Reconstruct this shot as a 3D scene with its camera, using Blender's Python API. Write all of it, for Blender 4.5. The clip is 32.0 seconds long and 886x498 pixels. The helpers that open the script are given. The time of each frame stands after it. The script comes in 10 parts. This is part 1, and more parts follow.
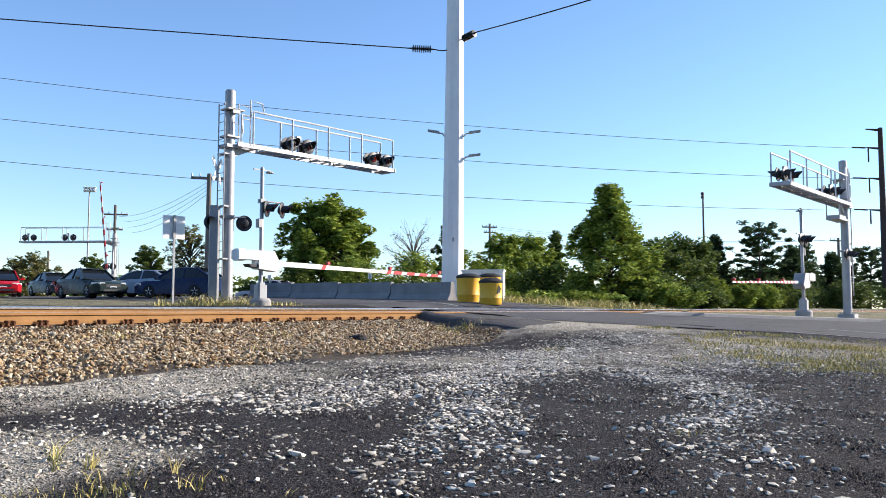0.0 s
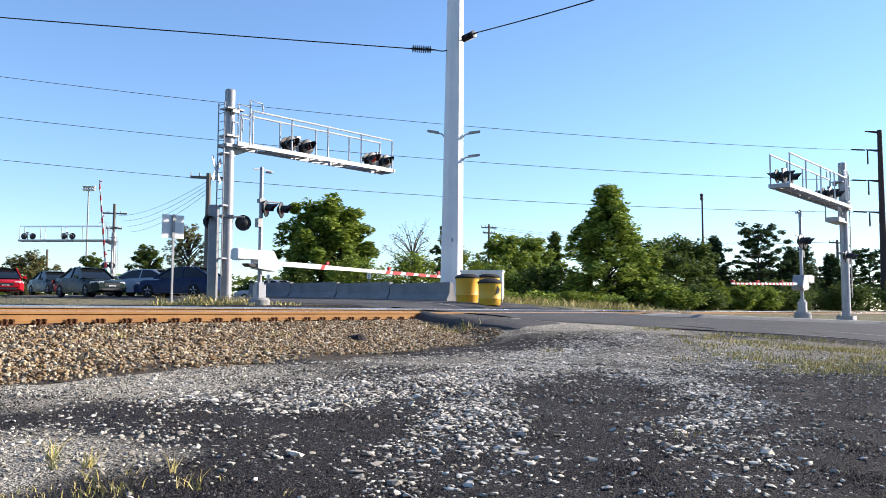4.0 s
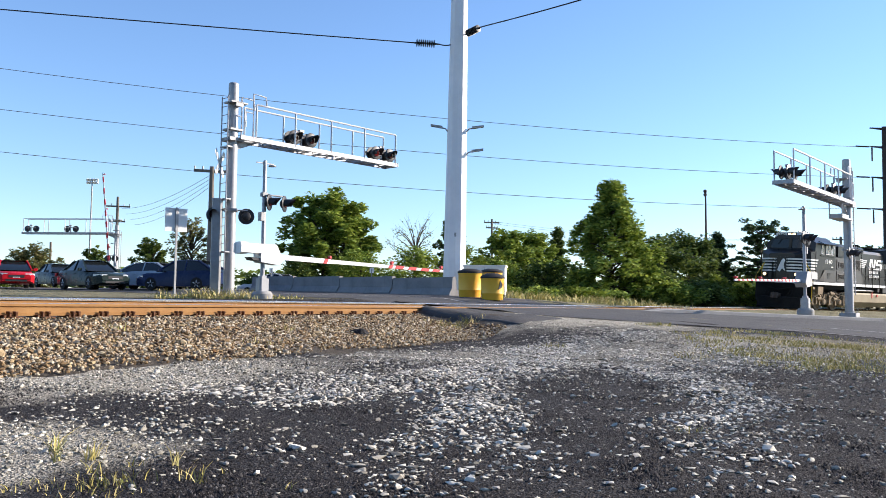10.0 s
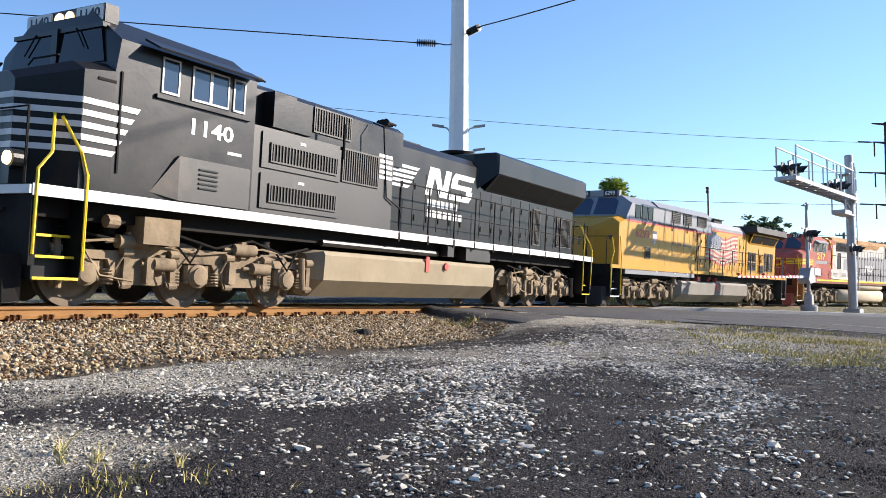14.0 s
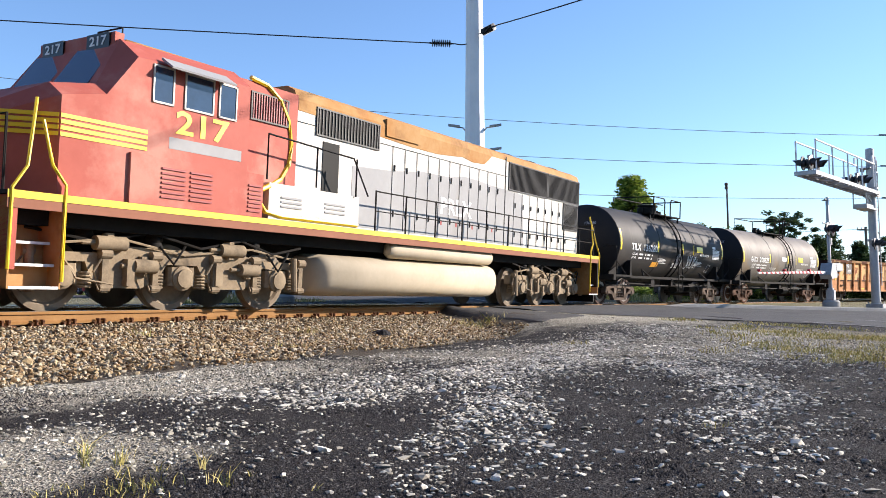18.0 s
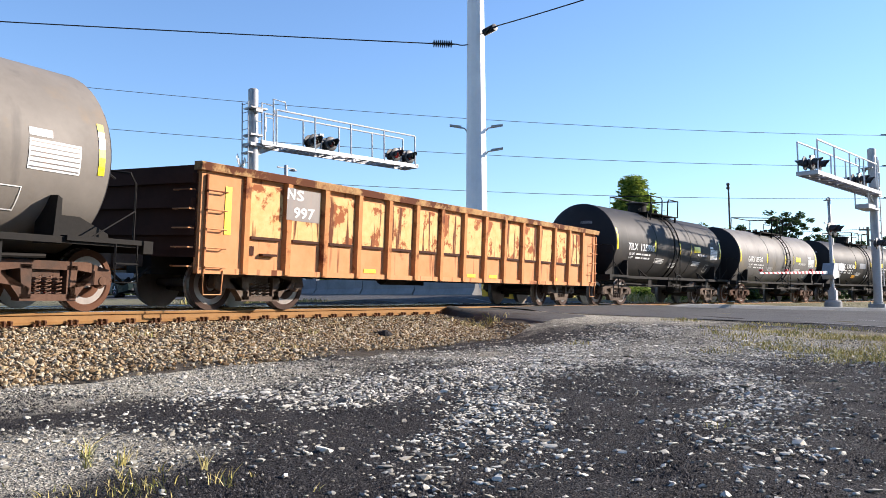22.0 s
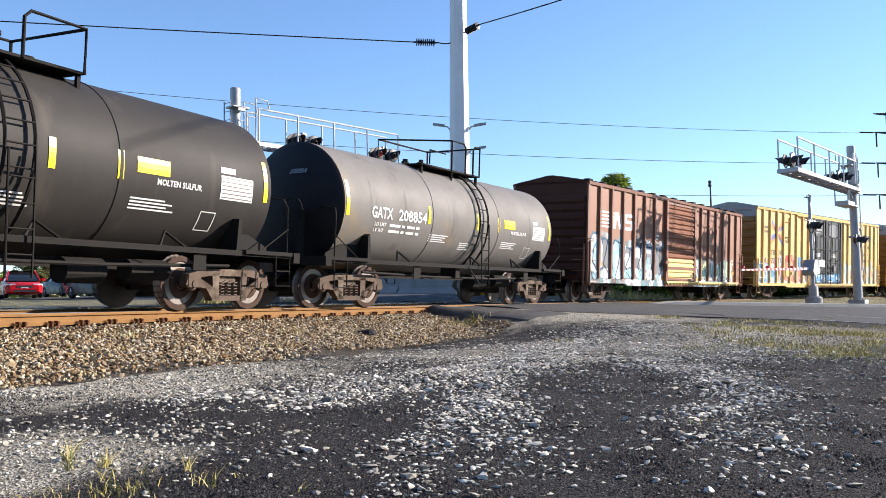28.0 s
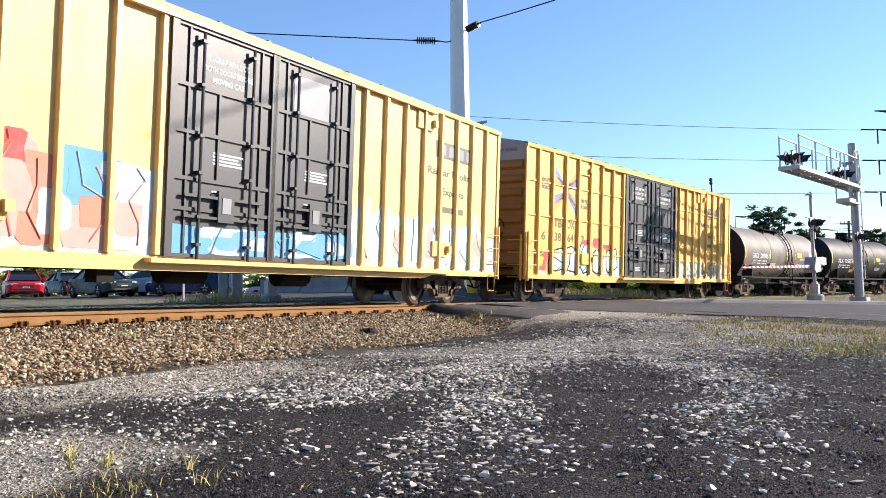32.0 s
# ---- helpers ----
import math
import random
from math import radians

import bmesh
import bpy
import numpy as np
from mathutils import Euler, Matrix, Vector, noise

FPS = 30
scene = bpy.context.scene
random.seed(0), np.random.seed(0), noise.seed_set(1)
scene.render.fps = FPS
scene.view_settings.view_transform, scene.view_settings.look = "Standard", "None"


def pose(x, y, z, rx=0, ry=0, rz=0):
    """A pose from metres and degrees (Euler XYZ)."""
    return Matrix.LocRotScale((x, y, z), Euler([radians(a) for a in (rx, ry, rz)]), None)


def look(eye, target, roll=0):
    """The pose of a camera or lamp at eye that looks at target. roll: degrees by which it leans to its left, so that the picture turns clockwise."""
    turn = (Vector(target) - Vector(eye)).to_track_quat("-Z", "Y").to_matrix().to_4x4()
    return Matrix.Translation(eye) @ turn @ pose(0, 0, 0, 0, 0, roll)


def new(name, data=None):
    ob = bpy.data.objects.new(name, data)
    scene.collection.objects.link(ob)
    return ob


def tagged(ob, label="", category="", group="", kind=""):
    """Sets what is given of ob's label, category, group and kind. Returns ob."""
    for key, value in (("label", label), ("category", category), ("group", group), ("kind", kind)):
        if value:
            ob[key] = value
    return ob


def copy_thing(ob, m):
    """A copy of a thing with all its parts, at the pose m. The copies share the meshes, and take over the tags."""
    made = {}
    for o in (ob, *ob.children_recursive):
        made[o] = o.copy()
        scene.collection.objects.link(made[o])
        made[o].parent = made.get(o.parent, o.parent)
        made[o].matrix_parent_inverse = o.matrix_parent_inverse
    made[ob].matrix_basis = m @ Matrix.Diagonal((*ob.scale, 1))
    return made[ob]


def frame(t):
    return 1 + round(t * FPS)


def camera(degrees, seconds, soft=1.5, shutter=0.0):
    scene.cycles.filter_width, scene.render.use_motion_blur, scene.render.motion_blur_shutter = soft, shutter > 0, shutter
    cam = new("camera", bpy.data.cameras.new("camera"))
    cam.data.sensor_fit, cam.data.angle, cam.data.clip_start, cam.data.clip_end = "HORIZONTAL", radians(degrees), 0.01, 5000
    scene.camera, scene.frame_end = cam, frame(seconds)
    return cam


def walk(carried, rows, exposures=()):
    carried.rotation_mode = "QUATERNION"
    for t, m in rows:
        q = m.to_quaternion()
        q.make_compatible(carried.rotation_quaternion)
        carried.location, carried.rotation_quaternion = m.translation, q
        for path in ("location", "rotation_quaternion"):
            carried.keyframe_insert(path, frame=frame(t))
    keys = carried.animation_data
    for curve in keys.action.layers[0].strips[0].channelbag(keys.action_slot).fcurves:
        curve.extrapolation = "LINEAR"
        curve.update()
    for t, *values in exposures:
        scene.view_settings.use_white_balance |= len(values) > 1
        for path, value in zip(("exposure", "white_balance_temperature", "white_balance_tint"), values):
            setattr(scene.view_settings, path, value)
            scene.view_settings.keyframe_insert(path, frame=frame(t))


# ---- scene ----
cam = camera(55.97, 32.0, soft=0.6)
EYE = (0.0, 0.0, 0.95)
TURNS = [
    (0, 94.182, 0.009, -0.033), (0.5, 94.232, 0.110, -0.081), (1, 94.249, 0.157, -0.014), (1.5, 94.285, 0.002, 0.046),
    (2, 94.259, -0.059, 0.047), (2.5, 94.217, -0.217, 0.019), (3, 94.218, -0.181, -0.005), (3.5, 94.221, -0.217, -0.118),
    (5.5, 94.139, -0.195, -0.002), (6, 94.159, -0.090, -0.007), (6.5, 94.148, -0.208, 0.090), (7, 94.102, -0.242, 0.087),
    (7.5, 94.002, -0.378, 0.054), (8, 93.923, -0.488, 0.046), (8.5, 93.955, -0.547, 0.039), (9, 93.913, -0.651, 0.019),
    (9.5, 93.887, -0.618, 0.016), (10, 93.840, -0.542, 0.062), (10.5, 93.813, -0.452, 0.061), (11, 93.816, -0.228, 0.033),
    (11.5, 93.806, -0.203, 0.087), (12, 93.822, -0.165, 0.129), (12.5, 93.828, -0.178, 0.168), (13, 93.844, -0.158, 0.189),
    (13.5, 93.855, -0.129, 0.261), (13.6, 93.981, -0.791, 0.048), (14, 93.807, -0.039, 0.271), (14.5, 93.784, 0.073, 0.267),
    (16.5, 93.784, 0.494, 1.196), (17, 93.795, 0.447, 1.331), (17.5, 93.824, 0.492, 1.472), (18, 93.816, 0.643, 1.540),
    (18.5, 93.811, 0.636, 1.469), (19, 93.831, 0.698, 1.419), (19.5, 93.883, 0.709, 1.292), (20, 93.859, 0.667, 1.361),
    (20.5, 93.849, 0.725, 1.466), (21, 93.847, 0.756, 1.297), (21.5, 93.821, 0.770, 1.390), (22, 93.851, 0.699, 1.653),
    (22.5, 93.817, 0.708, 1.970), (23, 93.799, 0.871, 1.238), (23.5, 93.755, 0.936, 0.997), (24, 93.684, 0.896, 0.900),
    (24.5, 93.682, 0.814, 0.810), (25, 93.653, 0.814, 0.638), (25.5, 93.675, 0.823, 0.686), (27.5, 93.737, 1.064, 0.491),
    (28, 93.741, 1.071, 0.563), (28.5, 93.751, 1.071, 0.604), (29, 93.762, 1.179, 0.724), (29.5, 93.794, 1.252, 0.686),
    (30, 93.724, 1.143, 0.664), (30.5, 93.731, 1.142, 0.769), (31, 93.712, 1.203, 0.846), (31.5, 93.683, 1.216, 0.587),
    (32, 93.630, 1.213, 0.649),
]
walk(cam, [(t, pose(*EYE, rx, ry, rz)) for t, rx, ry, rz in TURNS], [(0.0, 0.72, 6500, 16), (32.0, 0.72, 6500, 16)])
# ---------------------------------------------------------------- light
SUN_AZ, SUN_EL = 74.0, 22.5            # degrees clockwise from the view's forward axis, and above the ground
world = bpy.data.worlds.new("sky")
scene.world = world
world.use_nodes = True
wn = world.node_tree.nodes
sky = wn.new("ShaderNodeTexSky")
sky.sky_type, sky.sun_disc = "NISHITA", False
sky.sun_elevation, sky.sun_rotation = radians(SUN_EL), radians(SUN_AZ)
sky.air_density, sky.dust_density, sky.ozone_density = 1.1, 0.0, 5.2
sky.altitude = 300.0
world.node_tree.links.new(sky.outputs[0], wn["Background"].inputs[0])
wn["Background"].inputs[1].default_value = 0.144
to_sun = Vector((math.sin(radians(SUN_AZ)) * math.cos(radians(SUN_EL)), math.cos(radians(SUN_AZ)) * math.cos(radians(SUN_EL)), math.sin(radians(SUN_EL))))
sun = new("sun", bpy.data.lights.new("sun", "SUN"))
sun.data.energy, sun.data.angle, sun.data.color = 6.4, radians(0.55), (1.0, 0.92, 0.79)
sun.matrix_world = look(to_sun * 200, (0, 0, 0))

# ---------------------------------------------------------------- materials
def mat(name, c, c2=None, scale=6.0, rough=0.6, metal=0.0, bump=0.0, bscale=None, streak=None, sc=(1, 1, 1), grime=None, per=0.0, coat=0.0, shift=False):
    """Base colour c varied towards c2 by noise at two sizes; streak: a third colour in vertical runs; grime: a colour in large blots."""
    m = bpy.data.materials.new(name)
    m.use_nodes = True
    n, l = m.node_tree.nodes, m.node_tree.links
    b = n["Principled BSDF"]
    b.inputs["Roughness"].default_value, b.inputs["Metallic"].default_value = rough, metal
    b.inputs["Coat Weight"].default_value = coat
    if rough > 0.55 and not metal:       # dull and dusty surfaces hardly mirror the sky
        b.inputs["Specular IOR Level"].default_value = 0.15
    tc = n.new("ShaderNodeTexCoord")
    mp = n.new("ShaderNodeMapping")
    mp.inputs["Scale"].default_value = sc
    src = tc.outputs["Object"]
    if shift:                            # another part of the pattern on each piece
        oi_, va = n.new("ShaderNodeObjectInfo"), n.new("ShaderNodeVectorMath")
        va.operation = "MULTIPLY_ADD"
        l.new(oi_.outputs["Random"], va.inputs[0])
        va.inputs[1].default_value = (37.0, 11.0, 5.0)
        l.new(src, va.inputs[2])
        src = va.outputs[0]
    l.new(src, mp.inputs["Vector"])
    c2 = c2 or tuple(v * 0.8 for v in c)
    def noise_tex(s, detail=6, r=0.6):
        t = n.new("ShaderNodeTexNoise")
        t.inputs["Scale"].default_value, t.inputs["Detail"].default_value, t.inputs["Roughness"].default_value = s, detail, r
        l.new(mp.outputs[0], t.inputs["Vector"])
        return t
    def ramp(src, a, z):
        r = n.new("ShaderNodeMapRange")
        r.inputs["From Min"].default_value, r.inputs["From Max"].default_value = a, z
        l.new(src, r.inputs["Value"])
        return r.outputs[0]
    def mix(fac, a, bb):
        x = n.new("ShaderNodeMix")
        x.data_type = "RGBA"
        l.new(fac, x.inputs["Factor"])
        for sock, v in ((x.inputs["A"], a), (x.inputs["B"], bb)):
            if isinstance(v, tuple):
                sock.default_value = (*v, 1)
            else:
                l.new(v, sock)
        return x.outputs["Result"]
    big, fine = noise_tex(scale), noise_tex(scale * 7)
    add = n.new("ShaderNodeMath")
    add.operation = "MULTIPLY_ADD"
    add.inputs[1].default_value = 0.4
    l.new(fine.outputs[0], add.inputs[0])
    l.new(big.outputs[0], add.inputs[2])
    col = mix(ramp(add.outputs[0], 0.45, 0.95), c, c2)
    if grime:
        g = noise_tex(scale * 0.35, 8, 0.65)
        col = mix(ramp(g.outputs[0], grime[1], grime[1] + (grime[2] if len(grime) > 2 else 0.13)), col, grime[0])
    if streak:
        sm = n.new("ShaderNodeMapping")
        sm.inputs["Scale"].default_value = (streak[2], streak[2], streak[2] * 0.09)
        l.new(src, sm.inputs["Vector"])
        st = n.new("ShaderNodeTexNoise")
        st.inputs["Scale"].default_value, st.inputs["Detail"].default_value = 1.0, 7
        l.new(sm.outputs[0], st.inputs["Vector"])
        col = mix(ramp(st.outputs[0], streak[1], streak[1] + (streak[3] if len(streak) > 3 else 0.2)), col, streak[0])
    if per:
        oi = n.new("ShaderNodeObjectInfo")
        hv = n.new("ShaderNodeHueSaturation")
        mr = n.new("ShaderNodeMapRange")
        mr.inputs["To Min"].default_value, mr.inputs["To Max"].default_value = 1 - per, 1 + per
        l.new(oi.outputs["Random"], mr.inputs["Value"])
        l.new(mr.outputs[0], hv.inputs["Value"])
        l.new(col, hv.inputs["Color"])
        col = hv.outputs[0]
    l.new(col, b.inputs["Base Color"])
    rr = n.new("ShaderNodeMapRange")
    rr.inputs["To Min"].default_value, rr.inputs["To Max"].default_value = max(0.02, rough - 0.12), min(1, rough + 0.12)
    l.new(big.outputs[0], rr.inputs["Value"])
    l.new(rr.outputs[0], b.inputs["Roughness"])
    if bump:
        bt = noise_tex(bscale or scale * 5, 5)
        bp = n.new("ShaderNodeBump")
        bp.inputs["Strength"].default_value, bp.inputs["Distance"].default_value = bump, 0.02
        l.new(bt.outputs[0], bp.inputs["Height"])
        l.new(bp.outputs[0], b.inputs["Normal"])
    return m


def glow(name, c, strength):
    m = bpy.data.materials.new(name)
    m.use_nodes = True
    b = m.node_tree.nodes["Principled BSDF"]
    b.inputs["Base Color"].default_value = (*c, 1)
    b.inputs["Emission Color"].default_value = (*c, 1)
    b.inputs["Emission Strength"].default_value = strength
    return m


def glassy(name, c, rough=0.05):
    m = mat(name, c, tuple(v * 0.7 for v in c), 2.0, rough)
    m.node_tree.nodes["Principled BSDF"].inputs["Specular IOR Level"].default_value = 0.8
    return m


# ---------------------------------------------------------------- mesh kit
class Geo:
    """Vertices and faces of one mesh."""
    def __init__(self):
        self.v, self.f = [], []

    def add(self, vs, fs):
        o = len(self.v)
        self.v += [tuple(p) for p in vs]
        self.f += [tuple(i + o for i in q) for q in fs]
        return self

    def box(self, x0, x1, y0, y1, z0, z1):
        vs = [(x, y, z) for z in (z0, z1) for y in (y0, y1) for x in (x0, x1)]
        return self.add(vs, [(0, 2, 3, 1), (4, 5, 7, 6), (0, 1, 5, 4), (1, 3, 7, 5), (3, 2, 6, 7), (2, 0, 4, 6)])

    def cbox(self, c, size, bev=0.0):
        x, y, z = c
        a, b, h = (s / 2 for s in size)
        if not bev:
            return self.box(x - a, x + a, y - b, y + b, z - h, z + h)
        e = min(bev, a * 0.9, b * 0.9)
        ring = [(-a + e, -b), (a - e, -b), (a, -b + e), (a, b - e), (a - e, b), (-a + e, b), (-a, b - e), (-a, -b + e)]
        return self.prism([(x + p, y + q) for p, q in ring], z - h, z + h)

    def prism(self, ring, a, b, axis="z"):
        """A polygon pushed from a to b. axis z: ring in xy; y: ring in xz; x: ring in yz."""
        n = len(ring)
        put = {"z": lambda p, t: (p[0], p[1], t), "y": lambda p, t: (p[0], t, p[1]), "x": lambda p, t: (t, p[0], p[1])}[axis]
        vs = [put(p, a) for p in ring] + [put(p, b) for p in ring]
        fs = [tuple(range(n))[::-1], tuple(range(n, 2 * n))] + [(i, (i + 1) % n, n + (i + 1) % n, n + i) for i in range(n)]
        return self.add(vs, fs)

    def cyl(self, p0, p1, r, n=8, r1=None, caps=True):
        p0, p1 = Vector(p0), Vector(p1)
        ax = (p1 - p0).normalized()
        u = ax.orthogonal().normalized()
        w = ax.cross(u)
        r1 = r if r1 is None else r1
        vs = [p + (u * math.cos(k) + w * math.sin(k)) * q for p, q in ((p0, r), (p1, r1)) for k in (2 * math.pi * i / n for i in range(n))]
        fs = [(i, (i + 1) % n, n + (i + 1) % n, n + i) for i in range(n)]
        if caps:
            fs += [tuple(range(n))[::-1], tuple(range(n, 2 * n))]
        return self.add(vs, fs)

    def tube(self, pts, r, n=6, close=False):
        pts = [Vector(p) for p in pts]
        m = len(pts)
        rings = []
        for i, p in enumerate(pts):
            a = pts[i - 1] if i or close else pts[0]
            b = pts[(i + 1) % m] if i < m - 1 or close else pts[-1]
            ax = (b - a).normalized()
            u = ax.cross(Vector((0.13, 0.21, 0.97)))
            if u.length < 0.05:
                u = ax.cross(Vector((0.97, 0.13, 0.2)))
            u.normalize()
            w = ax.cross(u)
            rings += [p + (u * math.cos(2 * math.pi * k / n) + w * math.sin(2 * math.pi * k / n)) * r for k in range(n)]
        fs = [(i * n + k, i * n + (k + 1) % n, (i + 1) * n + (k + 1) % n, (i + 1) * n + k) for i in range(m - 1) for k in range(n)]
        if not close:
            fs += [tuple(range(n))[::-1], tuple(range((m - 1) * n, m * n))]
        return self.add(rings, fs)

    def lathe(self, prof, c, axis="x", n=16):
        """prof: (radius, distance along axis), turned about the axis through c."""
        put = {"x": lambda r, t, a: (c[0] + t, c[1] + r * math.cos(a), c[2] + r * math.sin(a)),
               "y": lambda r, t, a: (c[0] + r * math.sin(a), c[1] + t, c[2] + r * math.cos(a)),
               "z": lambda r, t, a: (c[0] + r * math.cos(a), c[1] + r * math.sin(a), c[2] + t)}[axis]
        vs = [put(r, t, 2 * math.pi * k / n) for r, t in prof for k in range(n)]
        m = len(prof)
        fs = [(i * n + k, i * n + (k + 1) % n, (i + 1) * n + (k + 1) % n, (i + 1) * n + k) for i in range(m - 1) for k in range(n)]
        if prof[0][0] > 0.004:
            fs.append(tuple(range(n))[::-1])
        if prof[-1][0] > 0.004:
            fs.append(tuple(range((m - 1) * n, m * n)))
        return self.add(vs, fs)

    def turned(self, m):
        self.v = [tuple(m @ Vector(p)) for p in self.v]
        return self

    def mesh(self, name, material, smooth=False):
        me = bpy.data.meshes.new(name)
        me.from_pydata(self.v, [], self.f)
        bm = bmesh.new()
        bm.from_mesh(me)
        bmesh.ops.recalc_face_normals(bm, faces=bm.faces)
        bm.to_mesh(me)
        bm.free()
        if material:
            me.materials.append(material)
        if smooth:
            me.polygons.foreach_set("use_smooth", [True] * len(me.polygons))
            if smooth is not True:
                me.set_sharp_from_angle(angle=radians(smooth))
        return me


def part(name, geo, material, parent, label="", smooth=False, at=None):
    """One mesh object under a thing or under a part."""
    ob = new(name, geo if isinstance(geo, bpy.types.Mesh) else geo.mesh(name, material, smooth))
    ob.parent = parent
    if at is not None:
        ob.matrix_basis = at
    return tagged(ob, label)


def thing(name, label, category, m=None, group="", kind=""):
    """An Empty at the thing's base."""
    ob = new(name)
    ob.empty_display_size = 0.2
    if m is not None:
        ob.matrix_basis = m
    return tagged(ob, label, category, group, kind)


def pieces(name, geo, material, parent, label="", smooth=False, at=None):
    """Each separate piece of the shape as a part of its own."""
    up = list(range(len(geo.v)))
    def root(i):
        while up[i] != i:
            up[i] = up[up[i]]
            i = up[i]
        return i
    for f in geo.f:
        for i in f[1:]:
            up[root(i)] = root(f[0])
    sets = {}
    for f in geo.f:
        sets.setdefault(root(f[0]), []).append(f)
    for faces in sets.values():
        ids = sorted({i for f in faces for i in f})
        at_ = {i: k for k, i in enumerate(ids)}
        g = Geo().add([geo.v[i] for i in ids], [tuple(at_[i] for i in f) for f in faces])
        ob = part(name, g, material, parent, label, smooth, at)
    return ob


def solid(name, geo, material, label, category, m=None, group="", kind="", smooth=False):
    ob = new(name, geo.mesh(name, material, smooth))
    if m is not None:
        ob.matrix_basis = m
    return tagged(ob, label, category, group, kind)


def lettering(name, text, size, material, parent, m, label="", width=None, depth=0.002):
    """Text in the built-in font as a mesh; its x runs along m's x, its y up along m's y."""
    cu = bpy.data.curves.new(name, "FONT")
    cu.body, cu.size, cu.extrude, cu.align_x, cu.align_y = text, size, depth, "CENTER", "CENTER"
    cu.resolution_u, cu.offset = 2, size * 0.022
    tmp = bpy.data.objects.new("tmp", cu)
    scene.collection.objects.link(tmp)
    dg = bpy.context.evaluated_depsgraph_get()
    me = bpy.data.meshes.new_from_object(tmp.evaluated_get(dg))
    bpy.data.objects.remove(tmp)
    me.materials.clear()
    me.materials.append(material)
    if width:
        xs = [v.co.x for v in me.vertices]
        k = width / max(0.01, max(xs) - min(xs))
        me.transform(Matrix.Diagonal((k, 1, 1, 1)))
    ob = new(name, me)
    ob.parent = parent
    ob.matrix_basis = m
    return tagged(ob, label)


def loft(sections):
    """sections: (u, half outline [(y, z), ...] from the foot up to the crown); mirrored and joined."""
    g = Geo()
    n = None
    for u, half in sections:
        ring = [(u, y, z) for y, z in half] + [(u, -y, z) for y, z in reversed(half)]
        n = len(ring)
        g.v += ring
    m = len(sections)
    g.f = [(j * n + i, j * n + (i + 1) % n, (j + 1) * n + (i + 1) % n, (j + 1) * n + i) for j in range(m - 1) for i in range(n)]
    g.f += [tuple(range(n))[::-1], tuple(range((m - 1) * n, m * n))]
    return g


# ---------------------------------------------------------------- the line of the track
TH, KAP, SUP, Y0, RAILZ = 1.01149, 0.006288, 0.05794, 23.515, 0.9035
S_A, S_B = -32.0, 72.0                  # the bend's ends
GRADE = -0.0011

def heading(s):
    return TH - KAP * min(max(s, S_A), S_B)


def line(s):
    """The centre line's point at s metres, the way away from the eye, and the heading."""
    q = min(max(s, S_A), S_B)
    h = TH - KAP * q
    x, y = (math.sin(TH) - math.sin(h)) / KAP, Y0 + (math.cos(h) - math.cos(TH)) / KAP
    x, y = x + math.cos(h) * (s - q), y + math.sin(h) * (s - q)
    return x, y, RAILZ + GRADE * min(max(s, -40), 60), h


def on_track(s, lat, z, along=0.0):
    """A point lat metres to the near side of the line and z above the rails, leaning with the track."""
    x, y, z0, h = line(s)
    e, l = SUP, lat - 0.76
    w = 0.76 + l * math.cos(e) + z * math.sin(e)
    return Vector((x + math.cos(h) * along + math.sin(h) * w, y + math.sin(h) * along - math.cos(h) * w, z0 + z * math.cos(e) - l * math.sin(e)))


CX, CY = math.sin(TH) / KAP, Y0 - math.cos(TH) / KAP
def to_track(x, y):
    """(s, lat) of a point of the plan."""
    a = math.atan2(y - CY, x - CX)       # heading + 90 degrees
    s = (TH + math.pi / 2 - a) / KAP
    if S_A <= s <= S_B:
        return s, 1 / KAP - math.hypot(x - CX, y - CY)
    q = S_A if s < S_A or s > 400 else S_B
    px_, py_, _, h = line(q)
    dx, dy = x - px_, y - py_
    return q + dx * math.cos(h) + dy * math.sin(h), dx * math.sin(h) - dy * math.cos(h)


def sm(a, b, v):
    t = min(max((v - a) / (b - a), 0.0), 1.0)
    return t * t * (3 - 2 * t)


def mixv(a, b, t):
    return a + (b - a) * t


def ground_z(x, y):
    s, n = to_track(x, y)
    k, e = 0.33 * (min(max(n, 0.9), 4.2) - 0.9), min(max(n - 2.2, 0), 8)
    c = sm(-2.9 - k - 0.8 * e, -2.1 - k + 0.15 * e, s)
    if n < 0:
        f = -n
        base = mixv(0.695, 0.875, c * (1 - sm(14, 20, s)))
        rise = float(np.interp(y, (14, 20, 24, 30, 36, 42, 50, 57), (0.95, 1.0, 1.07, 1.2, 1.36, 1.53, 1.76, 1.86)))
        top = mixv(min(rise, 1.06), rise, sm(9, -1, x))
        return mixv(base, top, sm(1.0, 4.0, f))
    cross = max(0.885 - 0.062 * n, 0.0) if n < 13 else 0.885 - 0.062 * 13
    left = 0.675 if n < 1.05 else mixv(0.675, 0.20, min(max((n - 1.05) / 2.85, 0), 1) ** 0.85) - 0.018 * min(max(n - 4.0, 0), 9)
    z = mixv(left, max(cross, 0.03), c)
    return z


def travelled(t):
    """Metres that the train has gone at t seconds: it slows a little."""
    knots = ((0, 11.7), (9, 11.6), (14, 11.4), (18, 11.0), (21, 10.7), (32.4, 10.62))
    out = 0.0
    for (a, va), (b, vb) in zip(knots, knots[1:]):
        if t <= a:
            break
        u = min(t, b)
        vu = va + (vb - va) * (u - a) / (b - a)
        out += (va + vu) / 2 * (u - a)
    return out


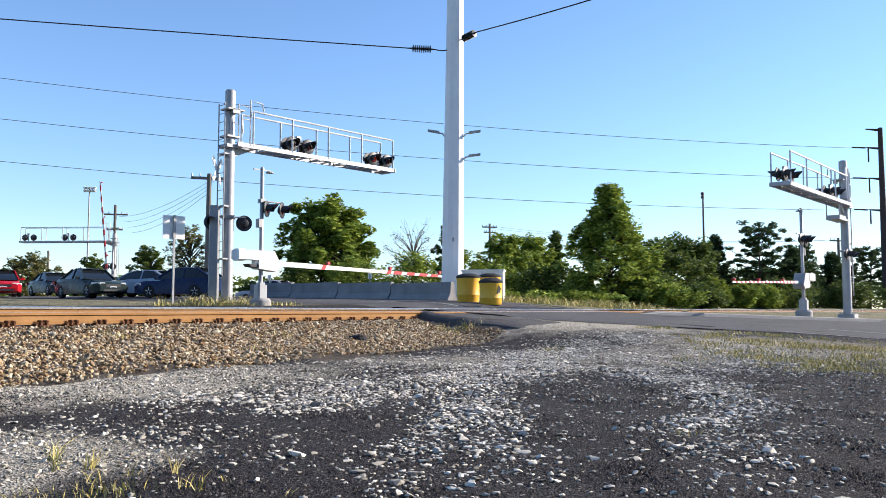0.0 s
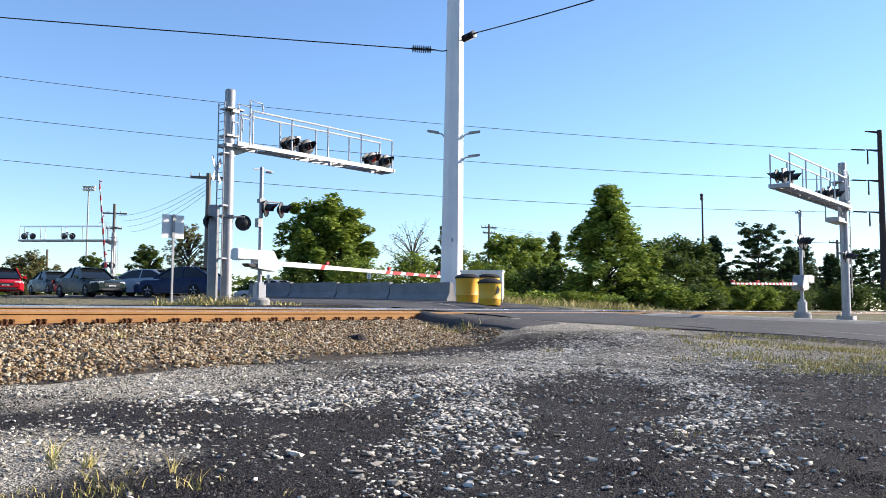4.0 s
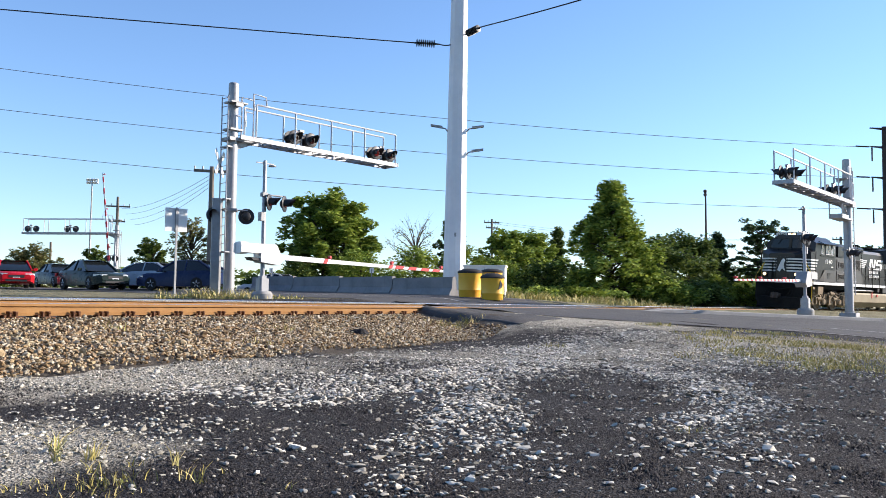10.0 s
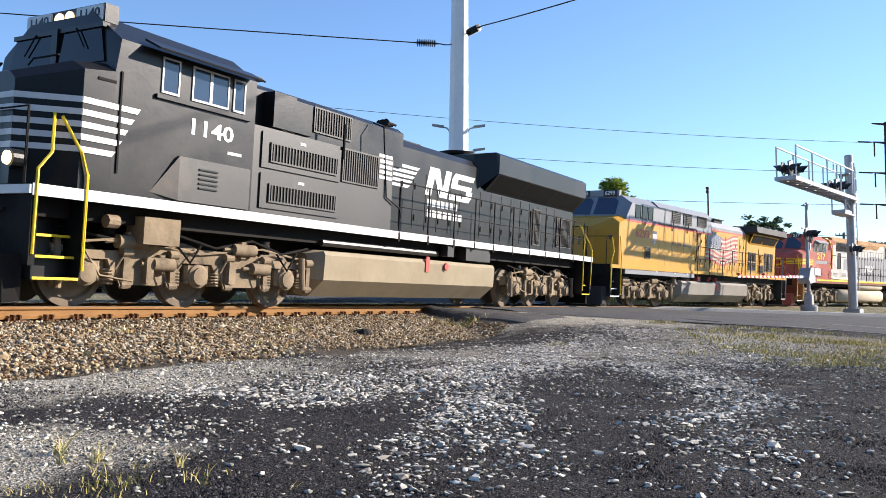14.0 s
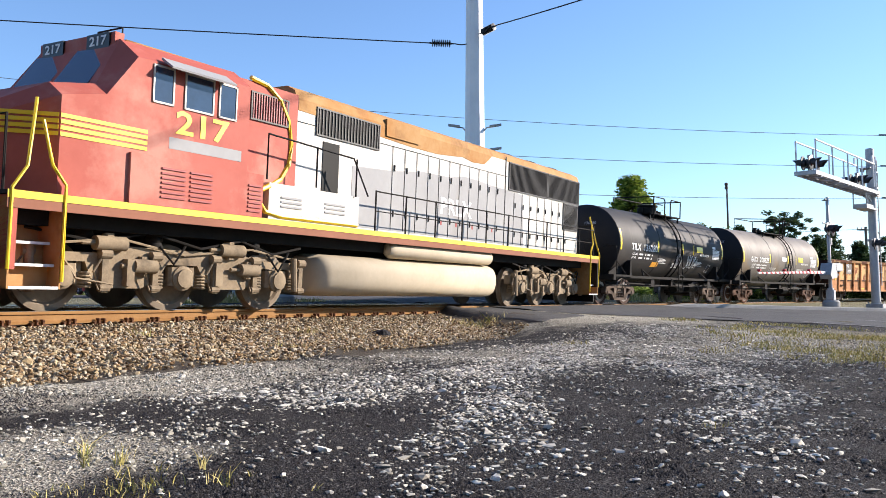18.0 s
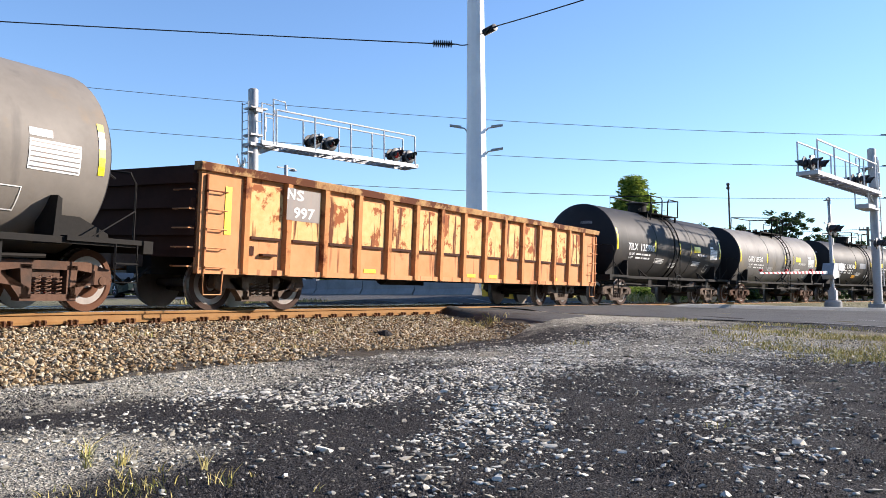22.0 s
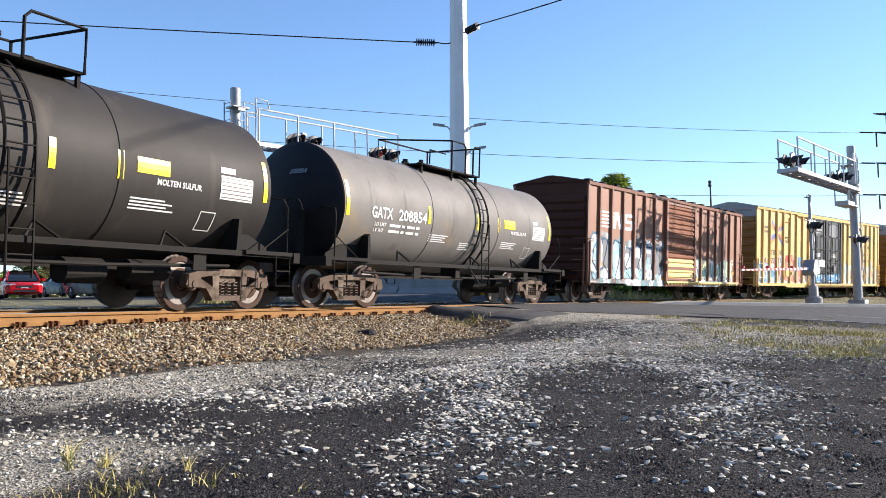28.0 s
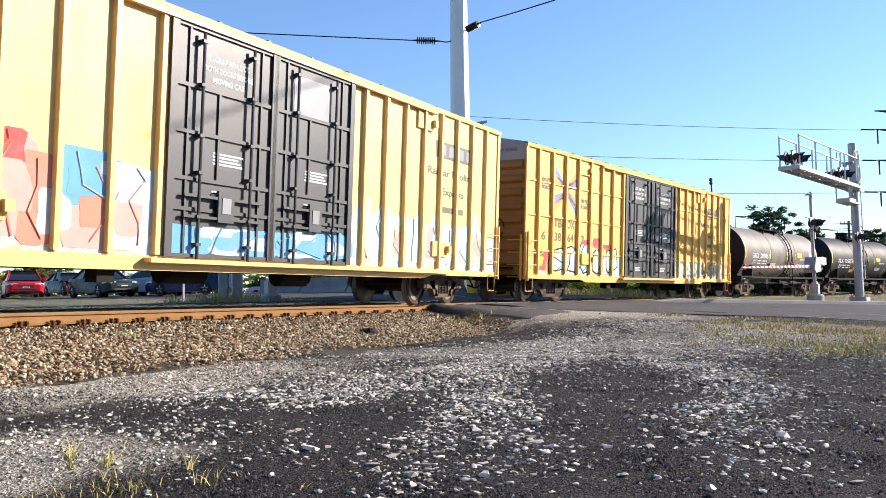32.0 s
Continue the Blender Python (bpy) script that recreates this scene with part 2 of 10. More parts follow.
def car_pose(s, centres):
    """Where a car stands whose middle is at s: x forward, y to the near side, z up from the rails."""
    a, b = line(s - centres / 2), line(s + centres / 2)
    h = math.atan2(b[1] - a[1], b[0] - a[0])
    fwd = Vector((-math.cos(h), -math.sin(h), 0))
    rx = Vector((math.sin(h), -math.cos(h), 0))
    left = rx * math.cos(SUP) - Vector((0, 0, math.sin(SUP)))
    up = rx * math.sin(SUP) + Vector((0, 0, math.cos(SUP)))
    o = Vector(((a[0] + b[0]) / 2, (a[1] + b[1]) / 2, (a[2] + b[2]) / 2)) + rx * 0.76 * (1 - math.cos(SUP)) + Vector((0, 0, 0.76 * math.sin(SUP)))
    m = Matrix((fwd, left, up)).transposed().to_4x4()
    m.translation = o
    return m
# ---------------------------------------------------------------- plan of the road
def road_pt(a, w):
    """a metres along the road away from the eye, w metres across it to the far side."""
    return 6.25 - 0.75 * a + 0.66 * w, 24.5 + 0.66 * a + 0.75 * w


ROAD_W = 4.7
ROAD_TURN = math.degrees(math.atan2(0.66, -0.75))    # heading of the road, away from the eye

M_ASPHALT = mat("asphalt", (0.062, 0.06, 0.06), (0.1, 0.098, 0.095), 0.7, 0.9, bump=0.5, bscale=60, grime=((0.06, 0.058, 0.06), 0.56))
M_FARGROUND = mat("dry_grass_ground", (0.16, 0.14, 0.055), (0.09, 0.10, 0.035), 0.4, 0.95, bump=0.4, bscale=8)
M_CONC = mat("concrete", (0.36, 0.35, 0.33), (0.26, 0.255, 0.245), 1.5, 0.85, bump=0.25, bscale=40, grime=((0.2, 0.195, 0.19), 0.58))
M_BARRIER = mat("barrier_concrete", (0.27, 0.265, 0.26), (0.19, 0.186, 0.184), 1.2, 0.9, bump=0.3, bscale=30, streak=((0.18, 0.175, 0.17), 0.55, 3.0))
M_ALU = mat("aluminium", (0.39, 0.39, 0.39), (0.29, 0.29, 0.295), 3.0, 0.5, 0.3)
M_GALV = mat("galvanised_steel", (0.36, 0.36, 0.355), (0.25, 0.25, 0.25), 4.0, 0.55, 0.35)
M_PALEALU = mat("pale_aluminium", (0.62, 0.62, 0.61), (0.5, 0.5, 0.5), 3.0, 0.5)
M_BLACK = mat("matt_black", (0.014, 0.014, 0.016), (0.022, 0.022, 0.024), 4.0, 0.5)
M_LENS = mat("dark_red_lens", (0.10, 0.008, 0.008), (0.06, 0.006, 0.006), 5.0, 0.15)
M_REDLIT = glow("lit_red", (0.3, 0.015, 0.01), 0.12)
M_WHITE = mat("white_paint", (0.78, 0.78, 0.76), (0.66, 0.66, 0.63), 3.0, 0.5)
M_REDTAPE = mat("red_tape", (0.62, 0.03, 0.025), (0.45, 0.03, 0.03), 5.0, 0.45)
M_POLE = mat("painted_steel_pole", (0.74, 0.73, 0.72), (0.62, 0.62, 0.63), 0.6, 0.5, streak=((0.5, 0.5, 0.52), 0.6, 1.5))
M_DARKPOLE = mat("weathered_steel", (0.07, 0.05, 0.045), (0.045, 0.035, 0.035), 1.0, 0.7)
M_WOODPOLE = mat("grey_wood_pole", (0.2, 0.17, 0.14), (0.13, 0.11, 0.09), 3.0, 0.9, sc=(4, 4, 0.4))
M_WIRE = mat("wire", (0.02, 0.02, 0.022), (0.03, 0.03, 0.03), 1.0, 0.6)
M_WIREGREY = mat("weathered_wire", (0.13, 0.13, 0.135), (0.1, 0.1, 0.105), 1.0, 0.7)
M_YELLOW = mat("yellow_plastic", (0.82, 0.46, 0.035), (0.7, 0.37, 0.03), 1.2, 0.5, streak=((0.55, 0.3, 0.05), 0.62, 3.0))
M_LID = mat("black_plastic_lid", (0.03, 0.028, 0.026), (0.05, 0.045, 0.04), 3.0, 0.6)
M_RAIL = mat("rusty_rail", (0.29, 0.155, 0.055), (0.22, 0.11, 0.04), 2.0, 0.7, bump=0.15, bscale=60)
M_RAILTOP = mat("polished_rail_head", (0.62, 0.61, 0.6), (0.5, 0.49, 0.48), 2.0, 0.25, 0.9)
M_TIEPLATE = mat("rusty_tie_plate", (0.15, 0.07, 0.035), (0.09, 0.04, 0.022), 6.0, 0.85, bump=0.3)
M_TIE = mat("creosoted_tie", (0.09, 0.065, 0.045), (0.055, 0.04, 0.03), 3.0, 0.9, bump=0.4)

# ---------------------------------------------------------------- ground
def grid_lines(lo, hi, fine_lo, fine_hi, step, grow=1.35):
    out = list(np.arange(fine_lo, fine_hi + 1e-6, step))
    d, v = step, fine_hi
    while v < hi:
        d *= grow
        v += d
        out.append(v)
    d, v = step, fine_lo
    while v > lo:
        d *= grow
        v -= d
        out.insert(0, v)
    return out


def build_ground():
    xs, ys = grid_lines(-2500, 2500, -22, 24, 0.4), grid_lines(-1500, 3500, -3, 48, 0.4)
    g = Geo()
    nx = len(xs)
    for y in ys:
        for x in xs:
            near = max(0.0, 1 - math.hypot(x, y - 8) / 40)
            g.v.append((x, y, ground_z(x, y) + near * 0.05 * (noise.noise((x * 0.45, y * 0.45, 3.1)) + 0.5 * noise.noise((x * 1.3, y * 1.3, 7.7)))))
    g.f = [(j * nx + i, j * nx + i + 1, (j + 1) * nx + i + 1, (j + 1) * nx + i) for j in range(len(ys) - 1) for i in range(nx - 1)]
    return g


def ground_material():
    """Black millings, grey gravel and dry grass, laid out over the plan in soft-edged patches."""
    m = bpy.data.materials.new("gravel_and_millings")
    m.use_nodes = True
    n, l = m.node_tree.nodes, m.node_tree.links
    b = n["Principled BSDF"]
    b.inputs["Roughness"].default_value = 0.95
    b.inputs["Specular IOR Level"].default_value = 0.2
    tc = n.new("ShaderNodeTexCoord")
    def node(kind, **kw):
        k = n.new(kind)
        for a, v in kw.items():
            k.inputs[a].default_value = v
        return k
    def op(o, *a):
        k = n.new("ShaderNodeMath")
        k.operation = o
        for i, v in enumerate(a):
            if isinstance(v, (int, float)):
                k.inputs[i].default_value = v
            else:
                l.new(v, k.inputs[i])
        return k.outputs[0]
    def noise_at(scale, detail=5, src=None):
        k = node("ShaderNodeTexNoise", Scale=scale, Detail=detail)
        l.new(src or tc.outputs["Object"], k.inputs["Vector"])
        return k
    wob = noise_at(0.9, 6)
    warp = n.new("ShaderNodeVectorMath")
    warp.operation = "MULTIPLY_ADD"
    l.new(wob.outputs["Color"], warp.inputs[0])
    warp.inputs[1].default_value = (0.8, 0.8, 0)
    l.new(tc.outputs["Object"], warp.inputs[2])
    sep = n.new("ShaderNodeSeparateXYZ")
    l.new(warp.outputs[0], sep.inputs[0])
    X, Y = op("SUBTRACT", sep.outputs[0], 0.4), op("SUBTRACT", sep.outputs[1], 0.4)
    U, V = op("MULTIPLY_ADD", X, 0.53, op("MULTIPLY", Y, 0.85)), op("MULTIPLY_ADD", X, 0.85, op("MULTIPLY", Y, -0.53))   # along the track and off it
    pale = None
    for along, cx, cy, rx, ry, k in ((1, 4.2, -7.3, 5.2, 1.4, 1.0), (0, -2.55, 4.5, 1.1, 0.95, 1.0), (1, 0.0, -6.6, 3.0, 1.2, 1.0), (0, 2.5, 20.5, 4.5, 3.4, 0.8), (0, 0.2, 12.6, 2.4, 1.7, 0.5), (0, 3.4, 13.8, 2.6, 2.2, 0.5), (0, 7.0, 15.6, 4.0, 3.0, 0.66), (0, -9.0, 5.0, 4.5, 5.0, 1.0), (0, 3.6, 9.2, 0.9, 0.6, 0.3), (0, 12.0, 14.0, 4.0, 6.0, 0.7)):
        pq = (U, V) if along else (X, Y)
        d = op("ADD", op("POWER", op("ABSOLUTE", op("DIVIDE", op("SUBTRACT", pq[0], cx), rx)), 2.0), op("POWER", op("ABSOLUTE", op("DIVIDE", op("SUBTRACT", pq[1], cy), ry)), 2.0))
        v = op("MULTIPLY", op("MULTIPLY_ADD", d, -1.4, 1.9), k)
        pale = v if pale is None else op("MAXIMUM", pale, v)
    mott = noise_at(2.6, 8)
    pale = op("MULTIPLY_ADD", mott.outputs[0], 1.6, op("SUBTRACT", pale, 1.1))
    clamp = node("ShaderNodeClamp")
    l.new(pale, clamp.inputs[0])
    # small stones in both
    vor = node("ShaderNodeTexVoronoi", Scale=70.0)
    l.new(tc.outputs["Object"], vor.inputs["Vector"])
    sc = n.new("ShaderNodeSeparateColor")
    l.new(vor.outputs["Color"], sc.inputs[0])
    def mixc(f, a, c):
        x = n.new("ShaderNodeMix")
        x.data_type = "RGBA"
        l.new(f, x.inputs["Factor"]) if not isinstance(f, float) else None
        for sock, v in ((x.inputs["A"], a), (x.inputs["B"], c)):
            if isinstance(v, tuple):
                sock.default_value = (*v, 1)
            else:
                l.new(v, sock)
        return x.outputs["Result"]
    grey = mixc(sc.outputs[0], (0.14, 0.127, 0.1), (0.6, 0.555, 0.45))
    black = mixc(op("GREATER_THAN", sc.outputs[1], 0.955), mixc(sc.outputs[2], (0.009, 0.0083, 0.0082), (0.055, 0.05, 0.049)), (0.12, 0.11, 0.1))
    near = mixc(clamp.outputs[0], black, grey)
    # dry grass and soil away from the gravel
    soil = noise_at(0.35, 7)
    far_c = mixc(soil.outputs[0], (0.27, 0.235, 0.15), (0.13, 0.13, 0.065))
    dist = op("SUBTRACT", op("ADD", op("MULTIPLY", sep.outputs[1], 0.9), op("MULTIPLY", op("ABSOLUTE", sep.outputs[0]), 0.35)), 24.0)
    dc = node("ShaderNodeClamp")
    l.new(op("DIVIDE", dist, 3.0), dc.inputs[0])
    # a patch of dry weeds beside the road
    gx, gy = op("DIVIDE", op("SUBTRACT", X, 8.2), 2.8), op("DIVIDE", op("SUBTRACT", Y, 15.6), 3.0)
    gd = op("MULTIPLY_ADD", op("ADD", op("MULTIPLY", gx, gx), op("MULTIPLY", gy, gy)), -1.2, op("MULTIPLY_ADD", mott.outputs[0], 1.4, 0.55))
    gc = node("ShaderNodeClamp")
    l.new(gd, gc.inputs[0])
    near = mixc(op("MULTIPLY", gc.outputs[0], 0.6), near, (0.15, 0.115, 0.05))
    l.new(mixc(dc.outputs[0], near, far_c), b.inputs["Base Color"])
    bp = node("ShaderNodeBump", Strength=1.0, Distance=0.035)
    l.new(op("ADD", op("MULTIPLY", vor.outputs["Distance"], 0.7), op("MULTIPLY_ADD", noise_at(130.0, 3).outputs[0], 0.7, op("MULTIPLY", noise_at(24.0, 4).outputs[0], 0.7))), bp.inputs["Height"])
    l.new(bp.outputs[0], b.inputs["Normal"])
    return m


M_GROUND = ground_material()
ground = solid("ground", build_ground(), M_GROUND, "black asphalt millings and grey gravel with dry grass beyond", "ground", kind="structure", smooth=True)


def strip(rows, material, name, label, kind="structure", category="road", smooth=True):
    g = Geo()
    n = len(rows[0])
    for r in rows:
        g.v += [tuple(p) for p in r]
    g.f = [(j * n + i, j * n + i + 1, (j + 1) * n + i + 1, (j + 1) * n + i) for j in range(len(rows) - 1) for i in range(n - 1)]
    return solid(name, g, material, label, category, kind=kind, smooth=smooth)


def road_z(x, y):
    s, n = to_track(x, y)
    z = ground_z(x, y) + 0.014
    if abs(n) < 2.2:                     # the crossing lies level with the rails
        z = on_track(s, n, -0.012).z
    return z


rows = []
for a in np.concatenate([np.arange(-60, -16, 2.0), np.arange(-16, 22, 0.4), np.arange(22, 90, 2.0)]):
    r = []
    near_w = float(np.interp(a, (-16, -6, -4, -2.2, 0.5, 2), (4.5, 0.6, -0.33, -2.1, -4.1, -ROAD_W)))
    far_w = min(5.9 + (3.64 - a) * 2.197, 60.0) if a < 3.64 else ROAD_W + 1.2
    for k in range(33):
        w = near_w + (far_w - near_w) * k / 32
        if k == 0:
            w -= 0.15 * noise.noise((a * 0.6, 1.0, 0.0)) + 0.1
        x, y = road_pt(a, w)
        r.append((x, y, road_z(x, y)))
    rows.append(r)
road = strip(rows, M_ASPHALT, "road", "worn grey asphalt road over the level crossing")


# ---------------------------------------------------------------- track
def sweep(profile, s_list, close=True):
    """A closed (lat, z) profile swept along the track."""
    g = Geo()
    n = len(profile)
    for s in s_list:
        g.v += [tuple(on_track(s, l, z)) for l, z in profile]
    m = len(s_list)
    g.f = [(j * n + i, j * n + (i + 1) % n, (j + 1) * n + (i + 1) % n, (j + 1) * n + i) for j in range(m - 1) for i in range(n)]
    g.f += [tuple(range(n))[::-1], tuple(range((m - 1) * n, m * n))]
    return g


S_LONG = [-260, -180, -120, -80, -60] + list(np.arange(-50, 91, 1.0)) + [110, 140, 200, 300, 440]
RAIL_PROFILE = [(-0.07, -0.172), (0.07, -0.172), (0.07, -0.16), (0.012, -0.14), (0.009, -0.05), (0.036, -0.04), (0.037, -0.008), (0.03, 0), (-0.03, 0), (-0.037, -0.008), (-0.036, -0.04), (-0.009, -0.05), (-0.012, -0.14), (-0.07, -0.16)]
for side in (0.755, -0.755):
    rail = thing("rail", "rust-brown steel rail with a polished head", "rail", group="rails of the track")
    part("web", sweep([(side + a, b) for a, b in RAIL_PROFILE], S_LONG), M_RAIL, rail)
    part("head", sweep([(side - 0.03, 0.0005), (side + 0.03, 0.0005), (side + 0.028, 0.003), (side - 0.028, 0.003)], S_LONG), M_RAILTOP, rail, "polished running surface")
    inner = side - 0.0375 * (1 if side > 0 else -1)
    part("gauge_face", sweep([(inner, -0.034), (inner, -0.006), (inner + (0.005 if side > 0 else -0.005), 0.0), (inner + (0.003 if side > 0 else -0.003), -0.034)], S_LONG), M_RAILTOP, rail, "bright worn inner face")


# ---------------------------------------------------------------- crossing signals
def disc_light(th, at, lit=False, r=0.29):
    """A round black target with a hooded red lens; it looks along local -y."""
    g = Geo().lathe([(0.0, 0.03), (r, 0.03), (r, 0.0), (r - 0.02, -0.01), (0.0, -0.01)], (0, 0, 0), "y", 20)
    t = part("light_target", g, M_BLACK, th, "round black backing plate with hooded red lens", smooth=35, at=at)
    hood = Geo()
    n = 12
    pts = []
    for y in (-0.012, -0.36):
        for k in range(n + 1):
            an = math.radians(-30 + 240 * k / n)
            rr = 0.165
            yy = y if y > -0.1 else -0.2 - 0.2 * max(0, math.sin(an))
            pts.append((rr * math.cos(an), yy, rr * math.sin(an)))
    hood.add(pts, [(k, k + 1, n + 1 + k + 1, n + 1 + k) for k in range(n)])
    part("hood", hood, M_BLACK, t, smooth=True)
    part("lens", Geo().lathe([(0.0, -0.05), (0.09, -0.04), (0.15, -0.012)], (0, 0, 0), "y", 16), M_REDLIT if lit else M_LENS, t, "red lens", smooth=True)
    part("lamp_housing", Geo().lathe([(0.17, 0.03), (0.15, 0.12), (0.08, 0.16), (0.0, 0.165)], (0, 0, 0), "y", 14), M_BLACK, t, smooth=30)
    return t


def ladder(g, x, y, z0, z1, w=0.2, step=0.31):
    g.cyl((x, y - w, z0), (x, y - w, z1), 0.025, 6).cyl((x, y + w, z0), (x, y + w, z1), 0.025, 6)
    z = z0 + step
    while z < z1:
        g.cyl((x, y - w, z), (x, y + w, z), 0.014, 5)
        z += step
    return g


def cantilever(m, length, arm_z, top, lamps, label, ladder_side=1, platform=True):
    """A cantilever crossing signal: local +x is along its arm, -y towards the traffic."""
    th = thing("cantilever_signal", label, "crossing signal", m, "crossing signals")
    part("mast", Geo().lathe([(0.24, 0.0), (0.24, 0.03), (0.20, 0.05), (0.185, top), (0.15, top + 0.04), (0.0, top + 0.05)], (0, 0, 0), "z", 20), M_ALU, th, "round aluminium mast", smooth=35)
    b = Geo().cbox((0, 0, -0.06), (0.75, 0.75, 0.2), 0.04)
    for i in (-1, 1):
        for j in (-1, 1):
            b.cyl((i * 0.27, j * 0.27, 0.03), (i * 0.27, j * 0.27, 0.14), 0.025, 6)
    part("base_plate", b, M_GALV, th)
    part("ladder", ladder(Geo(), -0.34, 0.0, 0.9, top - 0.5), M_ALU, th, "aluminium ladder up the mast")
    for z in np.arange(1.5, top - 0.5, 1.9):
        part("ladder_bracket", Geo().box(-0.36, -0.15, -0.24, 0.24, z, z + 0.05), M_ALU, th)
    # walkway arm: two side beams, cross bars and a deck
    for side in (-0.36, 0.36):
        part("arm_beam", Geo().box(0.1, length, side - 0.04, side + 0.04, arm_z - 0.08, arm_z + 0.08), M_ALU, th)
    g = Geo()
    x, k = 0.4, 0
    while x < length - 0.3:
        g.box(x, x + 0.05, -0.33, 0.33, arm_z - 0.06, arm_z - 0.01)
        x2 = min(x + 0.6, length - 0.1)
        sgn = 1 if k % 2 else -1
        g.cyl((x, -0.33 * sgn, arm_z - 0.05), (x2, 0.33 * sgn, arm_z - 0.05), 0.018, 5)
        x += 0.6
        k += 1
    part("lattice", g, M_ALU, th)
    part("end_cap", Geo().box(length, length + 0.05, -0.42, 0.42, arm_z - 0.08, arm_z + 0.08), M_ALU, th)
    part("deck", Geo().box(0.3, length - 0.05, -0.28, 0.02, arm_z + 0.045, arm_z + 0.065), M_GALV, th)
    col = Geo().box(-0.3, 0.3, -0.3, 0.3, arm_z - 0.14, arm_z - 0.02).box(-0.26, 0.26, -0.26, 0.26, arm_z + 0.25, arm_z + 0.32)
    col.prism([(0.18, arm_z - 0.1), (0.95, arm_z - 0.09), (0.18, arm_z - 0.42)], -0.05, 0.05, "y")
    part("collar", col, M_GALV, th)
    # hand rails on both sides
    for side in (-0.38, 0.38):
        r = Geo()
        xs = np.linspace(0.75, length - 0.1, 5)
        r.tube([(0.75, side, arm_z + 1.3), (length - 0.1, side, arm_z + 1.3)], 0.034, 6)
        for x in xs:
            r.tube([(x, side, arm_z), (x, side, arm_z + 1.3)], 0.034, 6)
        part("handrail", r, M_PALEALU, th, "white metal handrail")
    cage = Geo()
    for side in (-0.38, 0.38):
        cage.tube([(0.62, side, arm_z), (0.62, side, arm_z + 1.68), (1.15, side, arm_z + 1.64), (1.2, side, arm_z + 1.35)], 0.034, 6)
        cage.tube([(0.3, side, arm_z + 0.95), (0.62, side, arm_z + 0.95)], 0.02, 6).tube([(0.3, side, arm_z + 0.4), (0.3, side, arm_z + 0.95)], 0.02, 6)
    part("gate_hoop", cage, M_PALEALU, th)
    part("bell_bracket", Geo().box(-0.35, 0.35, -0.42, 0.1, arm_z + 1.22, arm_z + 1.27).box(-0.15, 0.15, -0.42, -0.3, arm_z + 1.1, arm_z + 1.27), M_GALV, th)
    for x, back, lit in lamps:
        post = part("lamp_post", Geo().cyl((x, 0, arm_z), (x, 0, arm_z + 0.72), 0.05, 8).cyl((x - 0.42, 0, arm_z + 0.55), (x + 0.42, 0, arm_z + 0.55), 0.03, 8).cbox((x, 0, arm_z + 0.72), (0.2, 0.16, 0.12)), M_GALV, th)
        for dx in (-0.4, 0.4):
            disc_light(th, pose(x + dx, -0.16, arm_z + 0.42), lit and dx < 0)
            if back:
                disc_light(th, pose(x + dx, 0.16, arm_z + 0.42, 0, 0, 180), False)
    return th


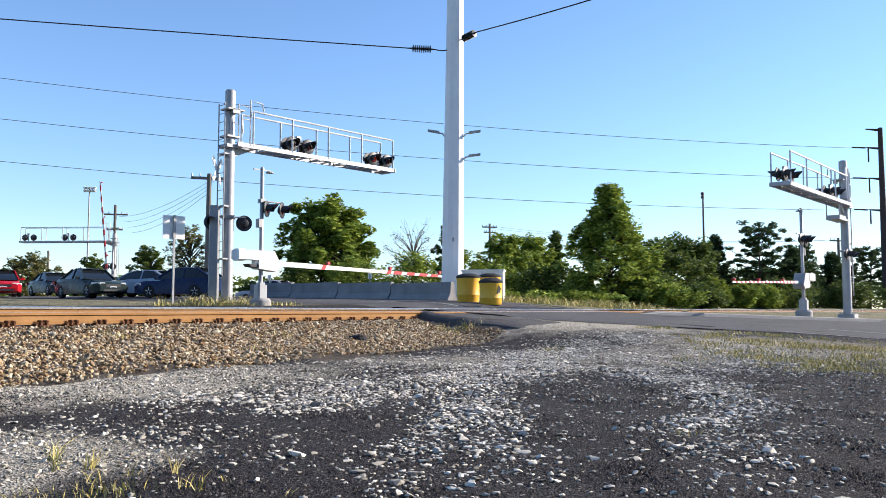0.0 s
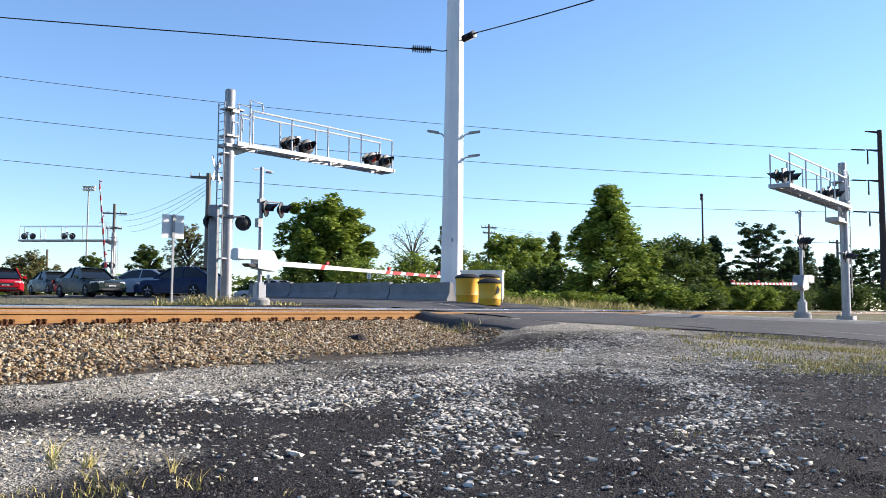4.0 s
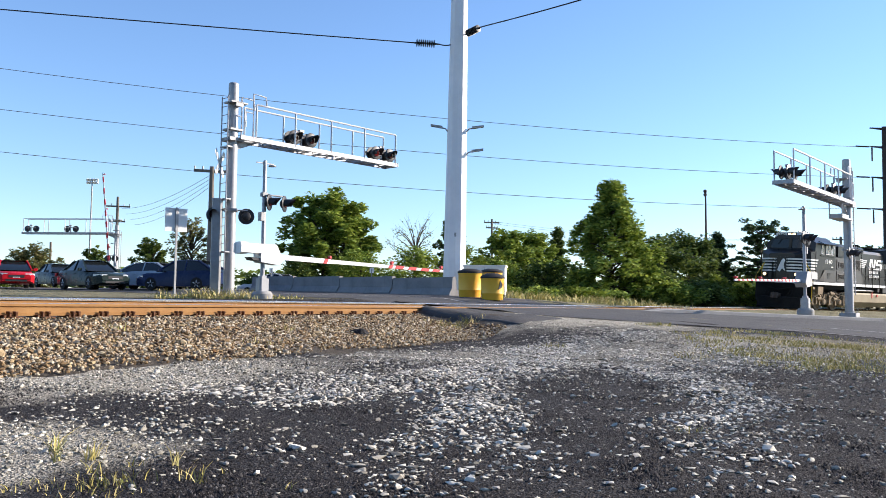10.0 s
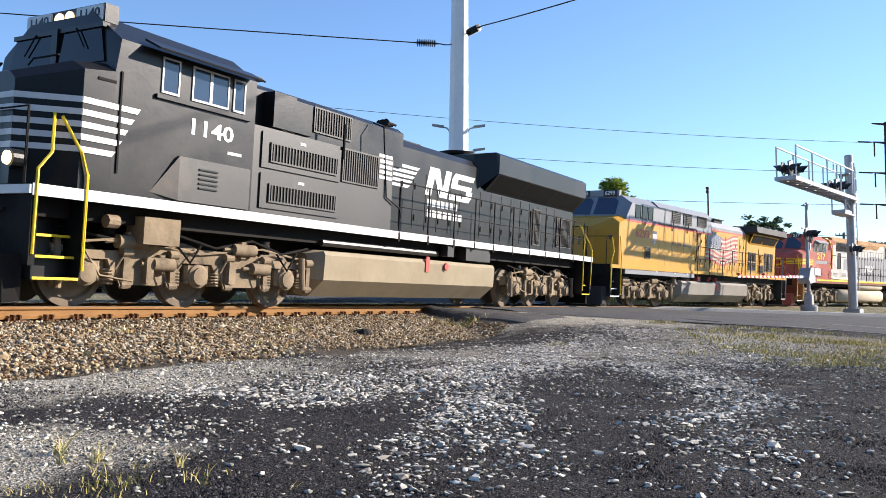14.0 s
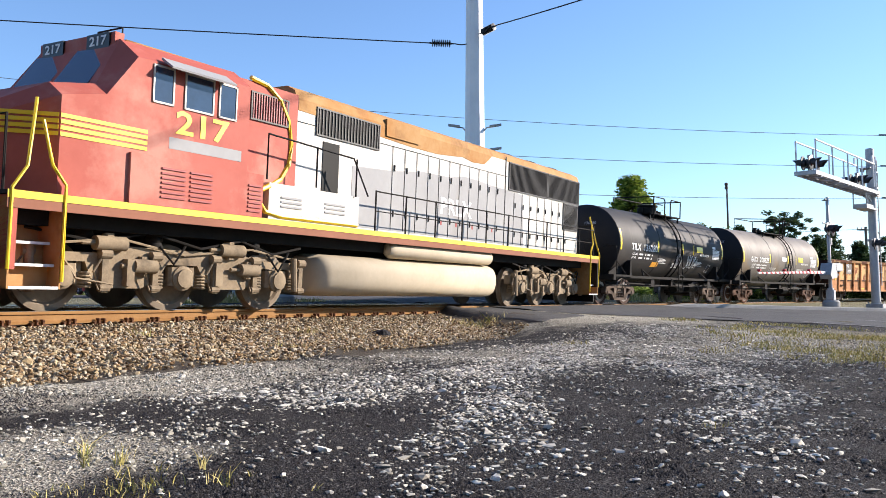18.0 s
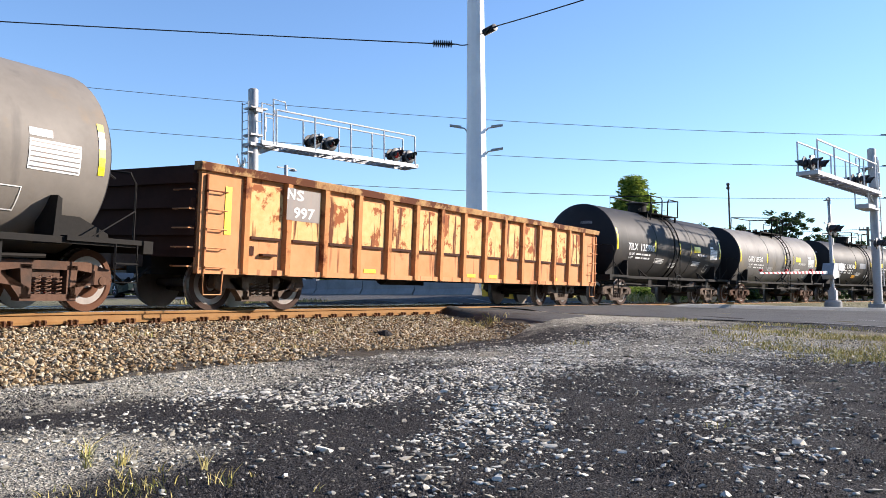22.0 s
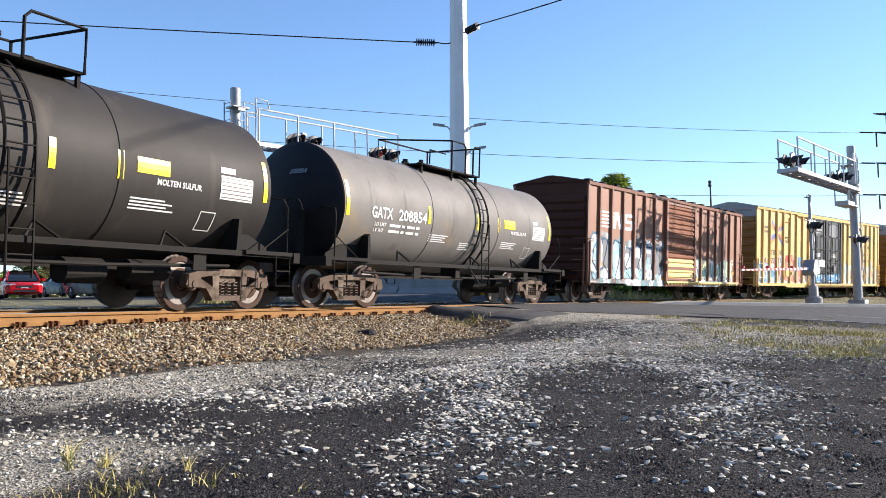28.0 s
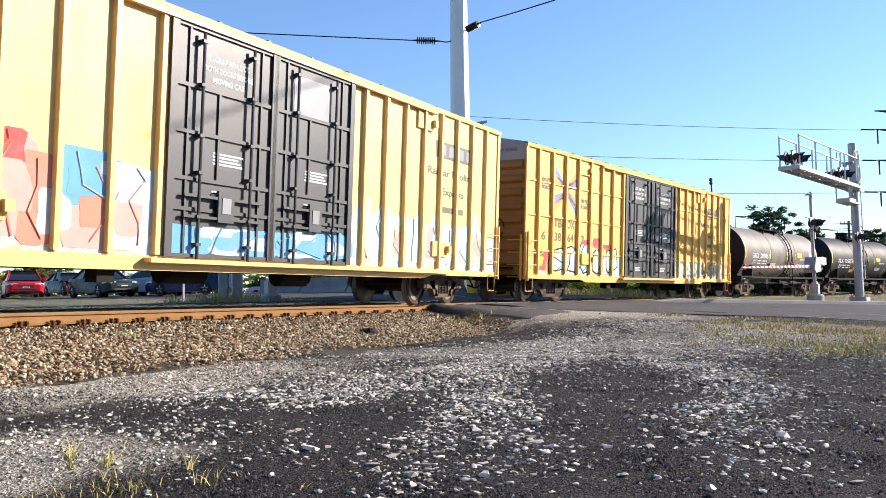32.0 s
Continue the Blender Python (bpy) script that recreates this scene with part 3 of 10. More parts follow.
def gate_signal(m, arm_len, label, stripes, up=False, droop=1.5, facing=180.0, arm_z=1.42, thin=1.0):
    """A gate mast with lamps, gate machine and striped arm along local +x."""
    th = thing("crossing_gate", label, "crossing gate", m, "crossing gates")
    part("mast", Geo().lathe([(0.075, 0.5), (0.065, 4.7), (0.05, 4.74), (0.0, 4.75)], (0, 0, 0), "z", 14), M_ALU, th, smooth=35)
    part("foundation", Geo().lathe([(0.36, -0.15), (0.36, 0.12), (0.3, 0.2), (0.0, 0.22)], (0, 0, 0), "z", 18), M_CONC, th, "round concrete foundation", smooth=35)
    part("junction_box", Geo().cbox((0, 0, 0.42), (0.36, 0.34, 0.46), 0.05).cbox((0, 0, 0.69), (0.24, 0.22, 0.1), 0.03), M_ALU, th, "silver junction box at the foot")
    part("gate_machine", Geo().cbox((0.08, 0.0, 1.5), (0.62, 0.42, 0.62), 0.06).prism([(-0.22, 1.2), (0.5, 1.12), (0.7, 1.3), (0.4, 1.82), (-0.22, 1.82)], -0.24, 0.24, "y"), M_WHITE if thin == 1.0 else M_GALV, th, "painted gate machine housing")
    part("machine_tray", Geo().prism([(-0.6, 1.36), (0.3, 1.3), (0.3, 1.2), (-0.5, 1.26)], -0.2, 0.2, "y"), M_BLACK, th)
    cw = Geo().box(-1.0, -0.1, -0.25, -0.17, 1.5, 1.82).box(-1.0, -0.1, 0.17, 0.25, 1.5, 1.82).box(-0.98, -0.72, -0.17, 0.17, 1.46, 1.86)
    pieces("counterweight", cw, M_WHITE if thin == 1.0 else M_GALV, th)
    an = math.radians(84 if up else -droop)
    am = Matrix.Translation((0.35, 0, arm_z)) @ Matrix.Rotation(-an, 4, "Y")
    arm = part("gate_arm", Geo().box(0, arm_len * 0.3, -0.03, 0.03, -0.09, 0.09).prism([(0.3 * arm_len, -0.075), (arm_len, -0.045), (arm_len, 0.045), (0.3 * arm_len, 0.075)], -0.022, 0.022, "y"), M_WHITE, th, "white gate arm with red stripes", at=am @ Matrix.Diagonal((1, 1, thin, 1)))
    for x, w in stripes:
        hh = 0.094 if x < arm_len * 0.3 - w else 0.079 - 0.035 * max(0, x / arm_len - 0.3)
        st = Geo().add([(x, -0.035, -hh), (x + w, -0.035, -hh), (x + w + 0.08, -0.035, hh), (x + 0.08, -0.035, hh), (x, 0.035, -hh), (x + w, 0.035, -hh), (x + w + 0.08, 0.035, hh), (x + 0.08, 0.035, hh)],
                       [(0, 1, 2, 3), (7, 6, 5, 4), (0, 4, 5, 1), (3, 2, 6, 7), (1, 5, 6, 2), (0, 3, 7, 4)])
        part("stripe", st, M_REDTAPE, arm)
    for x in (arm_len * 0.3, arm_len * 0.66, arm_len - 0.12):
        part("arm_lamp", Geo().cyl((x, -0.06, 0.16), (x, 0.06, 0.16), 0.06, 10).box(x - 0.03, x + 0.03, -0.02, 0.02, 0.05, 0.12), M_REDTAPE, arm, "small red arm lamp")
    part("crossarm", Geo().cyl((-0.1, 0, 3.55), (0.75, 0, 3.55), 0.03, 8).cbox((0, 0, 3.55), (0.2, 0.2, 0.14)), M_GALV, th)
    for x in (0.0, 0.62):
        disc_light(th, Matrix.Translation((x, 0, 3.28)) @ Matrix.Rotation(math.radians(facing), 4, "Z") @ Matrix.Translation((0, -0.2, 0)))
    part("bell", Geo().box(-0.35, 0.35, -0.02, 0.02, 4.62, 4.66).lathe([(0.0, 0.0), (0.12, -0.02), (0.14, -0.06), (0.0, -0.08)], (0.3, 0, 4.62), "z", 12), M_GALV, th)
    part("bracket_box", Geo().cbox((-0.1, 0, 2.78), (0.16, 0.2, 0.3), 0.02), M_GALV, th)
    return th


def aim(x, y, tx, ty, z):
    """A pose at (x, y, z) whose x axis points to (tx, ty)."""
    return pose(x, y, z, 0, 0, math.degrees(math.atan2(ty - y, tx - x)))


NEAR_SIDE = Matrix.Diagonal((0.84, 0.84, 0.84, 1))    # the masts close to the track are of a smaller make
cantilever(aim(-6.51, 25.2, -1.93, 30.24, 1.2) @ NEAR_SIDE, 8.0, 5.70, 7.68, [(3.1, True, False), (7.4, True, True)], "tall silver cantilever crossing signal with walkway and lamps")
gate_signal(aim(-5.25, 24.07, 0.25, 29.55, 1.12) @ NEAR_SIDE, 8.4, "white crossing gate lowered over the road", facing=38, stripes=[(2.2, 0.16), (5.35, 0.2), (5.7, 0.42), (6.4, 0.42), (7.1, 0.42), (7.75, 0.4)])
right_signal = cantilever(aim(19.4, 40.0, 13.5, 33.0, 0.72), 9.2, 5.25, 7.4, [(2.2, True, False), (8.6, True, True)], "silver cantilever crossing signal beside the pavement")
part("hanging_platform", Geo().box(0.2, 2.0, -0.3, 0.3, 4.42, 4.5).box(0.9, 2.0, -0.3, 0.3, 4.5, 4.62).tube([(1.95, -0.28, 4.5), (1.95, -0.28, 5.2)], 0.03).tube([(1.95, 0.28, 4.5), (1.95, 0.28, 5.2)], 0.03).tube([(1.7, 0.28, 4.6), (1.7, 0.28, 5.2)], 0.02), M_ALU, right_signal, "small grey platform hung below the arm")
gate_signal(aim(16.0, 37.0, 10.9, 30.9, 0.75), 8.0, "crossing gate with lowered red and white arm", [(0.9 + 0.44 * k, 0.15) for k in range(16)], droop=1.4, thin=0.62)


# ---------------------------------------------------------------- poles and wires
def steel_pole():
    th = thing("transmission_pole", "tall white-grey faceted steel transmission pole", "utility pole", pose(0.5, 42.0, 1.36, 0, 0.6, 0))
    n = 12
    part("shaft", Geo().lathe([(0.62, -0.1), (0.575, 0.0), (0.29, 30.0), (0.0, 30.01)], (0, 0, 0), "z", n), M_POLE, th)
    part("base_plate", Geo().lathe([(0.85, -0.12), (0.85, 0.0), (0.58, 0.01)], (0, 0, 0), "z", 16), M_GALV, th)
    for z, sides in ((9.95 - 1.4, (-1, 1)), (8.75 - 1.4, (1,))):
        for s in sides:
            arm = part("bracket_lamp", Geo().tube([(s * 0.4, 0, z - 0.25), (s * 0.6, -0.05, z), (s * 0.9, -0.05, z + 0.05)], 0.035, 6).prism([(s * 0.75, z + 0.0), (s * 1.35, z + 0.1), (s * 1.35, z + 0.2), (s * 0.75, z + 0.12)], -0.14, 0.04, "y"), M_GALV, th, "small bracket lamp")
    pieces("step_bolt", Geo().box(-0.46, -0.42, -0.02, 0.02, 13.0, 13.05).box(-0.05, 0.05, -0.56, -0.5, 3.0, 3.2), M_GALV, th)
    return th


steel_pole()


def wire(p0, p1, sag, r, label, name="overhead_wire", n=24):
    p0, p1 = Vector(p0), Vector(p1)
    pts = [p0.lerp(p1, k / n) - Vector((0, 0, sag * 4 * (k / n) * (1 - k / n))) for k in range(n + 1)]
    return solid(name, Geo().tube(pts, r, 5), M_WIRE if r > 0.025 else M_WIREGREY, label, "wire", group="overhead wires", smooth=True)


def insulator(p0, p1, name="strain_insulator"):
    """A string of ribbed discs between two points."""
    p0, p1 = Vector(p0), Vector(p1)
    d = p1 - p0
    L = d.length
    prof = [(0.03, 0.0)]
    n = 9
    for k in range(n):
        a = L * (0.15 + 0.7 * k / n)
        prof += [(0.05, a), (0.19, a + 0.02 * L / 1.2), (0.19, a + 0.045 * L / 1.2), (0.05, a + 0.075 * L / 1.2)]
    prof += [(0.03, L)]
    g = Geo().lathe(prof, (0, 0, 0), "x", 10)
    m = Matrix.Translation(p0) @ d.to_track_quat("X", "Z").to_matrix().to_4x4()
    return solid(name, g, M_BLACK, "black ribbed strain insulator on the wire", "insulator", m, "insulators", smooth=30)


# heavy wires that end at the pole's clamps
insulator((-1.75, 41.7, 14.28), (-0.35, 41.9, 14.27))
wire((-60.0, 32.0, 16.0), (-1.75, 41.7, 14.28), 0.2, 0.03, "heavy black wire running in to the steel pole")
insulator((0.95, 41.7, 14.72), (1.75, 40.9, 14.86))
wire((1.75, 40.9, 14.86), (16.0, 18.0, 12.3), 0.3, 0.03, "heavy black wire leaving the steel pole")
wire((-0.35, 41.9, 14.27), (0.95, 41.7, 14.72), 0.25, 0.03, "slack jumper wire round the pole")
# thin wires behind, from the dark pole on the one side to the far left
for za, zb in ((18.7, 15.65), (15.65, 12.85), (12.5, 9.95)):
    wire((-42.0, 58.0, za), (37.3, 75.0, zb), 1.0, 0.022, "thin grey overhead wire")


def dark_pole():
    th = thing("transmission_pole", "dark weathered-steel transmission pole with cross arms", "utility pole", pose(39.9, 75.0, 1.2))
    part("shaft", Geo().lathe([(0.34, -0.1), (0.2, 16.3), (0.0, 16.35)], (0, 0, 0), "z", 12), M_DARKPOLE, th)
    for z, side in ((16.1, -1), (14.4, -1), (11.6, -1), (8.72, -1)):
        part("cross_arm", Geo().prism([(0.0, z - 0.12), (side * 1.3, z + 0.05), (side * 1.3, z + 0.12), (0.0, z + 0.1)], -0.08, 0.08, "y"), M_DARKPOLE, th)
        if z < 15:
            part("hanging_insulator", Geo().cyl((side * 1.15, 0, z), (side * 1.15, 0, z - 1.25), 0.07, 8), M_DARKPOLE, th)
            part("line_insulator", Geo().cyl((side * 1.4, 0, z + 0.06), (side * 2.6, 0, z + 0.1), 0.07, 8), M_DARKPOLE, th)
    return th


dark_pole()


def wood_pole(x, y, z, h, arms, label="grey wooden utility pole with a cross arm"):
    th = thing("utility_pole", label, "utility pole", pose(x, y, z, 0, 0, 15), "wooden utility poles")
    part("shaft", Geo().lathe([(0.17, -0.1), (0.12, h), (0.0, h + 0.02)], (0, 0, 0), "z", 10), M_WOODPOLE, th)
    for za, w in arms:
        part("cross_arm", Geo().box(-w, w, -0.06, 0.06, za - 0.07, za + 0.07), M_WOODPOLE, th)
        ins = Geo()
        for k in (-0.95, -0.5, 0.5, 0.95):
            ins.cyl((k * w, 0, za + 0.07), (k * w, 0, za + 0.25), 0.04, 6)
        pieces("pin_insulator", ins, M_GALV, th)
    return th


wood_pole(-12.7, 45.0, 1.4, 6.95, [(6.7, 0.95)])
wood_pole(-30.4, 77.0, 1.4, 9.3, [(8.4, 1.1), (7.0, 0.7)])
wood_pole(5.4, 95.0, 1.2, 9.6, [(9.2, 0.9), (8.6, 0.7)])
wood_pole(40.5, 85.0, 1.1, 7.2, [(6.9, 1.0)])
wood_pole(-45.0, 95.0, 1.4, 6.3, [(6.0, 0.1)])
for k in range(4):
    wire((-30.0 + k * 0.4, 77.0, 9.6 - 0.5 * k), (-12.6, 45.0, 8.0 - 0.2 * k), 0.5, 0.012, "thin cable between the wooden poles")
    wire((5.0 + 0.3 * k, 95.0, 10.6 - 0.3 * k), (40.5, 85.0, 8.1), 0.8, 0.012, "thin cable between the wooden poles") if k < 2 else None


def flood_mast(x, y, z, h, n, w, label):
    th = thing("light_mast", label, "lamp post", pose(x, y, z))
    part("pole", Geo().lathe([(0.16, 0), (0.09, h), (0.0, h + 0.01)], (0, 0, 0), "z", 10), M_GALV if n > 2 else M_DARKPOLE, th)
    for r in range(2):
        if n > 2:
            part("cross_bar", Geo().box(-w, w, -0.04, 0.04, h - 0.4 * r - 0.05, h - 0.4 * r + 0.02), M_GALV, th)
        for k in range(n if n > 2 else 1):
            x_ = -w + 2 * w * (k + 0.5) / n if n > 2 else 0.0
            part("flood_lamp", Geo().lathe([(0.05, 0.0), (0.2, 0.18), (0.22, 0.24), (0.0, 0.2)], (x_, -0.1, h - 0.4 * r - 0.1), "y", 10), M_WHITE if n > 2 else M_DARKPOLE, th)
    return th


flood_mast(-51.2, 120.0, 1.2, 17.5, 5, 0.9, "tall sports-field light mast with white lamps")
flood_mast(30.2, 96.0, 1.1, 13.4, 1, 0.3, "slim dark lamp post behind the trees")

# ---------------------------------------------------------------- roadside things
def back_of_sign():
    th = thing("road_sign", "back of a white road sign on a thin post", "road sign", pose(-8.72, 27.0, ground_z(-8.72, 27.0), 0, 0, 44))
    part("post", Geo().box(-0.03, 0.03, -0.025, 0.025, -0.1, 2.9), M_GALV, th)
    part("sign_plate", Geo().cbox((0, 0.035, 2.5), (0.76, 0.012, 0.76)), M_WHITE, th)
    part("stiffener", Geo().box(-0.045, 0.045, -0.03, 0.03, 2.14, 2.86), M_GALV, th)
    return th


back_of_sign()
small = thing("road_sign", "small white sign far down the road", "road sign", pose(-20.6, 58.0, 1.45))
part("post", Geo().box(-0.03, 0.03, -0.03, 0.03, -0.1, 2.0), M_GALV, small)
part("sign_plate", Geo().cbox((0, -0.04, 1.95), (0.55, 0.02, 0.65)), M_WHITE, small)
for k in range(3):
    part("sign_line", Geo().box(-0.18, 0.18, -0.056, -0.05, 1.78 + k * 0.15, 1.84 + k * 0.15), M_BLACK, small)


def barrier(x, y, z, rz, L):
    th = thing("concrete_barrier", "grey precast concrete road barrier", "road barrier", pose(x, y, z, 0, 0, rz), "barriers along the road")
    p = [(-0.3, 0), (0.3, 0), (0.3, 0.08), (0.14, 0.33), (0.1, 0.82), (-0.1, 0.82), (-0.14, 0.33), (-0.3, 0.08)]
    part("body", Geo().prism(p, 0.02, L - 0.02, "x"), M_BARRIER, th)
    part("reflector", Geo().box(L * 0.5 - 0.09, L * 0.5 + 0.09, -0.16, -0.12, 0.66, 0.72), M_WHITE, th)
    pieces("lift_slot", Geo().box(L * 0.3, L * 0.4, -0.31, -0.28, 0.0, 0.06).box(L * 0.65, L * 0.75, -0.31, -0.28, 0.0, 0.06), M_BLACK, th)
    return th


bx0, by0, bx1, by1 = 0.45, 36.0, -10.6, 46.4
ang = math.degrees(math.atan2(by1 - by0, bx1 - bx0))
BL = math.hypot(bx1 - bx0, by1 - by0) / 4
for k in range(4):
    q = k / 4
    x, y = mixv(bx0, bx1, q), mixv(by0, by1, q)
    barrier(x, y, ground_z(x, y) + 0.0, ang, BL)
for q in (0.42, 0.98):
    x, y = mixv(bx0, bx1, q) + 0.6, mixv(by0, by1, q) + 0.9
    mk = thing("delineator_post", "small white marker post behind the barrier", "marker post", pose(x, y, ground_z(x, y)), "marker posts")
    part("post", Geo().cbox((0, 0, 0.6), (0.05, 0.05, 1.2)), M_GALV, mk)
    part("marker", Geo().cbox((0, 0, 1.12), (0.2, 0.03, 0.26)), M_WHITE, mk)


def barrel(x, y, z, h, r, lid, label):
    th = thing("crash_barrel", label, "barrel", pose(x, y, z, 0, 0, 30), "sand barrels at the barrier's end")
    part("drum", Geo().lathe([(r * 0.9, 0.0), (r * 0.93, 0.03), (r * 0.97, h * 0.28), (r * 1.0, h * 0.3), (r * 0.98, h * 0.33), (r, h * 0.9), (r * 1.02, h * 0.92), (r * 1.02, h), (0, h)], (0, 0, 0), "z", 28), M_YELLOW, th, smooth=35)
    part("lid", Geo().lathe([(r * 1.06, h - 0.03), (r * 1.08, h + 0.03), (r * 0.9, h + 0.09), (r * 0.5, h + 0.11 + lid), (0.0, h + 0.1 + lid)], (0, 0, 0), "z", 28), M_LID, th, "dark dented lid", smooth=40)
    return th


barrel(1.02, 33.0, ground_z(1.02, 33.0), 0.98, 0.46, 0.04, "yellow sand barrel with dark lid")
barrel(2.02, 35.5, ground_z(2.02, 35.5), 1.08, 0.45, 0.03, "yellow sand barrel with dark lid")
bb = barrel(1.85, 32.0, ground_z(1.85, 32.0), 0.86, 0.44, 0.06, "yellow sand barrel with a torn side")
part("tear", Geo().prism([(-0.1, 0.4), (0.06, 0.46), (0.1, 0.62), (0.0, 0.75), (-0.05, 0.55)], -0.452, -0.43, "y"), M_BLACK, bb, "dark tear in the plastic", at=pose(0, 0, 0, 0, 0, 10))

cab_ = thing("equipment_cabinet", "white metal equipment cabinet behind the barrels", "cabinet", pose(2.0, 40.5, 1.2, 0, 0, -8))
part("body", Geo().cbox((0, 0, 0.85), (2.0, 1.2, 1.5), 0.03), M_WHITE, cab_)
part("roof", Geo().cbox((0, 0, 1.64), (2.1, 1.3, 0.08), 0.04), M_WHITE, cab_)
part("door_line", Geo().box(-0.01, 0.01, -0.605, -0.6, 0.2, 1.55), M_GALV, cab_)

# the far crossing signal with its raised gate
far_signal = cantilever(aim(-29.6, 75.0, -38.5, 75.5, 1.5), 8.6, 5.6, 6.3, [(4.3, False, False), (8.0, False, False)], "distant silver cantilever crossing signal with round lamps")
gate_signal(aim(-29.1, 73.5, -38.0, 73.5, 1.5), 9.5, "distant crossing gate with its arm raised", [(0.6 + k, 0.5) for k in range(9)], up=True, facing=20)
# lamps low on the left cantilever's mast and a crossbuck


def mast_extras(x, y, z, turn, label, both, cross=None):
    th = thing("mast_lamps", label, "crossing signal", pose(x, y, z, 0, 0, turn) @ (NEAR_SIDE if cross is not None else Matrix.Identity(4)), "crossing signals")
    part("lamp_arm", Geo().cyl((-0.6, 0, 3.05), (0.6, 0, 3.05), 0.03, 8).box(-0.24, 0.24, -0.24, 0.24, 3.0, 3.1), M_GALV, th)
    for dx in (-0.55, 0.55):
        disc_light(th, pose(dx, -0.16, 2.85) if both or dx < 0 or cross is None else pose(dx, 0.16, 2.85, 0, 0, 180))
        if both:
            disc_light(th, pose(dx, 0.16, 2.85, 0, 0, 180))
    for an in (45, -45) if cross is not None else ():
        part("crossbuck_blade", Geo().cbox((0, 0, 0), (1.2, 0.015, 0.2)), M_WHITE, th, at=Matrix.Translation((-0.42, -0.05, 4.75)) @ Matrix.Rotation(radians(cross), 4, "Z") @ Matrix.Translation((0, 0.009 if an > 0 else -0.009, 0)) @ Matrix.Rotation(radians(an), 4, "Y"))
    return th


mast_extras(-6.51, 25.2, 1.2, 10, "low crossing lamps and crossbuck on the mast", False, 75)
mast_extras(19.4, 40.0, 0.72, 55, "low crossing lamps on the mast", False)
cd = thing("cable_duct", "grey steel cable duct beside the mast", "cable duct", pose(-6.85, 24.95, 1.15))
part("duct", Geo().cbox((0, 0, 1.47), (0.3, 0.17, 2.94), 0.03), M_GALV, cd)

# ---------------------------------------------------------------- kerb and pavement beside the road
def kerb_pt(u, v):
    """u metres along the kerb from its nose, v metres behind it."""
    return 7.41 + 0.912 * u - 0.41 * v, 31.32 + 0.41 * u + 0.912 * v


KERB_U = list(np.arange(0, 60, 1.5))
kerb_rows, pave_rows = [], []
for u in KERB_U:
    x0, y0 = kerb_pt(u, 0)
    foot = ground_z(x0, y0) - 0.02
    top = foot + 0.02 + 0.15 * sm(-0.3, 1.2, u)
    deep = min(max(to_track(*kerb_pt(u, 0))[1] - 2.0, 0.25), 5.5)
    kerb_rows.append([(*kerb_pt(u, v), z) for v, z in ((-0.03, foot), (-0.015, top - 0.02), (0.01, top), (0.16, top + 0.004), (0.161, foot))])
    pave_rows.append([(*kerb_pt(u, v), z) for v, z in [(0.163 + deep * q, top - 0.004 + 0.02 * q) for q in (0, 0.25, 0.5, 0.75, 1.0)] + [(0.4 + deep, foot - 0.1)]])
kerb = thing("kerb", "pale concrete kerb along the road", "kerb", kind="structure")
for k in range(0, len(KERB_U) - 2, 2):   # stones three metres long
    g = Geo()
    rr_ = [[Vector(p).lerp(Vector(q), 0.004 * sgn) for p, q in zip(kerb_rows[k + e], kerb_rows[k + f_])] for e, f_, sgn in ((0, 1, 1), (1, 1, 0), (2, 1, 1))]
    for r in rr_:
        g.v += [tuple(p) for p in r]
    g.f = [(5 * b_ + i, 5 * b_ + i + 1, 5 * b_ + 6 + i, 5 * b_ + 5 + i) for b_ in range(2) for i in range(4)] + [(0, 1, 2, 3, 4), (14, 13, 12, 11, 10)]
    part("kerb_stone", g, M_CONC, kerb)
pav = strip(pave_rows, mat("pavement_concrete", (0.28, 0.262, 0.235), (0.2, 0.188, 0.165), 1.0, 0.9, bump=0.2, bscale=30), "pavement", "pale concrete and gravel pavement", category="pavement", smooth=False)

# faded lane lines
for w, a0, a1 in ((0.0, -14.0, -3.0), (ROAD_W - 0.5, -20.0, -3.0), (0.0, 6.0, 40.0)):
    rr = []
    for a in np.arange(a0, a1, 0.5):
        r = []
        for dw in (-0.06, 0.06):
            x, y = road_pt(a, w + dw)
            r.append((x, y, road_z(x, y) + 0.006))
        rr.append(r)
    strip(rr, mat("faded_line_paint", (0.42, 0.42, 0.41), (0.2, 0.2, 0.2), 3.0, 0.8), "lane_line", "faded white lane line", category="road marking")

# ---------------------------------------------------------------- road vehicles
M_TYRE = mat("tyre_rubber", (0.018, 0.018, 0.018), (0.028, 0.027, 0.026), 5.0, 0.85)
M_RIM = mat("alloy_rim", (0.45, 0.45, 0.46), (0.33, 0.33, 0.34), 4.0, 0.35, 0.6)
M_CARGLASS = mat("car_glass", (0.008, 0.011, 0.013), (0.012, 0.015, 0.017), 2.0, 0.15)
M_LAMPGLASS = glassy("headlamp_glass", (0.55, 0.58, 0.6), 0.1)
M_TAIL = mat("tail_lamp", (0.3, 0.01, 0.01), (0.2, 0.01, 0.01), 4.0, 0.2)
M_PLATE = mat("number_plate", (0.6, 0.62, 0.66), (0.5, 0.52, 0.56), 8.0, 0.4)


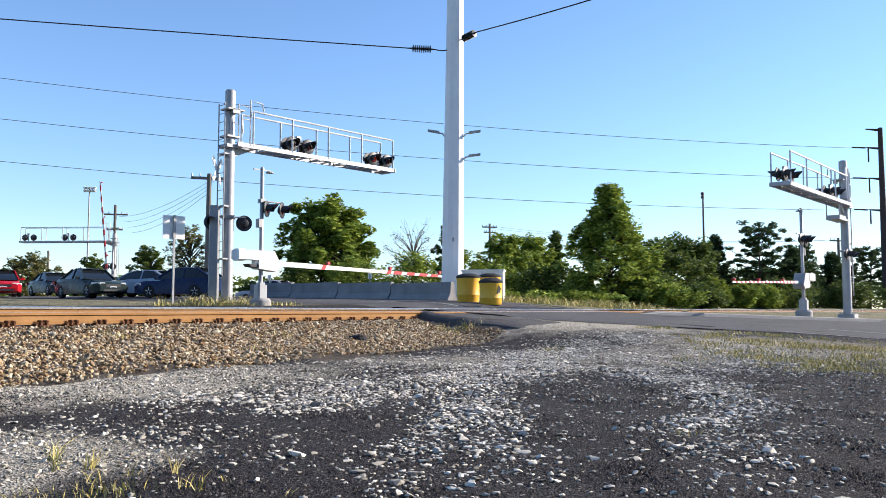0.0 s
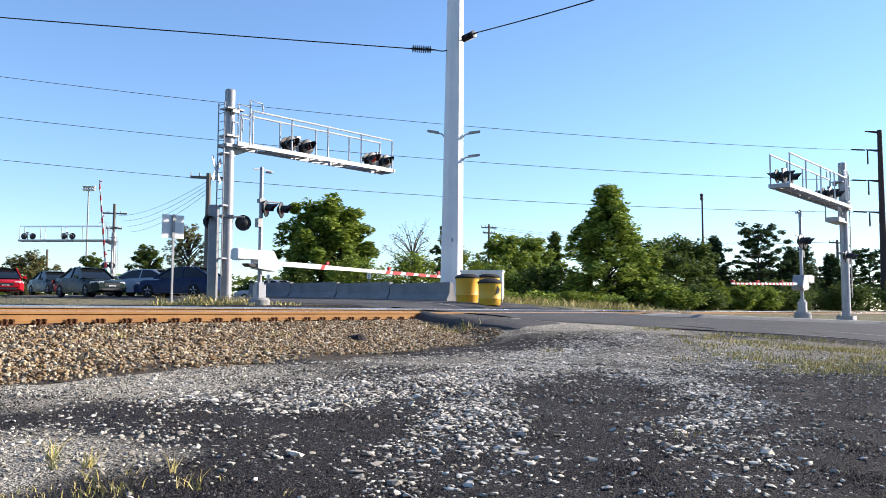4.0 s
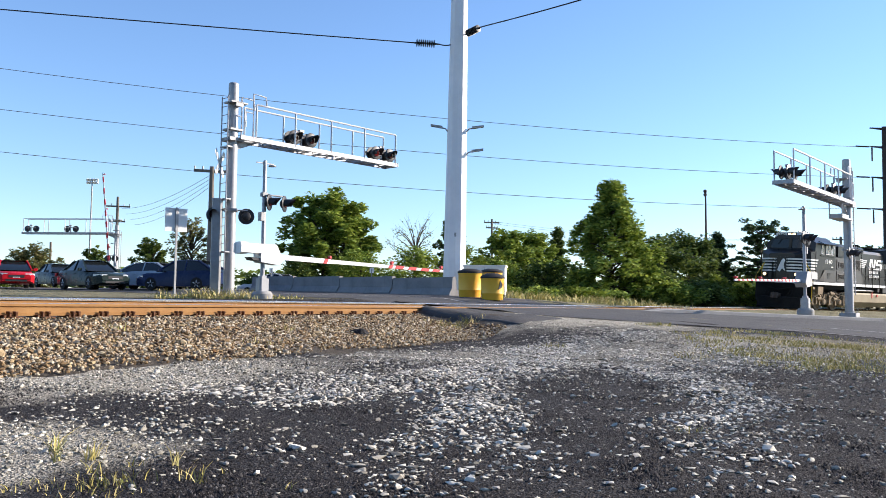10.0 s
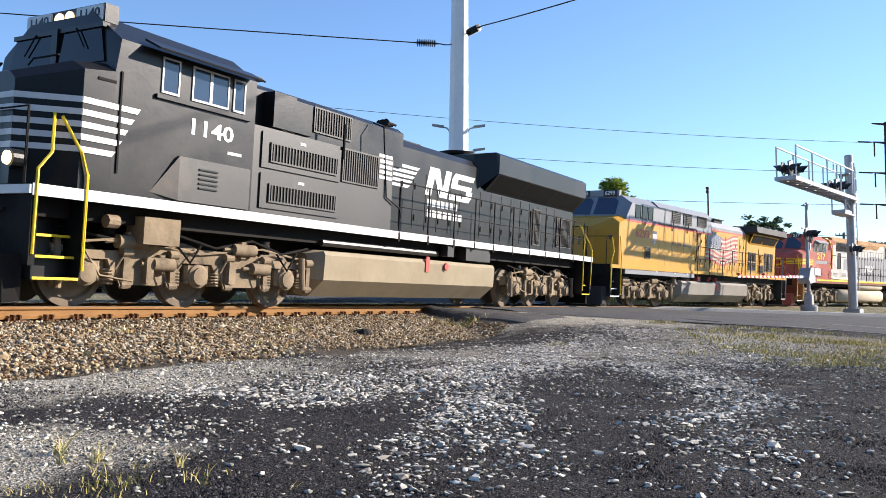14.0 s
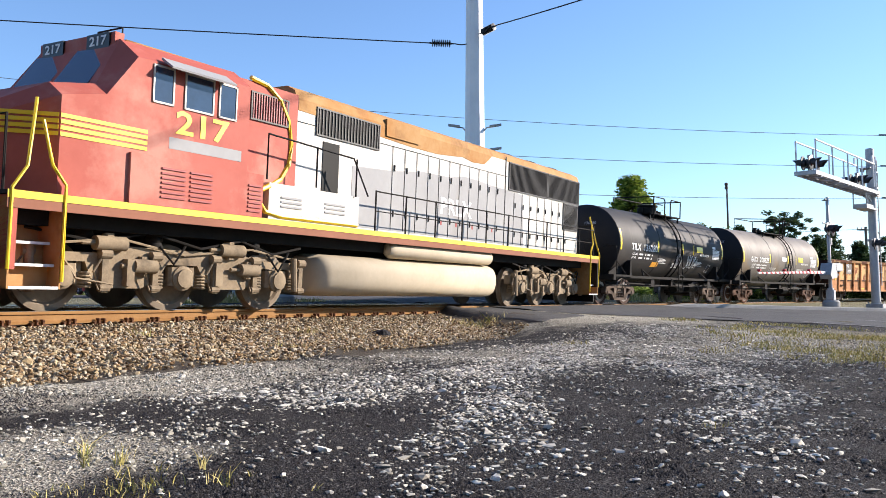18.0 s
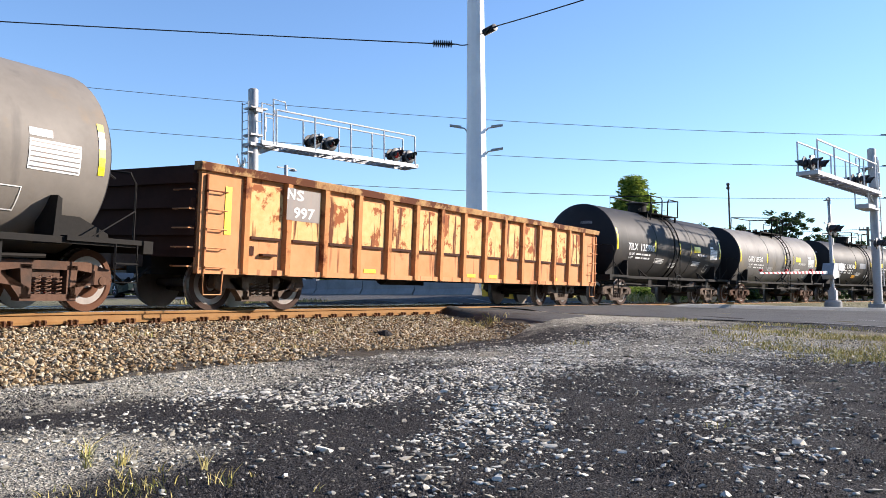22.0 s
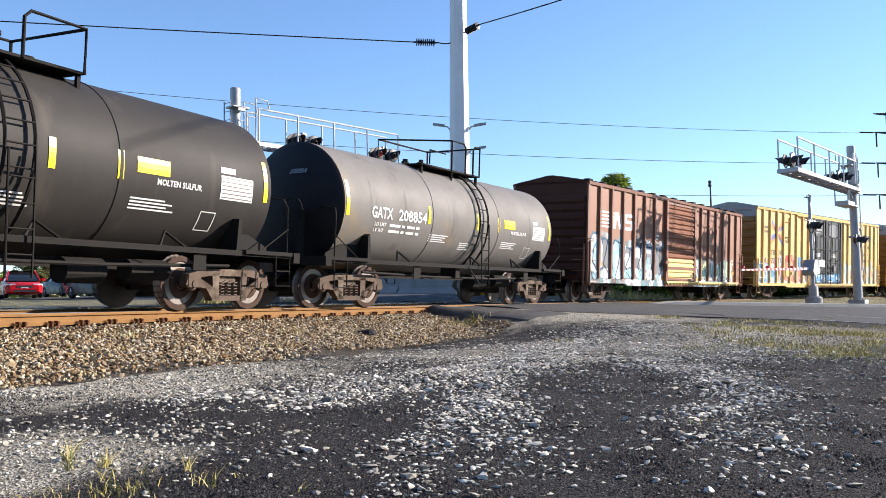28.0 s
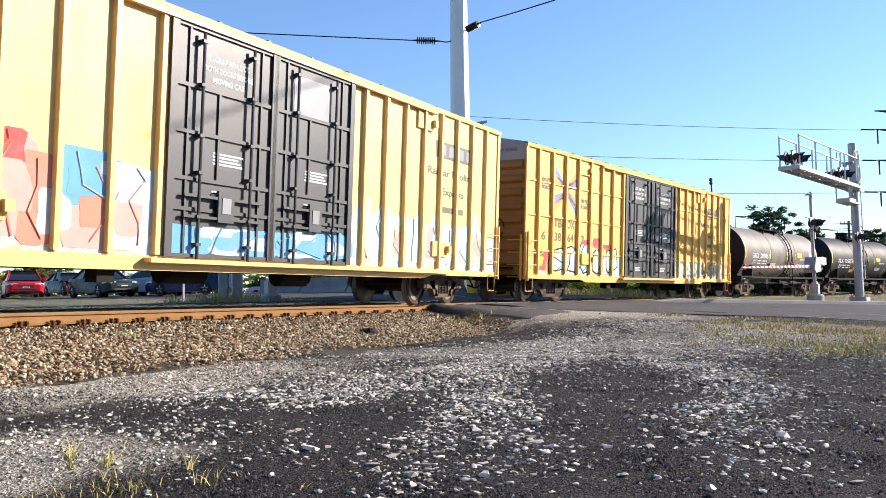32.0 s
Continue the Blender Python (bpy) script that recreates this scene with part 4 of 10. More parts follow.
def motor_car(m, colour, label, L=4.75, Wd=1.8, H=1.47, style="sedan", name="car"):
    th = thing(name, label, "car", m, "cars on the road")
    pm = mat("car_paint_" + str(len(bpy.data.materials)), colour, tuple(v * 0.85 for v in colour), 2.0, 0.28, 0.0)
    pm.node_tree.nodes["Principled BSDF"].inputs["Specular IOR Level"].default_value = 0.12
    h = Wd / 2
    hood, belt = (0.84, 0.93) if style != "suv" else (1.02, 1.05)
    f = L / 2
    # lower body from nose to tail
    secs = [(f, [(h * 0.72, 0.32), (h * 0.74, 0.58), (h * 0.6, 0.66)]), (f - 0.18, [(h * 0.9, 0.24), (h * 0.92, 0.6), (h * 0.74, 0.74)]), (f - 0.6, [(h * 0.97, 0.2), (h, 0.62), (h * 0.8, 0.84)]),
            (f - 1.35, [(h * 0.98, 0.2), (h, 0.66), (h * 0.86, hood)]), (0.3, [(h * 0.98, 0.2), (h, 0.66), (h * 0.93, belt)]), (-f + 1.2, [(h * 0.98, 0.2), (h, 0.68), (h * 0.92, belt + 0.04)]),
            (-f + 0.35, [(h * 0.95, 0.24), (h * 0.98, 0.7), (h * 0.84, belt + 0.04)]), (-f, [(h * 0.84, 0.34), (h * 0.88, 0.72), (h * 0.72, belt - 0.05)])]
    part("body", loft(secs), pm, th, smooth=40)
    ft, fb, rt, rb = {"sedan": (f - 2.2, f - 1.4, -f + 1.6, -f + 0.7), "hatch": (f - 2.15, f - 1.2, -f + 1.0, -f + 0.12), "suv": (f - 2.0, f - 1.45, -f + 0.45, -f + 0.1), "minivan": (f - 1.9, f - 0.95, -f + 0.4, -f + 0.1)}[style]
    gh = [(fb, [(h * 0.86, belt - 0.03), (h * 0.85, belt - 0.02)]), (ft, [(h * 0.9, belt - 0.02), (h * 0.68, H - 0.05)]), ((ft + rt) / 2, [(h * 0.91, belt), (h * 0.69, H)]), (rt, [(h * 0.9, belt), (h * 0.66, H - 0.05)]), (rb, [(h * 0.84, belt), (h * 0.8, belt + 0.02)])]
    part("glasshouse", loft(gh), M_CARGLASS, th, "tinted glass", smooth=30)
    roof = Geo()
    rs = [(ft + 0.1, h * 0.68, H - 0.05), ((ft + rt) / 2, h * 0.69, H), (rt - 0.1, h * 0.66, H - 0.05)]
    for u, w, z in rs:
        roof.v += [(u, -w - 0.02, z - 0.03), (u, -w * 0.8, z + 0.025), (u, w * 0.8, z + 0.025), (u, w + 0.02, z - 0.03)]
    roof.f = [(4 * j + i, 4 * j + i + 1, 4 * j + 5 + i, 4 * j + 4 + i) for j in range(2) for i in range(3)]
    part("roof", roof, pm, th, smooth=40)
    for s in (1, -1):
        pil = Geo()
        pil.tube([(fb, s * h * 0.87, belt), (ft, s * h * 0.69, H - 0.04)], 0.045, 5).tube([(rb, s * h * 0.84, belt + 0.02), (rt, s * h * 0.67, H - 0.04)], 0.06, 5).tube([((ft + rt) / 2, s * h * 0.92, belt), ((ft + rt) / 2, s * h * 0.7, H - 0.02)], 0.035, 5)
        pieces("pillar", pil, pm, th)
        part("door_mirror", Geo().cbox((fb - 0.35, s * (h + 0.08), belt + 0.05), (0.12, 0.2, 0.14), 0.03), pm, th)
        pieces("door_handle", Geo().box(-0.2, -0.02, s * h - 0.01, s * h + 0.02, 0.78, 0.81).box(-1.2, -1.02, s * h - 0.01, s * h + 0.02, 0.78, 0.81), pm, th)
        part("headlight", Geo().prism([(f - 0.5, h * 0.98), (f - 0.05, h * 0.72), (f - 0.02, h * 0.45), (f - 0.2, h * 0.5)] if s > 0 else [(f - 0.2, -h * 0.5), (f - 0.02, -h * 0.45), (f - 0.05, -h * 0.72), (f - 0.5, -h * 0.98)], 0.58, 0.73), M_LAMPGLASS, th)
        part("tail_light", Geo().box(-f - 0.01, -f + 0.2, s * h * 0.86 - 0.12, s * h * 0.86 + 0.08, 0.68, 0.86), M_TAIL, th)
        for x in (f - 0.95, -f + 0.95):
            wh = part("wheel", Geo().lathe([(0.2, -0.1), (0.31, -0.1), (0.325, -0.06), (0.325, 0.06), (0.31, 0.1), (0.2, 0.1)], (0, 0, 0), "y", 22), M_TYRE, th, at=pose(x, s * (h - 0.1), 0.325), smooth=40)
            part("rim", Geo().lathe([(0.21, 0.0), (0.2, 0.07 * s), (0.06, 0.09 * s), (0.0, 0.09 * s)], (0, 0, 0), "y", 16), M_RIM, wh)
            sp = Geo()
            for k in range(5):
                an = k * 1.2566
                sp.cyl((0.05 * math.sin(an), 0.1 * s, 0.05 * math.cos(an)), (0.19 * math.sin(an), 0.085 * s, 0.19 * math.cos(an)), 0.026, 5)
            pieces("spoke", sp, M_RIM, wh)
    part("grille", Geo().box(f - 0.06, f + 0.012, -h * 0.4, h * 0.4, 0.5, 0.64), M_BLACK, th)
    part("lower_grille", Geo().box(f - 0.1, f + 0.008, -h * 0.55, h * 0.55, 0.3, 0.4), M_BLACK, th)
    part("number_plate", Geo().box(f, f + 0.02, -0.16, 0.16, 0.42, 0.54), M_PLATE, th, "pale number plate")
    part("plate_bar", Geo().box(f + 0.02, f + 0.024, -0.11, 0.11, 0.455, 0.505), M_BLACK, th)
    part("bumper", Geo().box(f - 0.1, f + 0.03, -h * 0.7, h * 0.7, 0.42, 0.48), pm, th)
    return th


def on_road(x, y):
    return ground_z(x, y) + 0.02


sedan = motor_car(pose(-17.7, 42.0, on_road(-17.7, 42.0), 0, 0, -42), (0.02, 0.032, 0.03), "dark green sedan waiting at the crossing")
suv = motor_car(pose(-24.2, 52.0, on_road(-24.2, 52.0), 0, 0, -45), (0.018, 0.03, 0.045), "dark blue-grey sedan waiting in the queue", 4.7, 1.8, 1.46)
red = motor_car(pose(-24.4, 46.0, on_road(-24.4, 46.0), 0, 0, -58), (0.42, 0.012, 0.02), "red minivan rolling up to the queue", 4.8, 1.85, 1.5, "minivan")
motor_car(pose(-15.9, 46.2, on_road(-15.9, 46.2), 0, 0, -48), (0.2, 0.22, 0.24), "silver sedan behind the dark green one", 4.6)
motor_car(pose(-13.0, 41.5, on_road(-13.0, 41.5), 0, 0, 166), (0.018, 0.03, 0.075), "dark blue hatchback beside the masts", 4.4, 1.75, 1.5, "hatch")
motor_car(pose(-16.2, 45.0, on_road(-16.2, 45.0), 0, 0, 160), (0.36, 0.42, 0.48), "pale silver sedan facing away", 4.6, 1.78, 1.42, "hatch")
motor_car(pose(-10.6, 52.0, 1.3, 0, 0, 160), (0.4, 0.4, 0.4), "distant silver car beyond the barrier", 4.6)


# ---------------------------------------------------------------- trees and shrubs
def leaf_mat(name, c, c2, seed=0.0):
    m = bpy.data.materials.new(name)
    m.use_nodes = True
    n, l = m.node_tree.nodes, m.node_tree.links
    b = n["Principled BSDF"]
    b.inputs["Roughness"].default_value = 0.65
    b.inputs["Specular IOR Level"].default_value = 0.2
    geo = n.new("ShaderNodeNewGeometry")
    mx = n.new("ShaderNodeMix")
    mx.data_type = "RGBA"
    mx.inputs["A"].default_value, mx.inputs["B"].default_value = (*c, 1), (*c2, 1)
    l.new(geo.outputs["Random Per Island"], mx.inputs["Factor"])
    l.new(mx.outputs["Result"], b.inputs["Base Color"])
    b.inputs["Transmission Weight"].default_value = 0.0
    tr = n.new("ShaderNodeBsdfTranslucent")
    l.new(mx.outputs["Result"], tr.inputs["Color"])
    ms = n.new("ShaderNodeMixShader")
    ms.inputs[0].default_value = 0.3
    l.new(b.outputs[0], ms.inputs[1])
    l.new(tr.outputs[0], ms.inputs[2])
    l.new(ms.outputs[0], n["Material Output"].inputs["Surface"])
    return m


M_LEAF = leaf_mat("leaf_green", (0.07, 0.13, 0.02), (0.36, 0.43, 0.075))
M_LEAFDARK = leaf_mat("leaf_dark", (0.026, 0.055, 0.014), (0.17, 0.22, 0.045))
M_LEAFYEL = leaf_mat("leaf_yellow_green", (0.13, 0.19, 0.024), (0.26, 0.31, 0.05))
M_NEEDLE = leaf_mat("pine_needle", (0.022, 0.048, 0.022), (0.085, 0.13, 0.045))
M_LEAFBROWN = leaf_mat("leaf_sparse", (0.19, 0.15, 0.06), (0.15, 0.18, 0.06))
M_BARK = mat("bark", (0.09, 0.07, 0.055), (0.055, 0.045, 0.035), 5.0, 0.95, bump=0.5, sc=(3, 3, 0.6))


def leaf_cards(name, corners, material):
    """Separate four-cornered leaves as one mesh."""
    k = len(corners)
    me = bpy.data.meshes.new(name)
    me.vertices.add(4 * k)
    me.vertices.foreach_set("co", corners.reshape(-1))
    me.loops.add(4 * k)
    me.loops.foreach_set("vertex_index", np.arange(4 * k))
    me.polygons.add(k)
    me.polygons.foreach_set("loop_start", 4 * np.arange(k))
    me.update(calc_edges=True)
    me.materials.append(material)
    return me


def tree(x, y, h, w, seed, leaf, label, base=0.12, kind="round", leaves=5200, leaf_size=0.2, name="tree", z=None):
    """Tapered trunk, limbs, and a crown of small leaves set in clumps round the limb tips."""
    rng = random.Random(seed)
    z = 1.06 if z is None else z
    th = thing(name, label, "tree" if name == "tree" else "shrub", pose(x, y, z - 0.05), "trees beside the line" if name == "tree" else "shrubs beside the line")
    g = Geo()
    tips = []
    trunk_h = h * (0.82 if kind in ("conifer", "pine") else 0.6)
    lean = Vector((rng.uniform(-0.04, 0.04), rng.uniform(-0.04, 0.04), 1))
    pts = [lean * (trunk_h * k / 6) + Vector((0.05 * math.sin(k * 2 + seed), 0.05 * math.cos(k * 1.7 + seed), 0)) * h * 0.1 for k in range(7)]
    r0 = max(0.05, h * 0.02)
    for k in range(6):
        g.cyl(pts[k], pts[k + 1], r0 * (1 - 0.13 * k), 7, r0 * (1 - 0.13 * (k + 1)), caps=False)
    n_l = {"round": 62, "conifer": 96, "pine": 44, "bare": 30, "bush": 26}[kind]
    for i in range(n_l):
        q = (i + rng.random()) / n_l
        if kind == "conifer":
            t = base + (0.98 - base) * q
            rad = w / 2 * (1 - (t - base) / (1 - base)) ** 0.78 * rng.uniform(0.5, 1.15) + 0.05
            dz = rng.uniform(-0.08, 0.1) * h * 0.4
        elif kind == "pine":
            t = mixv(0.36, 0.97, q)
            rad = w / 2 * rng.uniform(0.45, 1.05) * (1.0 if t < 0.85 else 0.6)
            dz = rng.uniform(0.0, 0.06) * h
        else:
            t = mixv(base, 0.92, q)
            prof = math.sin(math.pi * min(1.0, max(0.06, (t - base) / (1 - base) * 0.82 + 0.14)))
            rad = w / 2 * prof * rng.uniform(0.55, 1.05)
            dz = h * rng.uniform(-0.02, 0.08)
        an = i * 2.39996 + rng.uniform(-0.3, 0.3)
        start = lean * min(trunk_h, h * max(0.08, t - 0.22 * rng.random()))
        tip = Vector((math.cos(an) * rad, math.sin(an) * rad, min(h * 0.98, h * t + dz)))
        mid = start.lerp(tip, 0.5) + Vector((0, 0, h * (0.03 if kind != "pine" else -0.01)))
        g.cyl(start, mid, r0 * 0.42, 5, r0 * 0.26, caps=False)
        g.cyl(mid, tip, r0 * 0.26, 5, r0 * 0.08, caps=False)
        tips.append((mid.lerp(tip, 0.35), 0.8))
        tips.append((tip, 1.0))
        if kind == "bare":
            for _ in range(4):
                e = tip + Vector((rng.uniform(-1, 1), rng.uniform(-1, 1), rng.uniform(0.2, 1.4))) * h * 0.09
                g.cyl(mid.lerp(tip, rng.random()), e, r0 * 0.1, 4, r0 * 0.03, caps=False)
    part("trunk", g, M_BARK, th, smooth=True)
    if kind == "bare":
        leaves = 260
    if kind in ("round", "bush"):
        tips.append((Vector((0, 0, h * 0.9)), 1.0))
        tips.append((Vector((0, 0, h * 0.55)), 1.4))
    # leaves lie over the outside of each clump and thin out towards its edge
    nr = np.random.default_rng(seed)
    leaves, leaf_size = int(leaves * 1.7), leaf_size * 0.85
    per = max(1, leaves // len(tips))
    clump = w * {"round": 0.088, "conifer": 0.075, "pine": 0.085, "bare": 0.1, "bush": 0.125}[kind]
    flat = {"pine": 0.5, "conifer": 0.85}.get(kind, 0.85)
    mid, size = [], []
    for c, k in tips:
        n = max(4, int(per * nr.uniform(0.55, 1.45)))
        d = nr.normal(size=(n, 3))
        d /= np.linalg.norm(d, axis=1)[:, None]
        d *= (nr.random(n) ** 0.45 * clump * k * nr.uniform(0.75, 1.3) * nr.uniform(0.8, 1.12, n))[:, None]
        d[:, 2] *= flat
        mid.append(np.array(c) + d)
    mid = np.concatenate(mid)
    mid[:, 2] = np.maximum(mid[:, 2], 0.05 + 0.2 * nr.random(len(mid)))
    n = len(mid)
    a, s_ = nr.uniform(0, 6.283, n), leaf_size * nr.uniform(0.55, 1.3, n)
    u = np.stack([np.cos(a), np.sin(a), nr.uniform(-0.6, 0.5, n)], 1)
    v = np.stack([-np.sin(a) * 0.7, np.cos(a) * 0.7, nr.uniform(-0.9, 0.7, n)], 1)
    u *= (s_ / np.linalg.norm(u, axis=1))[:, None]
    v *= (0.6 * s_ / np.linalg.norm(v, axis=1))[:, None]
    me = leaf_cards("crown", np.stack([mid - u, mid - v * 0.8 + u * 0.1, mid + u, mid + v], 1), leaf)
    part("crown", me, None, th, "crown of many small leaves")
    return th


tree(-8.7, 60.0, 8.0, 7.0, 1, M_LEAF, "full green broadleaf tree behind the barrier", 0.1, "round", 15000, 0.23)
tree(-7.1, 60.5, 7.6, 5.0, 91, M_LEAF, "second green crown grown into the broadleaf tree", 0.15, "round", 7000, 0.22)
tree(-2.3, 62.0, 6.6, 4.5, 2, M_LEAFBROWN, "bare-topped young tree with grey twigs", 0.3, "bare", 300, 0.12)
tree(0.6, 66.0, 7.0, 3.0, 3, M_LEAFDARK, "slim dark tree behind the pole", 0.1, "round", 3000, 0.2)
tree(4.6, 62.0, 5.6, 5.0, 4, M_LEAF, "rounded green tree behind the line", 0.08, "round", 6000, 0.2)
tree(7.0, 66.0, 5.9, 5.2, 5, M_LEAF, "rounded green tree behind the line", 0.08, "round", 6500, 0.2)
tree(9.8, 72.0, 6.8, 3.4, 6, M_LEAFDARK, "narrow dark green conifer in the row", 0.05, "conifer", 4200, 0.18)
tree(10.05, 50.0, 7.3, 7.4, 7, M_LEAF, "tall feathery green tree beside the line", 0.03, "conifer", 15000, 0.17)
tree(11.5, 49.5, 3.0, 3.0, 8, M_LEAF, "lower green tree beside the line", 0.04, "bush", 4000, 0.16)
tree(20.5, 70.0, 6.3, 6.8, 9, M_LEAFDARK, "dense dark green round tree", 0.05, "round", 8000, 0.2)
tree(24.3, 74.0, 6.6, 3.6, 10, M_NEEDLE, "dark green pine standing in the row", 0.1, "conifer", 4500, 0.18)
tree(28.6, 75.0, 8.0, 5.2, 11, M_NEEDLE, "dark green flat-topped spreading pine", 0.3, "pine", 5200, 0.17)
tree(32.0, 76.0, 5.6, 5.0, 12, M_NEEDLE, "dark pine in the row", 0.1, "conifer", 4500, 0.18)
tree(34.8, 80.0, 6.4, 4.6, 13, M_NEEDLE, "dark pine in the row", 0.1, "conifer", 4500, 0.18)
tree(38.4, 82.0, 5.6, 4.6, 14, M_NEEDLE, "dark pine at the row's end", 0.15, "conifer", 4200, 0.18)
tree(43.0, 84.0, 6.2, 5.0, 15, M_NEEDLE, "dark pine at the row's end", 0.15, "pine", 4200, 0.18)
tree(25.5, 78.0, 4.2, 7.0, 16, M_LEAFDARK, "dark green understorey tree below pines", 0.03, "bush", 5000, 0.2)
tree(31.0, 80.0, 4.0, 8.0, 17, M_LEAFDARK, "dark green understorey tree below pines", 0.03, "bush", 5000, 0.2)
tree(38.5, 86.0, 3.6, 8.0, 18, M_LEAFDARK, "dark green understorey tree below pines", 0.03, "bush", 4500, 0.2)
tree(15.2, 60.0, 4.8, 6.5, 19, M_LEAFDARK, "dark green leafy tree by the line", 0.03, "bush", 6000, 0.2)
tree(-21.9, 62.0, 4.8, 3.0, 20, M_LEAFDARK, "small dark green tree", 0.1, "round", 3200, 0.17)
tree(-20.0, 64.0, 3.2, 3.6, 21, M_LEAFDARK, "small dark green tree", 0.05, "bush", 2200, 0.17)
tree(-17.4, 57.0, 5.9, 3.4, 22, M_LEAFBROWN, "thin sparse tree turning brown", 0.2, "round", 2600, 0.13)
tree(-34.5, 82.0, 5.5, 3.0, 23, M_LEAFDARK, "small dark tree far off", 0.1, "round", 2500, 0.2)
tree(-44.5, 90.0, 6.1, 6.2, 24, M_LEAFBROWN, "brownish broadleaf tree far off", 0.06, "round", 4000, 0.22)
tree(-50.5, 92.0, 4.2, 5.0, 25, M_LEAF, "green broadleaf tree far off", 0.05, "round", 3000, 0.22)
tree(-57.0, 95.0, 4.6, 5.6, 26, M_LEAF, "green broadleaf tree far off", 0.05, "round", 3000, 0.22)
for k, (x, y, h, w, m) in enumerate(((-5.5, 55.0, 3.4, 5.0, M_LEAF), (-1.8, 53.0, 3.6, 4.2, M_LEAF), (-9.8, 57.0, 2.6, 4.5, M_LEAFDARK), (1.2, 58.0, 4.2, 4.0, M_LEAFYEL), (3.6, 52.0, 2.8, 3.6, M_LEAF), (6.2, 52.0, 2.6, 4.2, M_LEAFDARK),
        (13.2, 48.0, 1.3, 3.6, M_LEAF), (15.3, 49.4, 1.4, 3.4, M_LEAFDARK), (17.0, 52.0, 1.9, 2.2, M_LEAFYEL), (19.7, 54.6, 1.7, 2.1, M_LEAF), (22.6, 57.2, 1.5, 2.1, M_LEAFYEL), (21.5, 56.0, 1.6, 3.0, M_LEAF), (24.5, 60.0, 2.0, 4.0, M_LEAFDARK), (13.5, 54.0, 2.4, 4.4, M_LEAFDARK),
        (3.2, 44.5, 0.9, 2.6, M_LEAFYEL), (5.2, 44.0, 0.8, 2.8, M_LEAF), (7.2, 44.5, 0.8, 2.8, M_LEAFYEL), (9.0, 45.0, 0.7, 2.4, M_LEAF), (-13.6, 60.0, 1.8, 2.6, M_LEAFDARK), (-28.0, 70.0, 2.2, 3.6, M_LEAFDARK), (-25.0, 74.0, 2.4, 4.0, M_LEAF), (41.0, 74.0, 2.6, 6.0, M_LEAFDARK), (46.0, 78.0, 3.0, 7.0, M_LEAFDARK), (35.0, 72.0, 2.2, 6.0, M_LEAFDARK), (28.0, 68.0, 2.2, 5.0, M_LEAFDARK), (51.0, 80.0, 3.2, 7.0, M_LEAFDARK))):
    tree(x, y, h, w, 40 + k, m, "low leafy green shrub on the verge", 0.02, "bush", int(900 * w), 0.13, "shrub")


def woods(name, label, a0, a1, count, ring, wander, tall, per, size, seed):
    """A ragged belt of trees round the place, from angle a0 to a1."""
    nr = np.random.default_rng(seed)
    mid = []
    for k in range(count):
        a = a0 + (a1 - a0) * k / count
        R = ring + wander * noise.noise((a * 5, 0.3, 0))
        hh = tall * (1 + 0.4 * noise.noise((a * 11, 2.0, 0)))
        p = np.stack([R * math.cos(a) + nr.normal(0, 2.2, per), R * math.sin(a) + nr.normal(0, 2.2, per), 1.0 + hh * nr.random(per) ** 0.8], 1)
        mid.append(p)
    mid = np.concatenate(mid)
    n = len(mid)
    q, s_ = nr.uniform(0, 6.283, n), nr.uniform(*size, n)[:, None]
    u = np.stack([np.cos(q), np.sin(q), nr.uniform(-0.4, 0.4, n)], 1) * s_
    v = np.stack([-np.sin(q) * 0.6, np.cos(q) * 0.6, nr.uniform(-0.8, 0.8, n)], 1) * s_ * 0.7
    return tagged(new(name, leaf_cards(name, np.stack([mid - u, mid - v, mid + u, mid + v], 1), M_LEAFDARK)), label, "woods", kind="stuff")


woods("far_woods", "distant line of dark green woods", -0.35, 3.5, 420, 150, 40, 5.0, 60, (0.35, 0.8), 77)
# out of view behind the camera: added to cut sky fill and darken reflections
woods("near_woods", "unseen belt of dark green woods added to hold off sky light", 3.45, 5.95, 200, 34, 8, 9.0, 110, (0.45, 0.95), 78)
# ---------------------------------------------------------------- train: paints
def paint(name, c, c2, dirt=None, streak=None, rough=0.45, scale=1.2, **kw):
    return mat(name, c, c2, scale, rough, grime=dirt, streak=streak, bump=0.06, bscale=14, **kw)


M_TANKBLACK = paint("tank_black", (0.031, 0.028, 0.026), (0.042, 0.038, 0.034), dirt=((0.055, 0.046, 0.038), 0.56), streak=((0.07, 0.06, 0.05), 0.6, 2.2), rough=0.6)
M_TANKHEAD = paint("tank_head_black", (0.014, 0.0135, 0.015), (0.022, 0.0205, 0.021), streak=((0.05, 0.042, 0.035), 0.62, 1.5), rough=0.6)
M_TANKGREY = paint("tank_dusty_grey", (0.21, 0.187, 0.16), (0.16, 0.142, 0.122), dirt=((0.24, 0.175, 0.11), 0.53), streak=((0.075, 0.07, 0.065), 0.6, 2.2), rough=0.6)
M_TANKSOOT = paint("tank_soot_grey", (0.19, 0.178, 0.163), (0.15, 0.139, 0.127), dirt=((0.24, 0.19, 0.12), 0.56), streak=((0.05, 0.048, 0.045), 0.6, 2.2), rough=0.6)
M_UNDER = mat("underframe_black", (0.010, 0.0095, 0.009), (0.022, 0.019, 0.016), 3.0, 0.8, bump=0.2)
M_TRUCKTAN = mat("dusty_truck_iron", (0.31, 0.24, 0.155), (0.17, 0.13, 0.088), 3.0, 0.9, bump=0.3, grime=((0.06, 0.048, 0.038), 0.58))
